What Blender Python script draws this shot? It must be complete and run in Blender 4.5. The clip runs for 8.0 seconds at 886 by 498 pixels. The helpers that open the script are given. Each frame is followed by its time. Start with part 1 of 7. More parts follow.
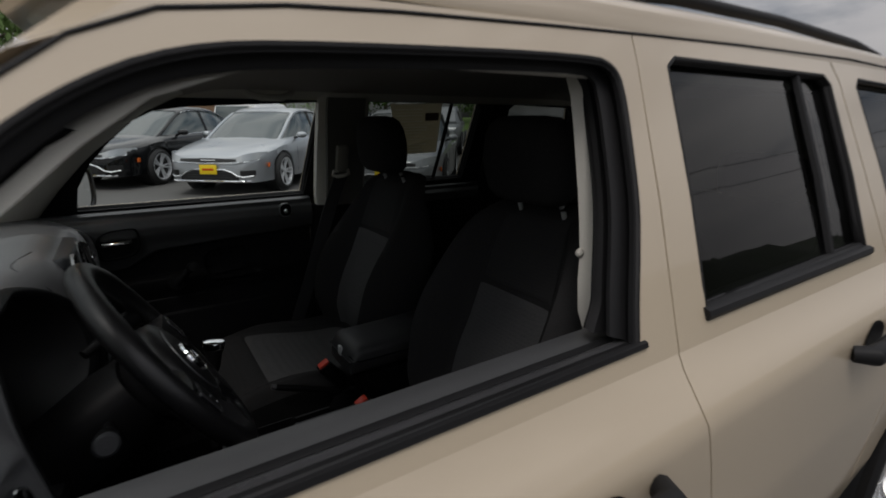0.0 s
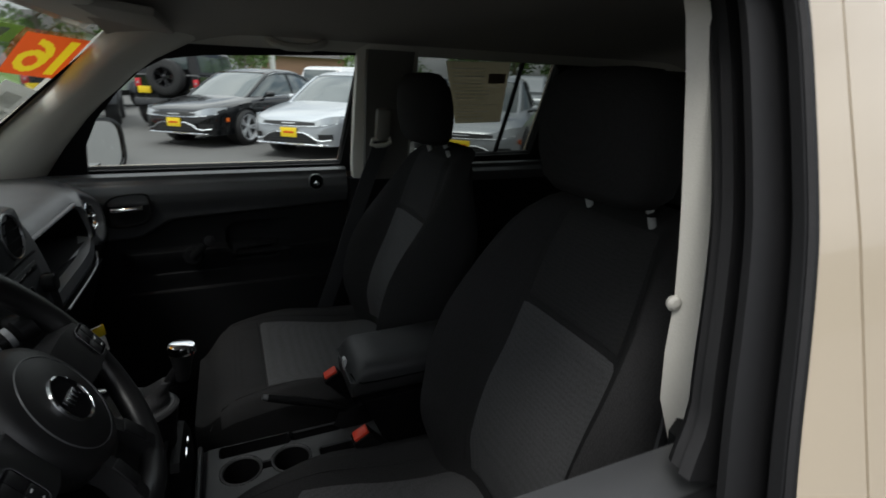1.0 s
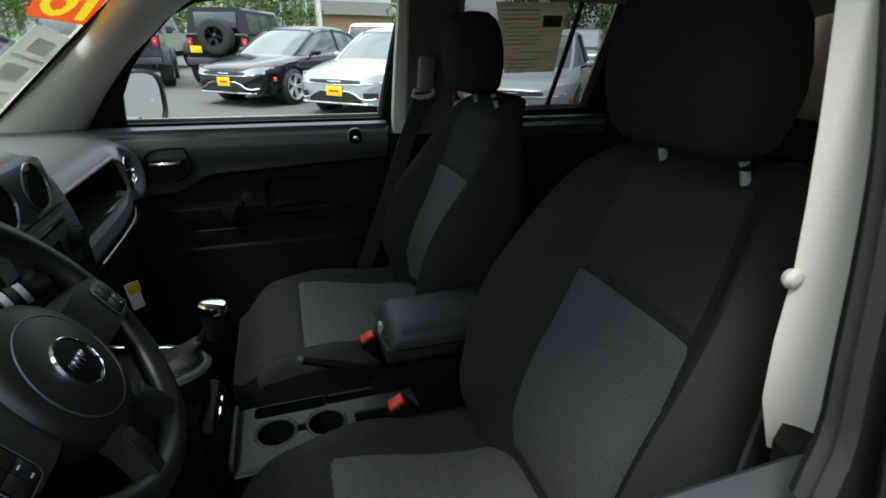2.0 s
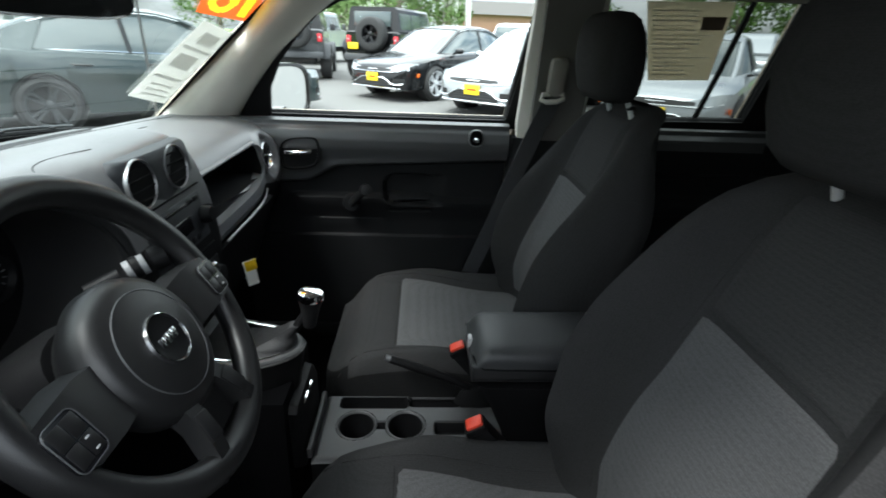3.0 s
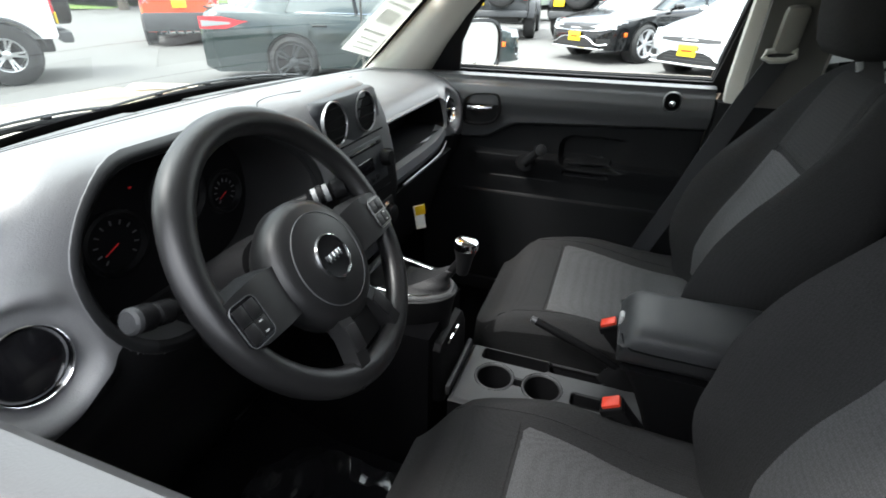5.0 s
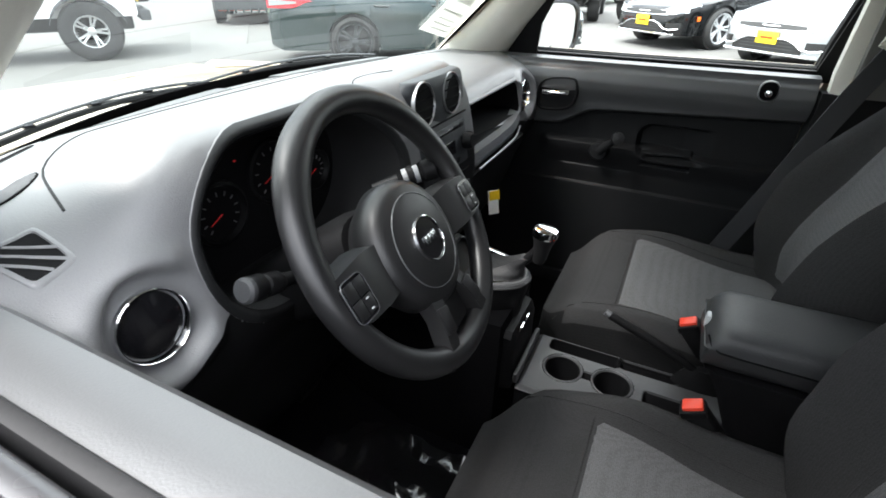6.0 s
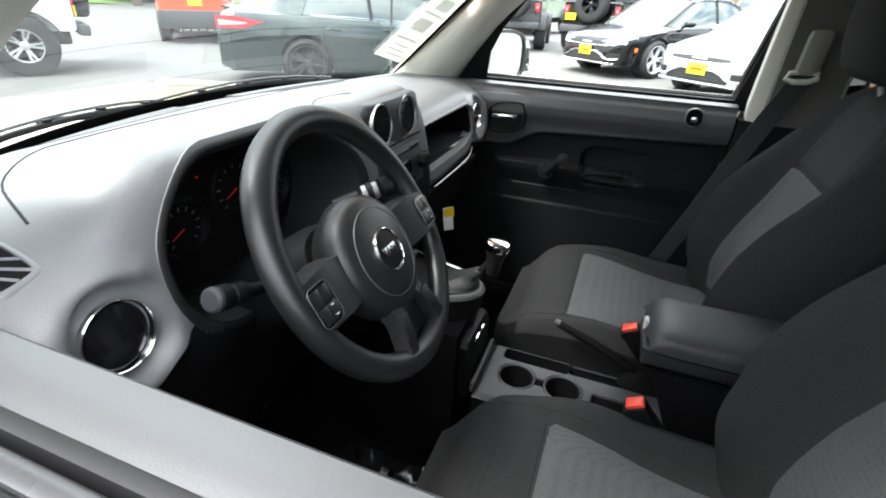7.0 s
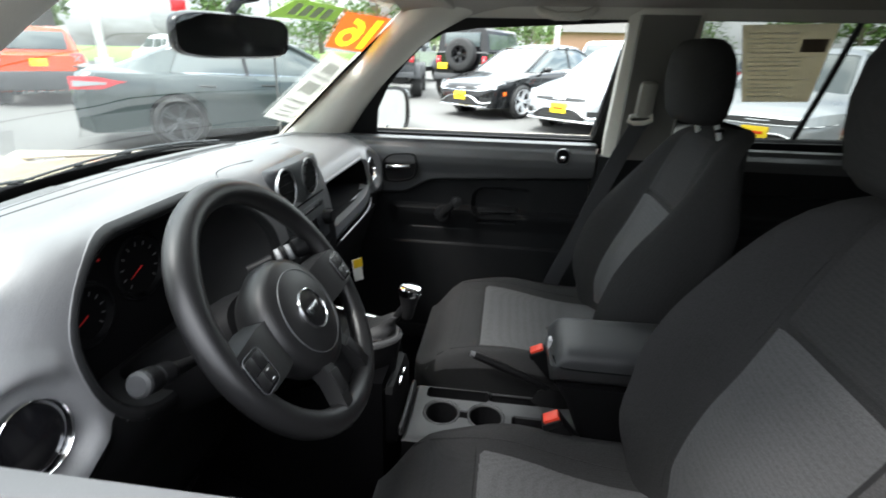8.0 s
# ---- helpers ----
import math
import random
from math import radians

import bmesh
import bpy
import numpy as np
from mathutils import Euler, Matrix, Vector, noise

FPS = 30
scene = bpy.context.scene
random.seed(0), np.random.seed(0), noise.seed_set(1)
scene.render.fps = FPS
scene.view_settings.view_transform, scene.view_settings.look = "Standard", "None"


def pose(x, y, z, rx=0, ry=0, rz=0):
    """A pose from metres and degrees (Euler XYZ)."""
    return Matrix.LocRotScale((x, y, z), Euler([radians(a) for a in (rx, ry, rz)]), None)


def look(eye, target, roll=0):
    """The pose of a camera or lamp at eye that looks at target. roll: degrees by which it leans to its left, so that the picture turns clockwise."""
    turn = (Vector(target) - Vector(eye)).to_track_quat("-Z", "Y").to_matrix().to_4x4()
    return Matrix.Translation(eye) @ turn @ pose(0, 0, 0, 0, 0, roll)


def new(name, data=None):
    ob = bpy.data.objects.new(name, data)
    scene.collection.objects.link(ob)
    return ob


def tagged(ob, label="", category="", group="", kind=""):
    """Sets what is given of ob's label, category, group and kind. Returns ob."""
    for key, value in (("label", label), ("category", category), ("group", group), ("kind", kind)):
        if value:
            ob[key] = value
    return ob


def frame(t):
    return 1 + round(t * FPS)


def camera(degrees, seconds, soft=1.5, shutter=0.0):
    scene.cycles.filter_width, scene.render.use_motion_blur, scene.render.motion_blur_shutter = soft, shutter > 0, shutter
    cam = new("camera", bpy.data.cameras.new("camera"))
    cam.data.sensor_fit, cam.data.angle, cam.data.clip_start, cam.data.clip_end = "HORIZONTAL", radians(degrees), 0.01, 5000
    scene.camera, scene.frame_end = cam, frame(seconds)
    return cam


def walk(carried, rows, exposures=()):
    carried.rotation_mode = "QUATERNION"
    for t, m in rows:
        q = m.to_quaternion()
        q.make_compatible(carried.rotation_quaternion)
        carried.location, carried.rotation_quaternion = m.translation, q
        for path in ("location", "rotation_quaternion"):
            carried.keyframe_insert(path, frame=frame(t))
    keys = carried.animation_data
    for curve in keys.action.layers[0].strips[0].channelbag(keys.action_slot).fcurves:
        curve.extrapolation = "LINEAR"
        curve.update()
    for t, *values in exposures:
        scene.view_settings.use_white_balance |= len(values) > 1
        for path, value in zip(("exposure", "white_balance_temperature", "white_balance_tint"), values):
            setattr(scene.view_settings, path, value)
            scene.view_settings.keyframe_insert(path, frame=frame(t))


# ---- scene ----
import functools

cam = camera(85.3, 8.0, soft=1.7, shutter=0.4)
PATH = [
    (0, (-0.592, -1.158, 1.417), (0.464, 0.456, 0.89), 0.2),
    (0.5, (-0.469, -1.013, 1.398), (0.527, 0.599, 0.758), -1.0),
    (1, (-0.356, -0.936, 1.39), (0.409, 0.796, 0.748), 1.9),
    (1.2, (-0.325, -0.922, 1.385), (0.355, 0.833, 0.709), 2.4),
    (2.3, (-0.322, -0.842, 1.35), (0.213, 0.905, 0.537), 0.8),
    (2.5, (-0.309, -0.833, 1.351), (0.12, 0.941, 0.533), 2.3),
    (3, (-0.279, -0.81, 1.356), (-0.182, 1.019, 0.553), 2.3),
    (3.5, (-0.264, -0.799, 1.355), (-0.396, 1.019, 0.532), 2.1),
    (4, (-0.251, -0.796, 1.349), (-0.542, 0.981, 0.478), 1.3),
    (4.5, (-0.244, -0.807, 1.347), (-0.704, 0.912, 0.433), 0.6),
    (5, (-0.244, -0.809, 1.341), (-0.839, 0.85, 0.395), 0.4),
    (6.3, (-0.313, -0.84, 1.337), (-1.078, 0.709, 0.331), 0.6),
    (6.5, (-0.308, -0.85, 1.343), (-1.054, 0.715, 0.345), 0.9),
    (7, (-0.291, -0.867, 1.345), (-0.892, 0.803, 0.423), 2.7),
    (7.5, (-0.282, -0.888, 1.359), (-0.765, 0.859, 0.513), 2.9),
    (8, (-0.301, -0.918, 1.377), (-0.526, 0.922, 0.626), 1.3),
]
EXPOSURES = [(0.0, -0.78, 6700, 14), (0.5, -0.42, 6600, 13), (1.0, 0.15, 6500, 10), (1.2, 0.35, 6450, 9), (2.3, 1.2, 6250, 5), (2.7, 1.62, 6250, 5), (3.2, 2.2, 6300, 6), (4.0, 2.45, 6450, 9), (5.0, 2.5, 6500, 10), (6.5, 2.6, 6550, 11), (7.5, 2.5, 6500, 10), (8.0, 2.4, 6500, 10)]
walk(cam, [(t, look(eye, target, roll)) for t, eye, target, roll in PATH], EXPOSURES)


# ---- exposure, sky and sun ----
world = bpy.data.worlds.new("overcast_sky")
scene.world = world
world.use_nodes = True
wn, wl = world.node_tree.nodes, world.node_tree.links
sky = wn.new("ShaderNodeTexSky")
sky.sky_type = "NISHITA"
sky.sun_disc = False
sky.sun_elevation, sky.sun_rotation = radians(58), radians(225)
sky.air_density, sky.dust_density = 1.0, 2.0
geo = wn.new("ShaderNodeTexCoord")
squash = wn.new("ShaderNodeMapping")
squash.inputs["Scale"].default_value = (1.0, 1.0, 3.2)
cloud = wn.new("ShaderNodeTexNoise")
cloud.inputs["Scale"].default_value, cloud.inputs["Detail"].default_value = 1.9, 7.0
cloud.inputs["Roughness"].default_value = 0.55
cover = wn.new("ShaderNodeValToRGB")
cover.color_ramp.elements[0].position, cover.color_ramp.elements[1].position = 0.34, 0.52
grey = wn.new("ShaderNodeValToRGB")
grey.color_ramp.elements[0].position, grey.color_ramp.elements[1].position = 0.36, 0.66
grey.color_ramp.elements[0].color = (9.0, 9.5, 10.2, 1)
grey.color_ramp.elements[1].color = (14.0, 14.2, 14.4, 1)
mixed = wn.new("ShaderNodeMix")
mixed.data_type = "RGBA"
wl.new(geo.outputs["Generated"], squash.inputs["Vector"])
wl.new(squash.outputs["Vector"], cloud.inputs["Vector"])
wl.new(cloud.outputs["Fac"], cover.inputs["Fac"])
wl.new(cloud.outputs["Fac"], grey.inputs["Fac"])
wl.new(cover.outputs["Color"], mixed.inputs[0])
wl.new(sky.outputs["Color"], mixed.inputs[6])
wl.new(grey.outputs["Color"], mixed.inputs[7])
# an overcast dome is about three times as bright overhead as at the horizon
height, dome, shaded = wn.new("ShaderNodeSeparateXYZ"), wn.new("ShaderNodeMapRange"), wn.new("ShaderNodeVectorMath")
dome.inputs["From Min"].default_value, dome.inputs["From Max"].default_value = 0.0, 1.0
dome.inputs["To Min"].default_value, dome.inputs["To Max"].default_value = 0.5, 2.5
shaded.operation = "SCALE"
wl.new(geo.outputs["Generated"], height.inputs[0])
wl.new(height.outputs["Z"], dome.inputs["Value"])
wl.new(mixed.outputs[2], shaded.inputs[0])
wl.new(dome.outputs[0], shaded.inputs["Scale"])
wl.new(shaded.outputs[0], wn["Background"].inputs["Color"])
wn["Background"].inputs["Strength"].default_value = 0.074

sun_data = bpy.data.lights.new("sun", "SUN")
sun_data.energy, sun_data.angle, sun_data.color = 1.4, radians(20), (1.0, 0.98, 0.95)
sun = new("sun", sun_data)
sun.matrix_world = look((-12, -12, 28), (0, 0, 0))


# ---- materials ----
def mat(name, color, rough=0.5, metal=0.0, vary=0.12, scale=6.0, bump=0.0, bump_scale=200.0, coat=0.0, fine=0.06, spec=0.5, per_piece=0.0):
    """A surface with broad and fine variation of colour and roughness, and a fine relief."""
    m = bpy.data.materials.new(name)
    m.use_nodes = True
    n, l = m.node_tree.nodes, m.node_tree.links
    b = n["Principled BSDF"]
    b.inputs["Roughness"].default_value, b.inputs["Metallic"].default_value = rough, metal
    b.inputs["Specular IOR Level"].default_value = spec
    b.inputs["Coat Weight"].default_value, b.inputs["Coat Roughness"].default_value = coat, 0.04
    tc = n.new("ShaderNodeTexCoord")
    big, small = n.new("ShaderNodeTexNoise"), n.new("ShaderNodeTexNoise")
    big.inputs["Scale"].default_value, big.inputs["Detail"].default_value = scale, 4
    small.inputs["Scale"].default_value, small.inputs["Detail"].default_value = bump_scale, 2
    for t in (big, small):
        l.new(tc.outputs["Object"], t.inputs["Vector"])
    val = n.new("ShaderNodeMath"); val.operation = "MULTIPLY_ADD"
    l.new(big.outputs["Fac"], val.inputs[0])
    val.inputs[1].default_value, val.inputs[2].default_value = 2 * vary, 1 - vary
    val2 = n.new("ShaderNodeMath"); val2.operation = "MULTIPLY_ADD"
    l.new(small.outputs["Fac"], val2.inputs[0])
    val2.inputs[1].default_value = 2 * fine
    l.new(val.outputs[0], val2.inputs[2])
    hsv = n.new("ShaderNodeHueSaturation")
    hsv.inputs["Color"].default_value = (*color, 1)
    out = val2.outputs[0]
    if per_piece:
        info = n.new("ShaderNodeObjectInfo")
        pp = n.new("ShaderNodeMath"); pp.operation = "MULTIPLY_ADD"
        l.new(info.outputs["Random"], pp.inputs[0])
        pp.inputs[1].default_value = per_piece
        l.new(out, pp.inputs[2])
        out = pp.outputs[0]
    l.new(out, hsv.inputs["Value"])
    l.new(hsv.outputs["Color"], b.inputs["Base Color"])
    rr = n.new("ShaderNodeMath"); rr.operation = "MULTIPLY_ADD"
    l.new(big.outputs["Fac"], rr.inputs[0])
    rr.inputs[1].default_value, rr.inputs[2].default_value = 0.16, max(0.0, rough - 0.08)
    l.new(rr.outputs[0], b.inputs["Roughness"])
    if bump:
        bp = n.new("ShaderNodeBump")
        bp.inputs["Strength"].default_value, bp.inputs["Distance"].default_value = bump, 0.002
        l.new(small.outputs["Fac"], bp.inputs["Height"])
        l.new(bp.outputs["Normal"], b.inputs["Normal"])
    return m


def glass(name, tint=(0.9, 0.95, 0.93), dark=0.0):
    """Thin glazing: mirror gloss by Fresnel over a clear, tinted pass-through."""
    m = bpy.data.materials.new(name)
    m.use_nodes = True
    n, l = m.node_tree.nodes, m.node_tree.links
    n.remove(n["Principled BSDF"])
    clear, gloss, mixs, lw = (n.new("ShaderNode" + k) for k in ("BsdfTransparent", "BsdfGlossy", "MixShader", "LayerWeight"))
    clear.inputs["Color"].default_value = (*[c * (1 - dark) for c in tint], 1)
    gloss.inputs["Roughness"].default_value = 0.0
    lw.inputs["Blend"].default_value = 0.5
    power, schlick = n.new("ShaderNodeMath"), n.new("ShaderNodeMath")
    power.operation, schlick.operation = "POWER", "MULTIPLY_ADD"
    power.inputs[1].default_value = 5.0
    schlick.inputs[1].default_value, schlick.inputs[2].default_value = 0.92, 0.045
    l.new(lw.outputs["Facing"], power.inputs[0])
    l.new(power.outputs[0], schlick.inputs[0])
    l.new(schlick.outputs[0], mixs.inputs[0])
    l.new(clear.outputs[0], mixs.inputs[1])
    l.new(gloss.outputs[0], mixs.inputs[2])
    l.new(mixs.outputs[0], n["Material Output"].inputs["Surface"])
    return m


def see_through(m, share):
    """Let daylight soak through a printed sheet."""
    n, l = m.node_tree.nodes, m.node_tree.links
    b = n["Principled BSDF"]
    t, mx = n.new("ShaderNodeBsdfTranslucent"), n.new("ShaderNodeMixShader")
    l.new(b.inputs["Base Color"].links[0].from_socket, t.inputs["Color"])
    mx.inputs[0].default_value = share
    l.new(b.outputs[0], mx.inputs[1])
    l.new(t.outputs[0], mx.inputs[2])
    l.new(mx.outputs[0], n["Material Output"].inputs["Surface"])
    return m


def glow(name, color, strength):
    m = mat(name, color, 0.4)
    b = m.node_tree.nodes["Principled BSDF"]
    b.inputs["Emission Color"].default_value, b.inputs["Emission Strength"].default_value = (*color, 1), strength
    return m


def cloth_mat(name, color, cell, depth):
    """Knitted seat cloth: a small regular weave over soft shading."""
    m = mat(name, color, 0.9, vary=0.14, scale=9, fine=0.26, bump_scale=520, spec=0.08)
    n, l = m.node_tree.nodes, m.node_tree.links
    tc = n.new("ShaderNodeTexCoord")
    v = n.new("ShaderNodeTexVoronoi")
    v.inputs["Scale"].default_value = cell
    v.inputs["Randomness"].default_value = 0.45
    l.new(tc.outputs["Object"], v.inputs["Vector"])
    bp = n.new("ShaderNodeBump")
    bp.inputs["Strength"].default_value, bp.inputs["Distance"].default_value = depth, 0.0015
    bp.invert = True
    l.new(v.outputs["Distance"], bp.inputs["Height"])
    b = n["Principled BSDF"]
    l.new(bp.outputs["Normal"], b.inputs["Normal"])
    # the gaps of the weave are darker than its threads
    hsv = b.inputs["Base Color"].links[0].from_node
    thread, both = n.new("ShaderNodeMapRange"), n.new("ShaderNodeMath")
    thread.inputs["From Min"].default_value, thread.inputs["From Max"].default_value = 0.15, 0.75
    thread.inputs["To Min"].default_value, thread.inputs["To Max"].default_value = 1.0 + 0.35 * depth, 1.0 - 0.75 * depth
    both.operation = "MULTIPLY"
    l.new(v.outputs["Distance"], thread.inputs["Value"])
    l.new(hsv.inputs["Value"].links[0].from_socket, both.inputs[0])
    l.new(thread.outputs[0], both.inputs[1])
    l.new(both.outputs[0], hsv.inputs["Value"])
    return m


TAN = mat("tan_paint", (0.46, 0.385, 0.285), 0.32, vary=0.05, scale=2, coat=0.7, bump_scale=900, fine=0.03)
BLACK_TRIM = mat("black_rubber", (0.008, 0.008, 0.0085), 0.55, vary=0.2, bump=0.1, spec=0.25)
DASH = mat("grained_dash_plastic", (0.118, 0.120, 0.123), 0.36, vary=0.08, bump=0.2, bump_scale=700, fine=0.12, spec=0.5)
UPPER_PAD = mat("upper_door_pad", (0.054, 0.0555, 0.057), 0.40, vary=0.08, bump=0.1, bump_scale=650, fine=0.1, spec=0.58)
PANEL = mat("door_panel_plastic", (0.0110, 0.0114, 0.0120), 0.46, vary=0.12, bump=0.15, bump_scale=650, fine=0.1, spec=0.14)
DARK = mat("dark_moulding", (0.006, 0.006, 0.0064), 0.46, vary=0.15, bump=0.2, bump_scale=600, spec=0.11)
SILVER_TRIM = mat("satin_grey_trim", (0.085, 0.088, 0.092), 0.38, 0.3, vary=0.08)
CREAM = mat("pale_headliner_trim", (0.52, 0.508, 0.458), 0.75, vary=0.06, bump=0.15, bump_scale=500)
LINER = mat("woven_headliner", (0.30, 0.285, 0.26), 0.95, vary=0.06, bump=0.4, bump_scale=900)
SATIN = mat("satin_bright_metal", (0.28, 0.285, 0.29), 0.36, 0.8, vary=0.04)
CHROME = mat("chrome", (0.82, 0.83, 0.84), 0.08, 1.0, vary=0.03)
CLOTH = cloth_mat("charcoal_seat_cloth", (0.0232, 0.0231, 0.0235), 420, 0.30)
INSERT = cloth_mat("grey_seat_insert", (0.066, 0.0668, 0.068), 330, 0.30)
VINYL = mat("armrest_vinyl", (0.030, 0.031, 0.0325), 0.46, vary=0.1, bump=0.3, bump_scale=500, spec=0.3)
WHEEL_SKIN = mat("steering_wheel_skin", (0.0085, 0.0085, 0.009), 0.38, vary=0.1, bump=0.12, bump_scale=900, spec=0.46)
BOSS_SKIN = mat("grained_airbag_skin", (0.009, 0.009, 0.0095), 0.42, vary=0.1, bump=0.15, bump_scale=900, spec=0.42)
CARPET = mat("black_carpet", (0.004, 0.004, 0.0045), 1.0, spec=0.02, vary=0.3, bump=0.8, bump_scale=400)
GLOSS_BLACK = mat("gloss_black", (0.006, 0.006, 0.007), 0.12, vary=0.1)
BELT = mat("belt_webbing", (0.03, 0.031, 0.033), 0.75, vary=0.1, bump=0.4, bump_scale=800)
RED = mat("red_buckle_plastic", (0.62, 0.045, 0.02), 0.4, vary=0.06)
GLASS = glass("clear_glass")
SCREEN_GLASS = glass("windscreen_glass", (0.70, 0.76, 0.74), 0.06)
TINTED = glass("tinted_glass", (0.245, 0.265, 0.252), 0.15)
MIRROR = mat("mirror_glass", (0.86, 0.88, 0.88), 0.01, 1.0, vary=0.01, fine=0.0)
PAPER = mat("white_paper", (0.78, 0.78, 0.75), 0.8, vary=0.04)
PAPER_GREY = mat("grey_print", (0.72, 0.72, 0.71), 0.8, vary=0.05)
PAPER_TAN = mat("sunlit_back_of_label", (0.6, 0.57, 0.46), 0.85, vary=0.06)
ORANGE_DECAL = mat("orange_decal", (0.78, 0.10, 0.015), 0.5, vary=0.06)
YELLOW_DECAL = mat("yellow_decal", (0.85, 0.62, 0.02), 0.5, vary=0.05)
GREEN_DECAL = mat("green_decal", (0.42, 0.55, 0.2), 0.5, vary=0.05)
for sheet_mat in (PAPER, PAPER_GREY, PAPER_TAN, ORANGE_DECAL, YELLOW_DECAL, GREEN_DECAL):
    see_through(sheet_mat, 0.4 if sheet_mat is not PAPER_GREY else 0.92)
NEEDLE = glow("lit_needle", (0.6, 0.02, 0.02), 0.022)
DIAL = mat("dial_print", (0.09, 0.09, 0.094), 0.7)
SATIN_DARK = mat("satin_dark_trim", (0.060, 0.061, 0.063), 0.48, 0.0, vary=0.08)
SATIN_BLACK = mat("satin_black_knob", (0.007, 0.007, 0.0075), 0.48, vary=0.1, spec=0.3)
STALK_GREY = mat("grey_stalk_print", (0.17, 0.175, 0.18), 0.45, vary=0.1)
LAMP_GREY = mat("pale_grey_print", (0.42, 0.43, 0.43), 0.5, vary=0.08)
# dial faces, and the shade painted into recesses
FACE_BLACK = mat("matt_black_dial_and_shade", (0.004, 0.004, 0.0045), 0.8, vary=0.2, spec=0.1)


# ---- mesh helpers ----
def finish(bm, smooth=True, angle=40):
    bmesh.ops.remove_doubles(bm, verts=bm.verts, dist=1e-5)
    bmesh.ops.recalc_face_normals(bm, faces=bm.faces)
    for f in bm.faces:
        f.smooth = smooth
    lim = radians(angle)
    for e in bm.edges:
        e.smooth = len(e.link_faces) == 2 and e.calc_face_angle(0) < lim
    return bm


def part(name, bm, material, parent=None, label="", angle=40):
    finish(bm, True, angle)
    me = bpy.data.meshes.new(name)
    bm.to_mesh(me)
    bm.free()
    me.materials.append(material)
    ob = new(name, me)
    if parent:
        ob.parent = parent
    return tagged(ob, label)


def thing(name, label, category, group="", kind="", at=(0, 0, 0), turn=0):
    ob = new(name)
    ob.matrix_world = pose(*at, 0, 0, turn)
    ob.empty_display_size = 0.1
    return tagged(ob, label, category, group, kind)


def B():
    return bmesh.new()


def add_box(bm, c, s, r=0.0, m=None, seg=2):
    """A box with rounded edges, by its centre and full sizes."""
    t = bmesh.new()
    bmesh.ops.create_cube(t, size=1)
    for v in t.verts:
        v.co = Vector((v.co.x * s[0], v.co.y * s[1], v.co.z * s[2]))
    if r:
        bmesh.ops.bevel(t, geom=t.edges, offset=min(r, min(s) * 0.49), segments=seg, profile=0.5, affect="EDGES")
    move(t, Matrix.Translation(c) @ m if m else Matrix.Translation(c))
    return join(bm, t)


def move(bm, m):
    bmesh.ops.transform(bm, matrix=m, verts=bm.verts)
    return bm


def join(bm, other):
    me = bpy.data.meshes.new("t")
    other.to_mesh(me)
    other.free()
    bm.from_mesh(me)
    bpy.data.meshes.remove(me)
    return bm


def add_loft(bm, rings, caps=True, closed=True):
    """Skin through rings of equally many points."""
    vs = [[bm.verts.new(p) for p in r] for r in rings]
    n = len(rings[0])
    for a, b in zip(vs, vs[1:]):
        for i in range(n if closed else n - 1):
            j = (i + 1) % n
            bm.faces.new((a[i], a[j], b[j], b[i]))
    if caps and closed:
        bm.faces.new(vs[0][::-1])
        bm.faces.new(vs[-1])
    return bm


def add_tube(bm, pts, r, n=8, closed=False):
    """A round bar along a line of points; r may be one radius or one each."""
    pts = [Vector(p) for p in pts]
    k = len(pts)
    rs = r if isinstance(r, (list, tuple)) else [r] * k
    rings = []
    side = None
    for i, p in enumerate(pts):
        a = pts[i - 1] if (i or closed) else p
        b = pts[(i + 1) % k] if (i < k - 1 or closed) else p
        d = (b - a).normalized()
        if side is None:
            side = d.orthogonal().normalized()
        side = (side - d * side.dot(d)).normalized()
        up = d.cross(side)
        rings.append([p + rs[i] * (math.cos(2 * math.pi * j / n) * side + math.sin(2 * math.pi * j / n) * up) for j in range(n)])
    if closed:
        rings.append(rings[0])
    return add_loft(bm, rings, caps=not closed)


def add_lathe(bm, profile, m, n=32, caps=True):
    """Profile rows (radius, height) turned about the local z of m."""
    rings = [[m @ Vector((r * math.cos(2 * math.pi * j / n), r * math.sin(2 * math.pi * j / n), h)) for j in range(n)] for r, h in profile]
    return add_loft(bm, rings, caps=caps)


def add_prism(bm, poly, m, depth, r=0.0):
    """A flat outline in the local xy of m, raised by depth along its z, with an eased rim."""
    c = Vector((sum(p[0] for p in poly) / len(poly), sum(p[1] for p in poly) / len(poly)))
    rings = [[m @ Vector((*p, 0)) for p in poly]]
    if r:
        rings.append([m @ Vector((*p, depth - r)) for p in poly])
        small = [c + (Vector(p) - c) * max(0.2, 1 - r / max(1e-4, (Vector(p) - c).length)) for p in poly]
        rings.append([m @ Vector((*p, depth)) for p in small])
    else:
        rings.append([m @ Vector((*p, depth)) for p in poly])
    return add_loft(bm, rings)


def add_grid(bm, nu, nv, f):
    """A sheet of points f(u, v), u and v from 0 to 1."""
    vs = [[bm.verts.new(f(i / nu, j / nv)) for j in range(nv + 1)] for i in range(nu + 1)]
    for i in range(nu):
        for j in range(nv):
            bm.faces.new((vs[i][j], vs[i + 1][j], vs[i + 1][j + 1], vs[i][j + 1]))
    return bm


def thicken(bm, d):
    bmesh.ops.recalc_face_normals(bm, faces=bm.faces)
    bmesh.ops.solidify(bm, geom=bm.faces[:], thickness=d)
    return bm


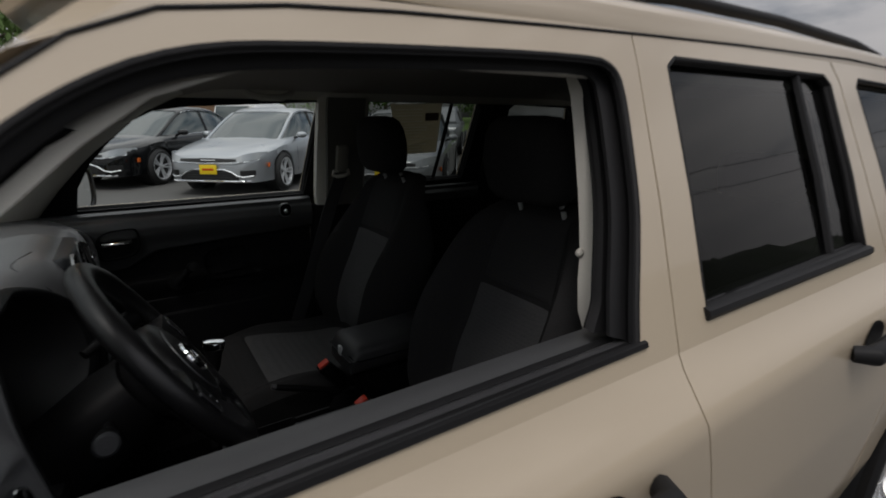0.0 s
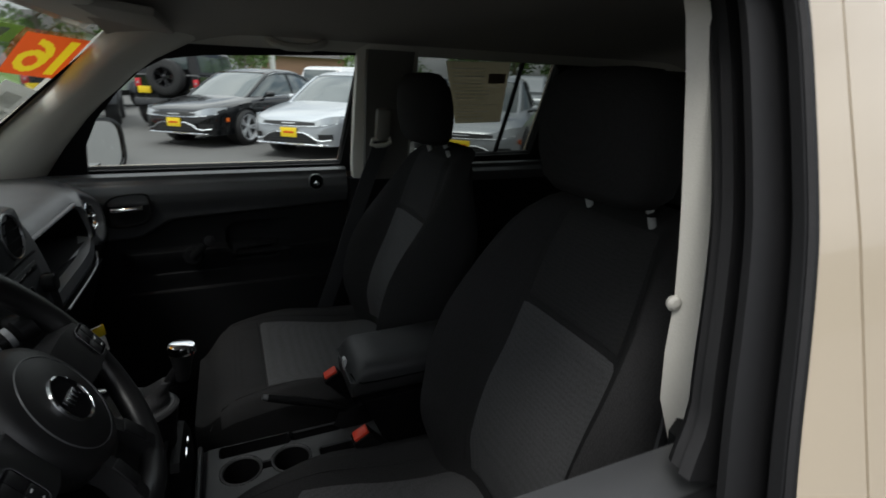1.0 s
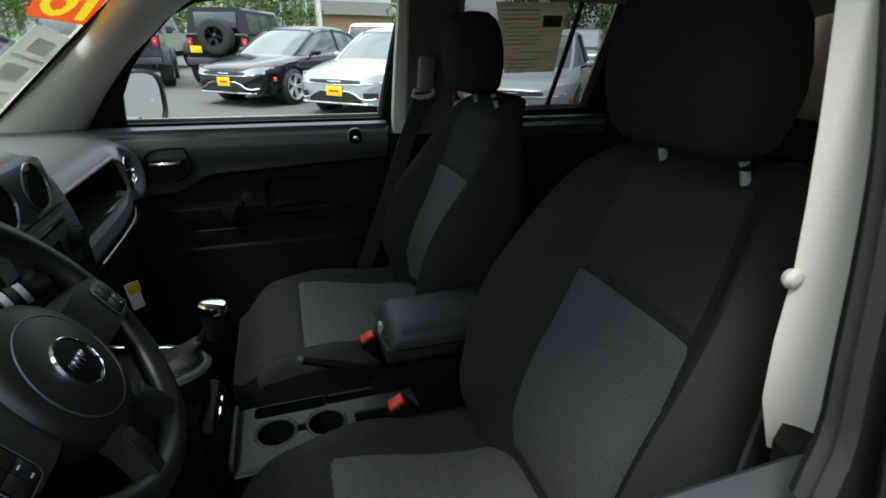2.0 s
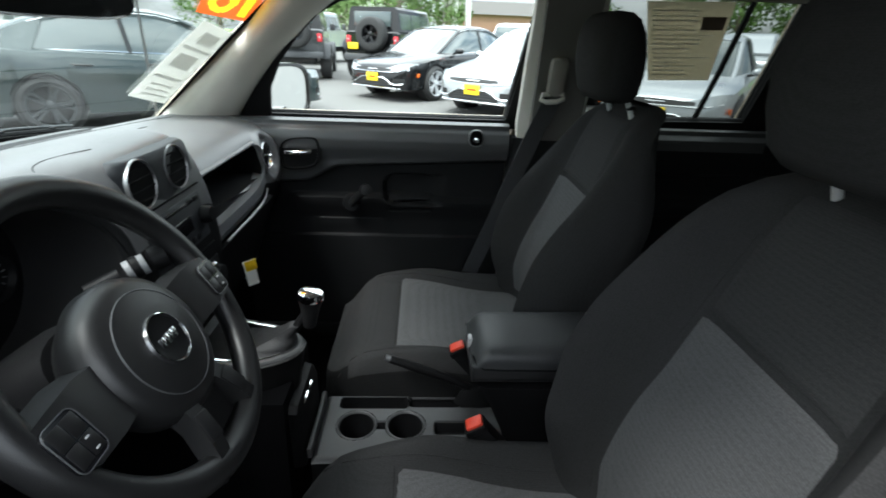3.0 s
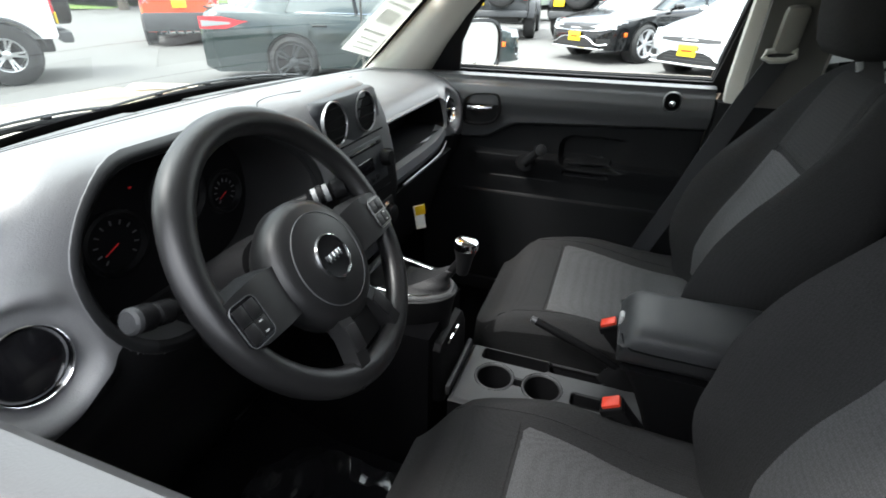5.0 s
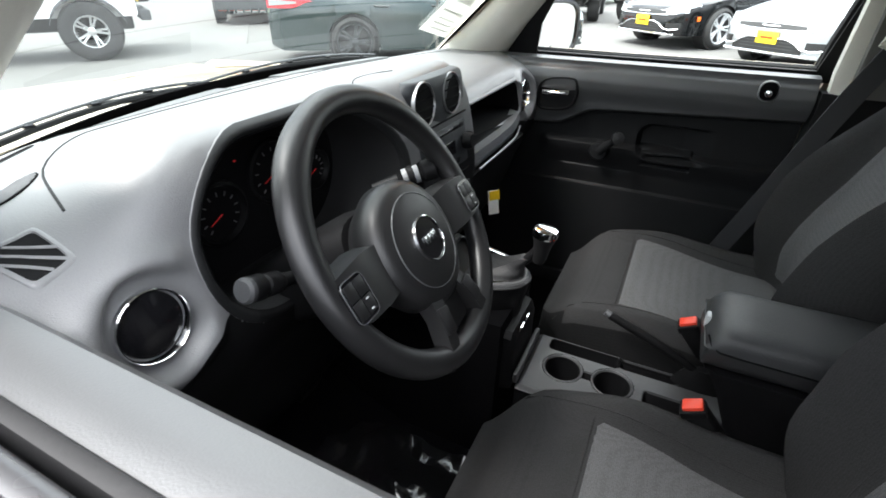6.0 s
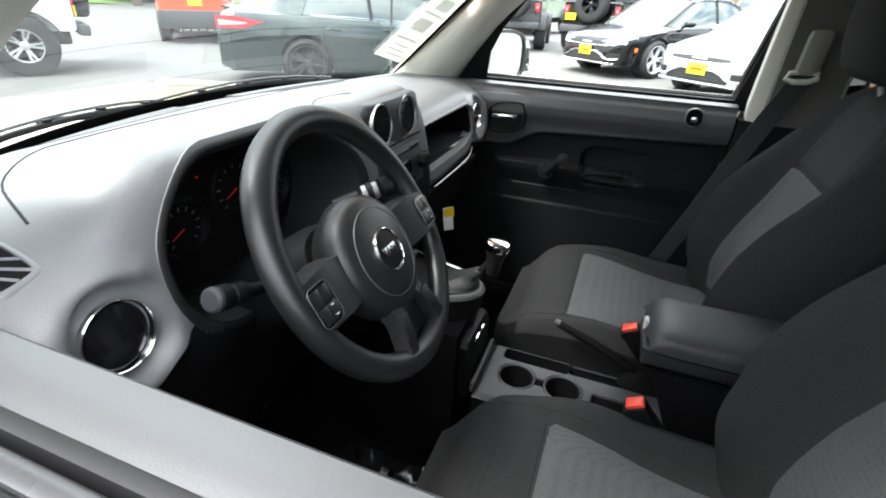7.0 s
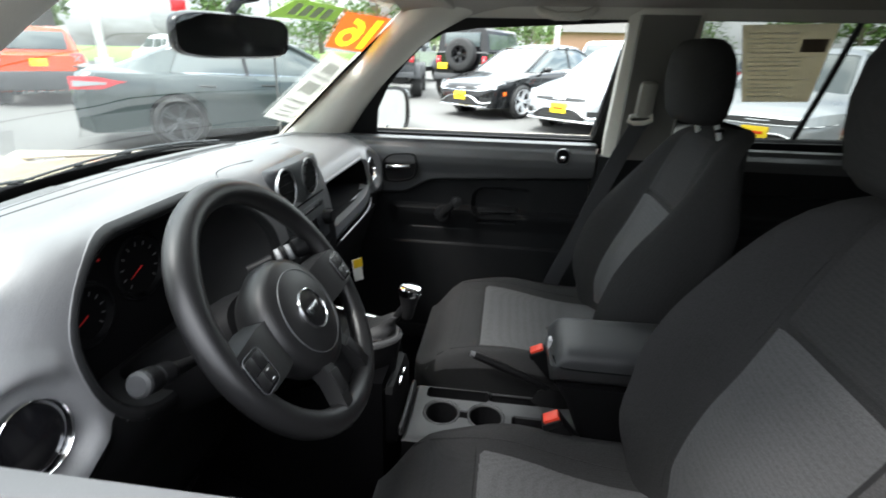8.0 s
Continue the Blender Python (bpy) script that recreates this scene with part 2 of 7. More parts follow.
def rounded(w, h, r, k=5, cx=0, cy=0):
    """Outline of a rectangle with round corners."""
    pts = []
    for sx, sy, a in ((1, 1, 0), (-1, 1, 90), (-1, -1, 180), (1, -1, 270)):
        for i in range(k + 1):
            t = radians(a + 90 * i / k)
            pts.append((cx + sx * (w / 2 - r) + r * math.cos(t), cy + sy * (h / 2 - r) + r * math.sin(t)))
    return pts


def spline(rows, x):
    """Smooth interpolation of rows (x, value...) at x."""
    xs = [r[0] for r in rows]
    out = []
    for k in range(1, len(rows[0])):
        ys = [r[k] for r in rows]
        if x <= xs[0]:
            out.append(ys[0]); continue
        if x >= xs[-1]:
            out.append(ys[-1]); continue
        i = max(j for j in range(len(xs) - 1) if xs[j] <= x)
        t = (x - xs[i]) / (xs[i + 1] - xs[i])
        d = [(ys[j + 1] - ys[j]) / (xs[j + 1] - xs[j]) for j in range(len(xs) - 1)]
        m0 = d[i] if i == 0 else (0 if d[i - 1] * d[i] <= 0 else 2 * d[i - 1] * d[i] / (d[i - 1] + d[i]))
        m1 = d[i] if i == len(d) - 1 else (0 if d[i] * d[i + 1] <= 0 else 2 * d[i] * d[i + 1] / (d[i] + d[i + 1]))
        h = xs[i + 1] - xs[i]
        out.append((2 * t**3 - 3 * t**2 + 1) * ys[i] + (t**3 - 2 * t**2 + t) * h * m0 + (3 * t**2 - 2 * t**3) * ys[i + 1] + (t**3 - t**2) * h * m1)
    return out if len(out) > 1 else out[0]


def lerp_rows(rows, x):
    return [float(np.interp(x, [r[0] for r in rows], [r[k] for r in rows])) for k in range(1, len(rows[0]))]


def resample(pts, n, closed=True):
    """n points evenly along a line."""
    p = np.array(pts + [pts[0]] if closed else pts, float)
    s = np.r_[0, np.cumsum(np.linalg.norm(np.diff(p, axis=0), axis=1))]
    t = np.linspace(0, s[-1], n, endpoint=not closed)
    return [tuple(float(np.interp(q, s, p[:, k])) for k in range(p.shape[1])) for q in t]


def smooth_loop(pts, rounds=3):
    """Corner cutting on a closed outline."""
    for _ in range(rounds):
        out = []
        for a, b in zip(pts, pts[1:] + pts[:1]):
            out += [tuple(0.75 * p + 0.25 * q for p, q in zip(a, b)), tuple(0.25 * p + 0.75 * q for p, q in zip(a, b))]
        pts = out
    return pts


def sstep(a, b, x):
    t = min(1, max(0, (x - a) / (b - a)))
    return t * t * (3 - 2 * t)


# ---- the tan SUV: shell ----
CY = -0.02
suv = thing("suv", "tan four-door SUV with black trim and an open driver's window", "car", at=(0, CY, 0))
HALF = [(0.28, 0.72), (0.4, 0.815), (0.55, 0.85), (0.8, 0.868), (0.95, 0.868), (1.015, 0.866), (1.03, 0.86), (1.09, 0.812), (1.13, 0.797), (1.3, 0.735), (1.5, 0.655), (1.545, 0.636)]


def half(z):
    return lerp_rows(HALF, z)[0]


def glass_half(z):
    return 0.775 - 0.38 * (z - 1.12)


def base_x(y):
    """Where the windscreen meets the cowl, by the distance from the middle."""
    return -1.27 + 0.19 * (y / 0.71) ** 2


def screen_x(y, z):
    return base_x(y) + (z - 1.10) * (1.46 - 0.12 * (y / 0.7) ** 2)


FRONT_HOLE = [(-0.80, 1.128), (-0.765, 1.21), (-0.71, 1.30), (-0.645, 1.375), (-0.575, 1.433), (-0.50, 1.47), (-0.40, 1.484), (0.012, 1.504), (0.036, 1.484), (-0.018, 1.128)]
FRONT_RIM = [(-1.06, 1.10), (-0.98, 1.165), (-0.88, 1.25), (-0.79, 1.335), (-0.69, 1.425), (-0.57, 1.508), (-0.40, 1.533), (0.069, 1.545), (0.066, 1.49), (0.018, 1.10)]
# the driver's side, with its bowed rear edge
DRIVER_HOLE = [(-0.835, 1.128), (-0.812, 1.21), (-0.760, 1.30), (-0.698, 1.375), (-0.630, 1.433), (-0.545, 1.472), (-0.43, 1.484)] + [(-0.03, 1.50), (0.014, 1.488), (0.023, 1.455), (0.007, 1.35), (-0.006, 1.29), (-0.024, 1.235), (-0.045, 1.18), (-0.061, 1.128)]
DRIVER_RIM = FRONT_RIM[:8] + [(0.066, 1.49), (0.062, 1.455), (0.049, 1.35), (0.042, 1.29), (0.035, 1.235), (0.028, 1.18), (0.018, 1.10)]


def ease(pts, rounds=2):
    """Round the corners of an open outline, its ends kept."""
    for _ in range(rounds):
        out = [pts[0]]
        for a, b in zip(pts, pts[1:]):
            out += [tuple(0.75 * p + 0.25 * q for p, q in zip(a, b)), tuple(0.25 * p + 0.75 * q for p, q in zip(a, b))]
        pts = out + [pts[-1]]
    return pts


DRIVER_HOLE = ease(DRIVER_HOLE)
steps = [14 * i / (len(DRIVER_HOLE) - 1) for i in range(len(DRIVER_HOLE))]
steps = [round(t) if abs(t - round(t)) < 0.13 else t for t in steps]
DRIVER_RIM = [tuple(float(np.interp(t, range(15), [p[k] for p in DRIVER_RIM])) for k in (0, 1)) for t in steps]
REAR_HOLE = [(0.105, 1.135), (0.125, 1.30), (0.145, 1.495), (0.17, 1.51), (0.74, 1.51), (0.765, 1.49), (0.76, 1.30), (0.75, 1.145)]
REAR_RIM = [(0.021, 1.10), (0.047, 1.30), (0.0685, 1.49), (0.072, 1.545), (0.79, 1.545), (0.815, 1.50), (0.83, 1.30), (0.86, 1.10)]
QUART_HOLE = [(0.95, 1.16), (0.935, 1.30), (0.915, 1.49), (0.94, 1.51), (1.30, 1.50), (1.34, 1.47), (1.40, 1.30), (1.42, 1.17)]
QUART_RIM = [(0.866, 1.10), (0.836, 1.30), (0.821, 1.50), (0.80, 1.545), (1.45, 1.54), (1.55, 1.48), (1.62, 1.30), (1.66, 1.10)]


def per_segment(keys, k, closed=True):
    out = []
    nxt = keys[1:] + keys[:1] if closed else keys[1:]
    for a, b in zip(keys, nxt):
        out += [(a[0] + (b[0] - a[0]) * i / k, a[1] + (b[1] - a[1]) * i / k) for i in range(k)]
    return out


def window_frame(hole, rim, side, inset=0.0, k=5, steps=6):
    k = k if len(hole) < 30 else 2
    """The band of sheet metal between a window hole and the edge of its door."""
    a, b = per_segment(hole, k), per_segment(rim, k)
    rings = []
    for s in range(steps + 1):
        t = s / steps
        row = []
        for p, q in zip(a, b):
            x, z = p[0] + (q[0] - p[0]) * t, p[1] + (q[1] - p[1]) * t
            row.append((x, side * (half(z) - inset), z))
        rings.append(row)
    return add_loft(B(), rings, caps=False)


def lower_panel(x0f, x1f, z0, z1, side, nx=24, nz=36):
    def f(u, v):
        z = z0 + (z1 - z0) * v
        x = x0f(z) + (x1f(z) - x0f(z)) * u
        return (x, side * half(z), z)
    return add_grid(B(), nx, nz, f)


SEAM = [(0.35, 0.098), (0.85, 0.062), (1.03, 0.011), (1.10, 0.018)]
REAR_EDGE = [(0.35, 0.80), (0.62, 0.84), (0.8, 0.86), (1.10, 0.86)]


def seam(z):
    return lerp_rows(SEAM, z)[0]


def arch(z):
    return lerp_rows(REAR_EDGE, z)[0]


def run_channel(hole, side, y_in, r, name, parent, material=BLACK_TRIM, grow=0.0):
    pts = per_segment(hole, 5)
    cx, cz = sum(p[0] for p in pts) / len(pts), sum(p[1] for p in pts) / len(pts)
    line = []
    for x, z in pts:
        d = math.hypot(x - cx, z - cz)
        x2, z2 = x + (x - cx) / d * grow, z + (z - cz) / d * grow
        line.append((x2, side * (half(z2) - y_in), z2))
    return part(name, add_tube(B(), line, r, 8, closed=True), material, parent)


def pane(hole, side, name, parent, material, y_of=glass_half, n=64, x0=None, x1=None):
    keys = [p for p in per_segment(hole, 6)]
    if x0 is not None:
        keys = [p for p in keys if x0 - 1e-6 <= p[0] <= x1 + 1e-6]
    bm = B()
    bm.faces.new([bm.verts.new((x, side * y_of(z), z)) for x, z in keys])
    bmesh.ops.triangulate(bm, faces=bm.faces[:])
    ob = part(name, bm, material, parent)
    ob.visible_shadow = False
    return ob


def handle_mesh(x, z, side):
    bm = B()
    y = side * (half(z) + 0.034)
    add_tube(bm, [(x - 0.11, side * (half(z) + 0.002), z - 0.006), (x - 0.095, y * 0.995, z - 0.002), (x - 0.05, y, z), (x + 0.05, y, z + 0.006), (x + 0.095, y * 0.995, z + 0.006), (x + 0.11, side * (half(z) + 0.002), z + 0.004)], [0.016, 0.02, 0.02, 0.02, 0.02, 0.016], 10)
    return bm


def handle_cup(x, z, side):
    bm = B()
    rings = []
    for t in range(5):
        r = 1 - t * 0.22
        rings.append([(x + 0.05 * r * math.cos(a), side * (half(z + 0.035 * r * math.sin(a)) + 0.003 - 0.0005 * t), z + 0.035 * r * math.sin(a)) for a in np.linspace(0, 2 * math.pi, 20, endpoint=False)])
    return add_loft(bm, rings)


doors = {}
for side, tag in ((-1, "driver"), (1, "passenger")):
    fd = part("front_door", thicken(join(window_frame(*((DRIVER_HOLE, DRIVER_RIM) if side < 0 else (FRONT_HOLE, FRONT_RIM)), side), lower_panel(lambda z: -1.02, lambda z: seam(z) - 0.0015, 0.36, 1.10, side)), -0.012 * side), TAN, suv, "tan painted front door with a black belt strip", 25)
    rd = part("rear_door", thicken(join(window_frame(REAR_HOLE, REAR_RIM, side), lower_panel(lambda z: seam(z) + 0.0015, lambda z: arch(z) - 0.003, 0.36, 1.10, side)), -0.012 * side), TAN, suv, "tan painted rear door", 25)
    qp = part("rear_quarter", thicken(join(window_frame(QUART_HOLE, QUART_RIM, side), join(lower_panel(lambda z: arch(z) + 0.003, lambda z: 1.74 - 0.1 * max(0, z - 0.9), 0.762, 1.10, side), lower_panel(lambda z: arch(z) + 0.003, lambda z: 1.31 - math.sqrt(max(0.0, 0.403**2 - (z - 0.36) ** 2)), 0.36, 0.762, side))), -0.012 * side), TAN, suv, "", 25)
    part("front_fender", thicken(lower_panel(lambda z: -2.15 + 0.05 * z, lambda z: -1.026, 0.62, 0.965, side), -0.012 * side), TAN, suv, "", 25)
    for d, hole in ((fd, DRIVER_HOLE if side < 0 else FRONT_HOLE), (rd, REAR_HOLE), (qp, QUART_HOLE)):
        run_channel(hole, side, 0.004, 0.005, "window_seal", d)
        if hole is REAR_HOLE:
            run_channel(hole, side, 0.013, 0.009, "window_seal", d)
        if hole is not DRIVER_HOLE:
            run_channel(hole, side, 0.03, 0.012, "window_seal", d, grow=0.004)
    for d, x, z in ((fd, -0.205, 0.975), (rd, 0.63, 0.99)):
        h = part("door_handle", handle_mesh(x, z, side), BLACK_TRIM, d, "black grab handle")
        part("handle_recess", handle_cup(x, z, side), DARK, d)
    # belt strips under the glass
    for d, x0, x1, zz in ((fd, -0.84, -0.048, 1.106), (rd, 0.098, 0.758, 1.138))[side < 0:]:
        bm = B()
        prof = [(0.008, -0.010), (0.011, -0.003), (0.008, 0.005), (0.0, 0.008), (-0.014, 0.006), (-0.016, -0.010)]
        add_loft(bm, [[(x, side * (half(zz) + a), zz + b + 0.004 * (x - x0)) for a, b in prof] for x in np.linspace(x0, x1, 12)])
        part("belt_strip", bm, BLACK_TRIM, d, "ribbed black rubber belt strip")
    doors[side] = (fd, rd, qp)

# the deep rubber run channel round the open driver's window
fd = doors[-1][0]
# and the strips on either side of the slot that its glass drops into
GLOSSY_RUBBER = mat("glossy_belt_rubber", (0.04, 0.04, 0.042), 0.3, vary=0.1, spec=0.6)
for nm, prof, material, label in (
        ("inner_weatherstrip", [(0.736, 1.088), (0.737, 1.109), (0.739, 1.1125), (0.741, 1.113), (0.749, 1.111), (0.751, 1.107), (0.752, 1.06)], BLACK_TRIM, "black rubber strip along the door pad"),
        # added black floor that paints in the dark of the open gap
        ("glass_slot", [(0.750, 1.050), (0.750, 1.056), (0.765, 1.056), (0.765, 1.050)], FACE_BLACK, "dark slot that the window glass drops into"),
        ("outer_weatherstrip", [(0.757, 1.06), (0.758, 1.115), (0.761, 1.119), (0.767, 1.1205), (0.774, 1.120), (0.776, 1.116), (0.776, 1.088)], GLOSSY_RUBBER, "shiny rubber strip outside the glass slot"),
        ("belt_strip", [(0.775, 1.09), (0.776, 1.119), (0.778, 1.1225), (0.784, 1.1245), (0.796, 1.1300), (0.8015, 1.1290), (0.8035, 1.1225), (0.799, 1.118), (0.791, 1.09)], BLACK_TRIM, "black rubber belt strip of the open window")):
    part(nm, add_loft(B(), [[(x, -y, z + 0.004 * (x + 0.84)) for y, z in prof] for x in np.linspace(-0.84, -0.048, 12)]), material, fd, label)
CHANNEL = [(0.002, -0.001), (0.004, -0.006), (0.012, -0.006), (0.015, 0.006), (0.023, 0.010), (0.027, -0.012), (0.031, -0.019), (0.037, -0.019), (0.041, -0.012), (0.044, 0.006), (0.054, 0.008), (0.058, -0.004), (0.066, -0.006), (0.070, 0.002), (0.078, 0.0), (0.083, 0.003), (0.086, 0.03)]
path = resample(per_segment(DRIVER_HOLE, 8, closed=False) + [DRIVER_HOLE[-1]], 110, closed=False)
rows = []
for k, (x, z) in enumerate(path):
    p, q = path[max(0, k - 1)], path[min(len(path) - 1, k + 1)]
    tx, tz = q[0] - p[0], q[1] - p[1]
    ln = math.hypot(tx, tz)
    nx, nz = -tz / ln, tx / ln
    curl = 0.018 * (1 - sstep(1.12, 1.165, z))
    rows.append([(x + nx * (o - (curl if dd > 0.055 else 0)), -(half(z + nz * o) - dd), z + nz * o) for dd, o in CHANNEL])
part("run_channel", add_loft(B(), rows, caps=False, closed=False), BLACK_TRIM, fd, "ribbed black rubber run channel", 30)
# inner frame of the doors, above the belt
for side in (-1, 1):
    for d, hole, rim in ((doors[side][0], FRONT_HOLE, FRONT_RIM), (doors[side][1], REAR_HOLE, REAR_RIM), (doors[side][2], QUART_HOLE, QUART_RIM)):
        mx = sum(p[0] for p in hole) / len(hole)
        tight = [(x if d is doors[1][0] and x > -0.1 else mx + (x - mx) * 0.975, z - (0.034 if z > 1.40 else 0.012 if z > 1.25 else 0)) for x, z in hole]
        if side < 0 and d is doors[-1][0]:
            # this frame stands behind the run channel
            tight, rim = [(x + (0.012 if x > -0.2 else 0), z + (0.01 if z > 1.4 else 0)) for x, z in DRIVER_HOLE], DRIVER_RIM
        bm = window_frame(tight, rim, side, 0.045 if side > 0 or d is not doors[-1][0] else 0.08)
        if d is doors[-1][0]:
            bmesh.ops.delete(bm, geom=[f for f in bm.faces if f.calc_center_median().z < 1.132 and f.calc_center_median().x < -0.03], context="FACES")
        part("inner_frame", thicken(bm, 0.006), BLACK_TRIM, d)

# glass
pane(FRONT_HOLE, 1, "window_glass", doors[1][0], GLASS)
for side in (-1, 1):
    pane(REAR_HOLE, side, "window_glass", doors[side][1], TINTED, lambda z: half(z) - 0.02)
    pane(QUART_HOLE, side, "window_glass", doors[side][2], TINTED, lambda z: half(z) - 0.02)
    add = B()
    add_tube(add, [(0.60, side * (half(1.14) - 0.015), 1.135), (0.615, side * (half(1.3) - 0.015), 1.30), (0.622, side * (half(1.51) - 0.015), 1.515)], 0.009, 6)
    part("window_divider", add, BLACK_TRIM, doors[side][1])

# roof skin, drip rails, roof rails
ROOF = [(-0.66, 1.50), (-0.62, 1.545), (-0.45, 1.595), (-0.1, 1.628), (0.5, 1.638), (1.1, 1.625), (1.6, 1.585), (1.78, 1.54)]


def roof_point(x, t):
    zc = spline(ROOF, x)
    y0 = 0.632 - (0.03 if x < -0.5 else 0)
    a = t * math.pi / 2
    y = y0 * abs(math.sin(a)) ** 0.9 * (1 if t >= 0 else -1)
    edge = min(1.552, zc)
    return (x, y, edge + (zc - edge) * max(0.0, math.cos(a)) ** 0.55)


bm = B()
add_grid(bm, 40, 40, lambda u, v: roof_point(-0.66 + 2.44 * u, -1 + 2 * v))
for side in (-1, 1):
    # the roof's edge turns down to the door tops
    add_loft(bm, [[(x, side * (half(1.538) - 0.003), 1.538), (x, side * 0.637, 1.548), roof_point(x, side * 0.985), roof_point(x, side * 0.93)] for x in np.linspace(-0.50, 1.74, 30)], caps=False, closed=False)
part("roof", thicken(bm, 0.008), TAN, suv, "tan painted roof panel")
for side in (-1, 1):
    bm = B()
    k = [(-1.08, 1.105), (-0.98, 1.175), (-0.87, 1.265), (-0.77, 1.352), (-0.663, 1.440), (-0.615, 1.476), (-0.553, 1.502), (-0.446, 1.517), (-0.325, 1.525), (-0.10, 1.534), (0.08, 1.540), (0.38, 1.548), (0.9, 1.556), (1.5, 1.545)]
    add_tube(bm, [(x, side * (half(z) + 0.0005), z) for x, z in per_segment(k, 5, closed=False)], 0.0024, 6)
    part("drip_rail", bm, BLACK_TRIM, suv)
    bm = B()
    add_tube(bm, [(0.10, side * 0.56, 1.600), (0.16, side * 0.56, 1.619), (0.30, side * 0.56, 1.628), (0.7, side * 0.56, 1.630), (1.15, side * 0.555, 1.618), (1.36, side * 0.55, 1.600), (1.42, side * 0.55, 1.585)], [0.008, 0.011, 0.012, 0.012, 0.012, 0.011, 0.008], 10)
    part("roof_rail", bm, BLACK_TRIM, suv, "black roof rail")
    part("roof_rail_foot", add_box(B(), (0.14, side * 0.56, 1.608), (0.1, 0.03, 0.02), 0.008), BLACK_TRIM, suv)
part("roof_nub", add_lathe(B(), [(0.001, 0.012), (0.006, 0.011), (0.008, 0.004), (0.009, 0)], pose(-0.02, -0.60, 1.583, 30, 0, 0), 12), BLACK_TRIM, suv)

# A pillars outside, bonnet, cowl
for side in (-1, 1):
    bm = B()
    rows = []
    for t in np.linspace(0, 1, 9):
        z = 1.06 + t * 0.46
        xi, yi = screen_x(0.73 - 0.15 * t, z), 0.73 - 0.15 * t
        xo = float(np.interp(z, [1.06, 1.10, 1.165, 1.25, 1.335, 1.425, 1.508, 1.533], [-1.10, -1.065, -0.985, -0.885, -0.795, -0.695, -0.575, -0.42]))
        rows.append([(xi, side * yi, z), (xi - 0.01, side * (yi + 0.03), z + 0.012), (xo - 0.01, side * half(z), z), (xo + 0.01, side * (half(z) - 0.05), z), (xi + 0.04, side * (yi - 0.02), z - 0.02)])
    add_loft(bm, rows)
    part("windscreen_pillar", bm, TAN, suv)
bm = B()
add_grid(bm, 24, 24, lambda u, v: ((base_x((v - 0.5) * 1.4) - 0.10) * (1 - u) + (-2.32 + 0.18 * (2 * v - 1) ** 2) * u, (v - 0.5) * 2 * (0.78 - 0.06 * u), 1.062 - 0.02 * u - 0.08 * u**2 - 0.03 * abs(2 * v - 1) ** 3 + 0.02 * (1 - abs(2 * v - 1))))
part("bonnet", thicken(bm, 0.01), TAN, suv, "tan painted bonnet")
bm = B()
add_grid(bm, 8, 24, lambda u, v: (base_x((v - 0.5) * 1.4) - 0.10 + 0.17 * u, (v - 0.5) * 1.46, 1.01 + 0.055 * u - 0.012 * math.sin(u * 9)))
part("cowl", thicken(bm, 0.006), BLACK_TRIM, suv, "black plastic cowl grille")
part("front_end", add_box(B(), (-2.27, 0, 0.665), (0.32, 1.70, 0.60), 0.09, seg=4), TAN, suv)
for side in (-1, 1):
    bm = B()
    add_grid(bm, 20, 6, lambda u, v: (-1.03 - 1.22 * u, side * ((0.80 - 0.05 * u) * (1 - v) + half(0.965) * v), (1.035 - 0.075 * u**1.5) * (1 - v) + 0.963 * v + 0.02 * math.sin(v * math.pi)))
    part("fender_top", thicken(bm, 0.008), TAN, suv)
bm = B()
add_grid(bm, 12, 20, lambda u, v: (1.72 + 0.05 * (1 - u) - 0.20 * max(0, u - 0.45), (v - 0.5) * 2 * (half(0.5 + 1.04 * u) - 0.004), 0.5 + 1.04 * u))
part("tailgate", thicken(bm, 0.01), TAN, suv)
part("floor_pan", add_box(B(), (-0.2, 0, 0.29), (3.6, 1.5, 0.05), 0.01), DARK, suv)
for side in (-1, 1):
    part("sill", add_box(B(), (-0.2, side * 0.77, 0.34), (1.9, 0.1, 0.1), 0.03), BLACK_TRIM, suv, "black plastic rocker sill")

# windscreen
bm = B()
add_grid(bm, 12, 28, lambda u, v: (screen_x((2 * v - 1) * (0.735 - 0.15 * u), 1.055 + 0.455 * u), (2 * v - 1) * (0.735 - 0.15 * u), 1.055 + 0.455 * u))
screen = part("windscreen", bm, SCREEN_GLASS, suv)
screen.visible_shadow = False
for side in (-1, 1):
    bm = B()
    add_grid(bm, 16, 3, lambda u, v: (screen_x(0.735 - 0.15 * u, 1.06 + 0.445 * u) + 0.004, side * (0.733 - 0.15 * u - 0.034 * v), 1.06 + 0.445 * u))
    part("screen_border", thicken(bm, 0.0015), FACE_BLACK, suv, "black printed border of the windscreen")
bm = B()


def border_top(y):
    return max(1.074, 1.126 - 0.024 * (abs(y) / 0.46) ** 3)


add_grid(bm, 3, 40, lambda u, v: (screen_x(1.40 * (v - 0.5), 1.06 + (border_top(1.40 * (v - 0.5)) - 1.06) * u) + 0.004, 1.40 * (v - 0.5), 1.06 + (border_top(1.40 * (v - 0.5)) - 1.06) * u))
part("screen_border", thicken(bm, 0.0015), FACE_BLACK, suv, "black printed border along the windscreen foot")
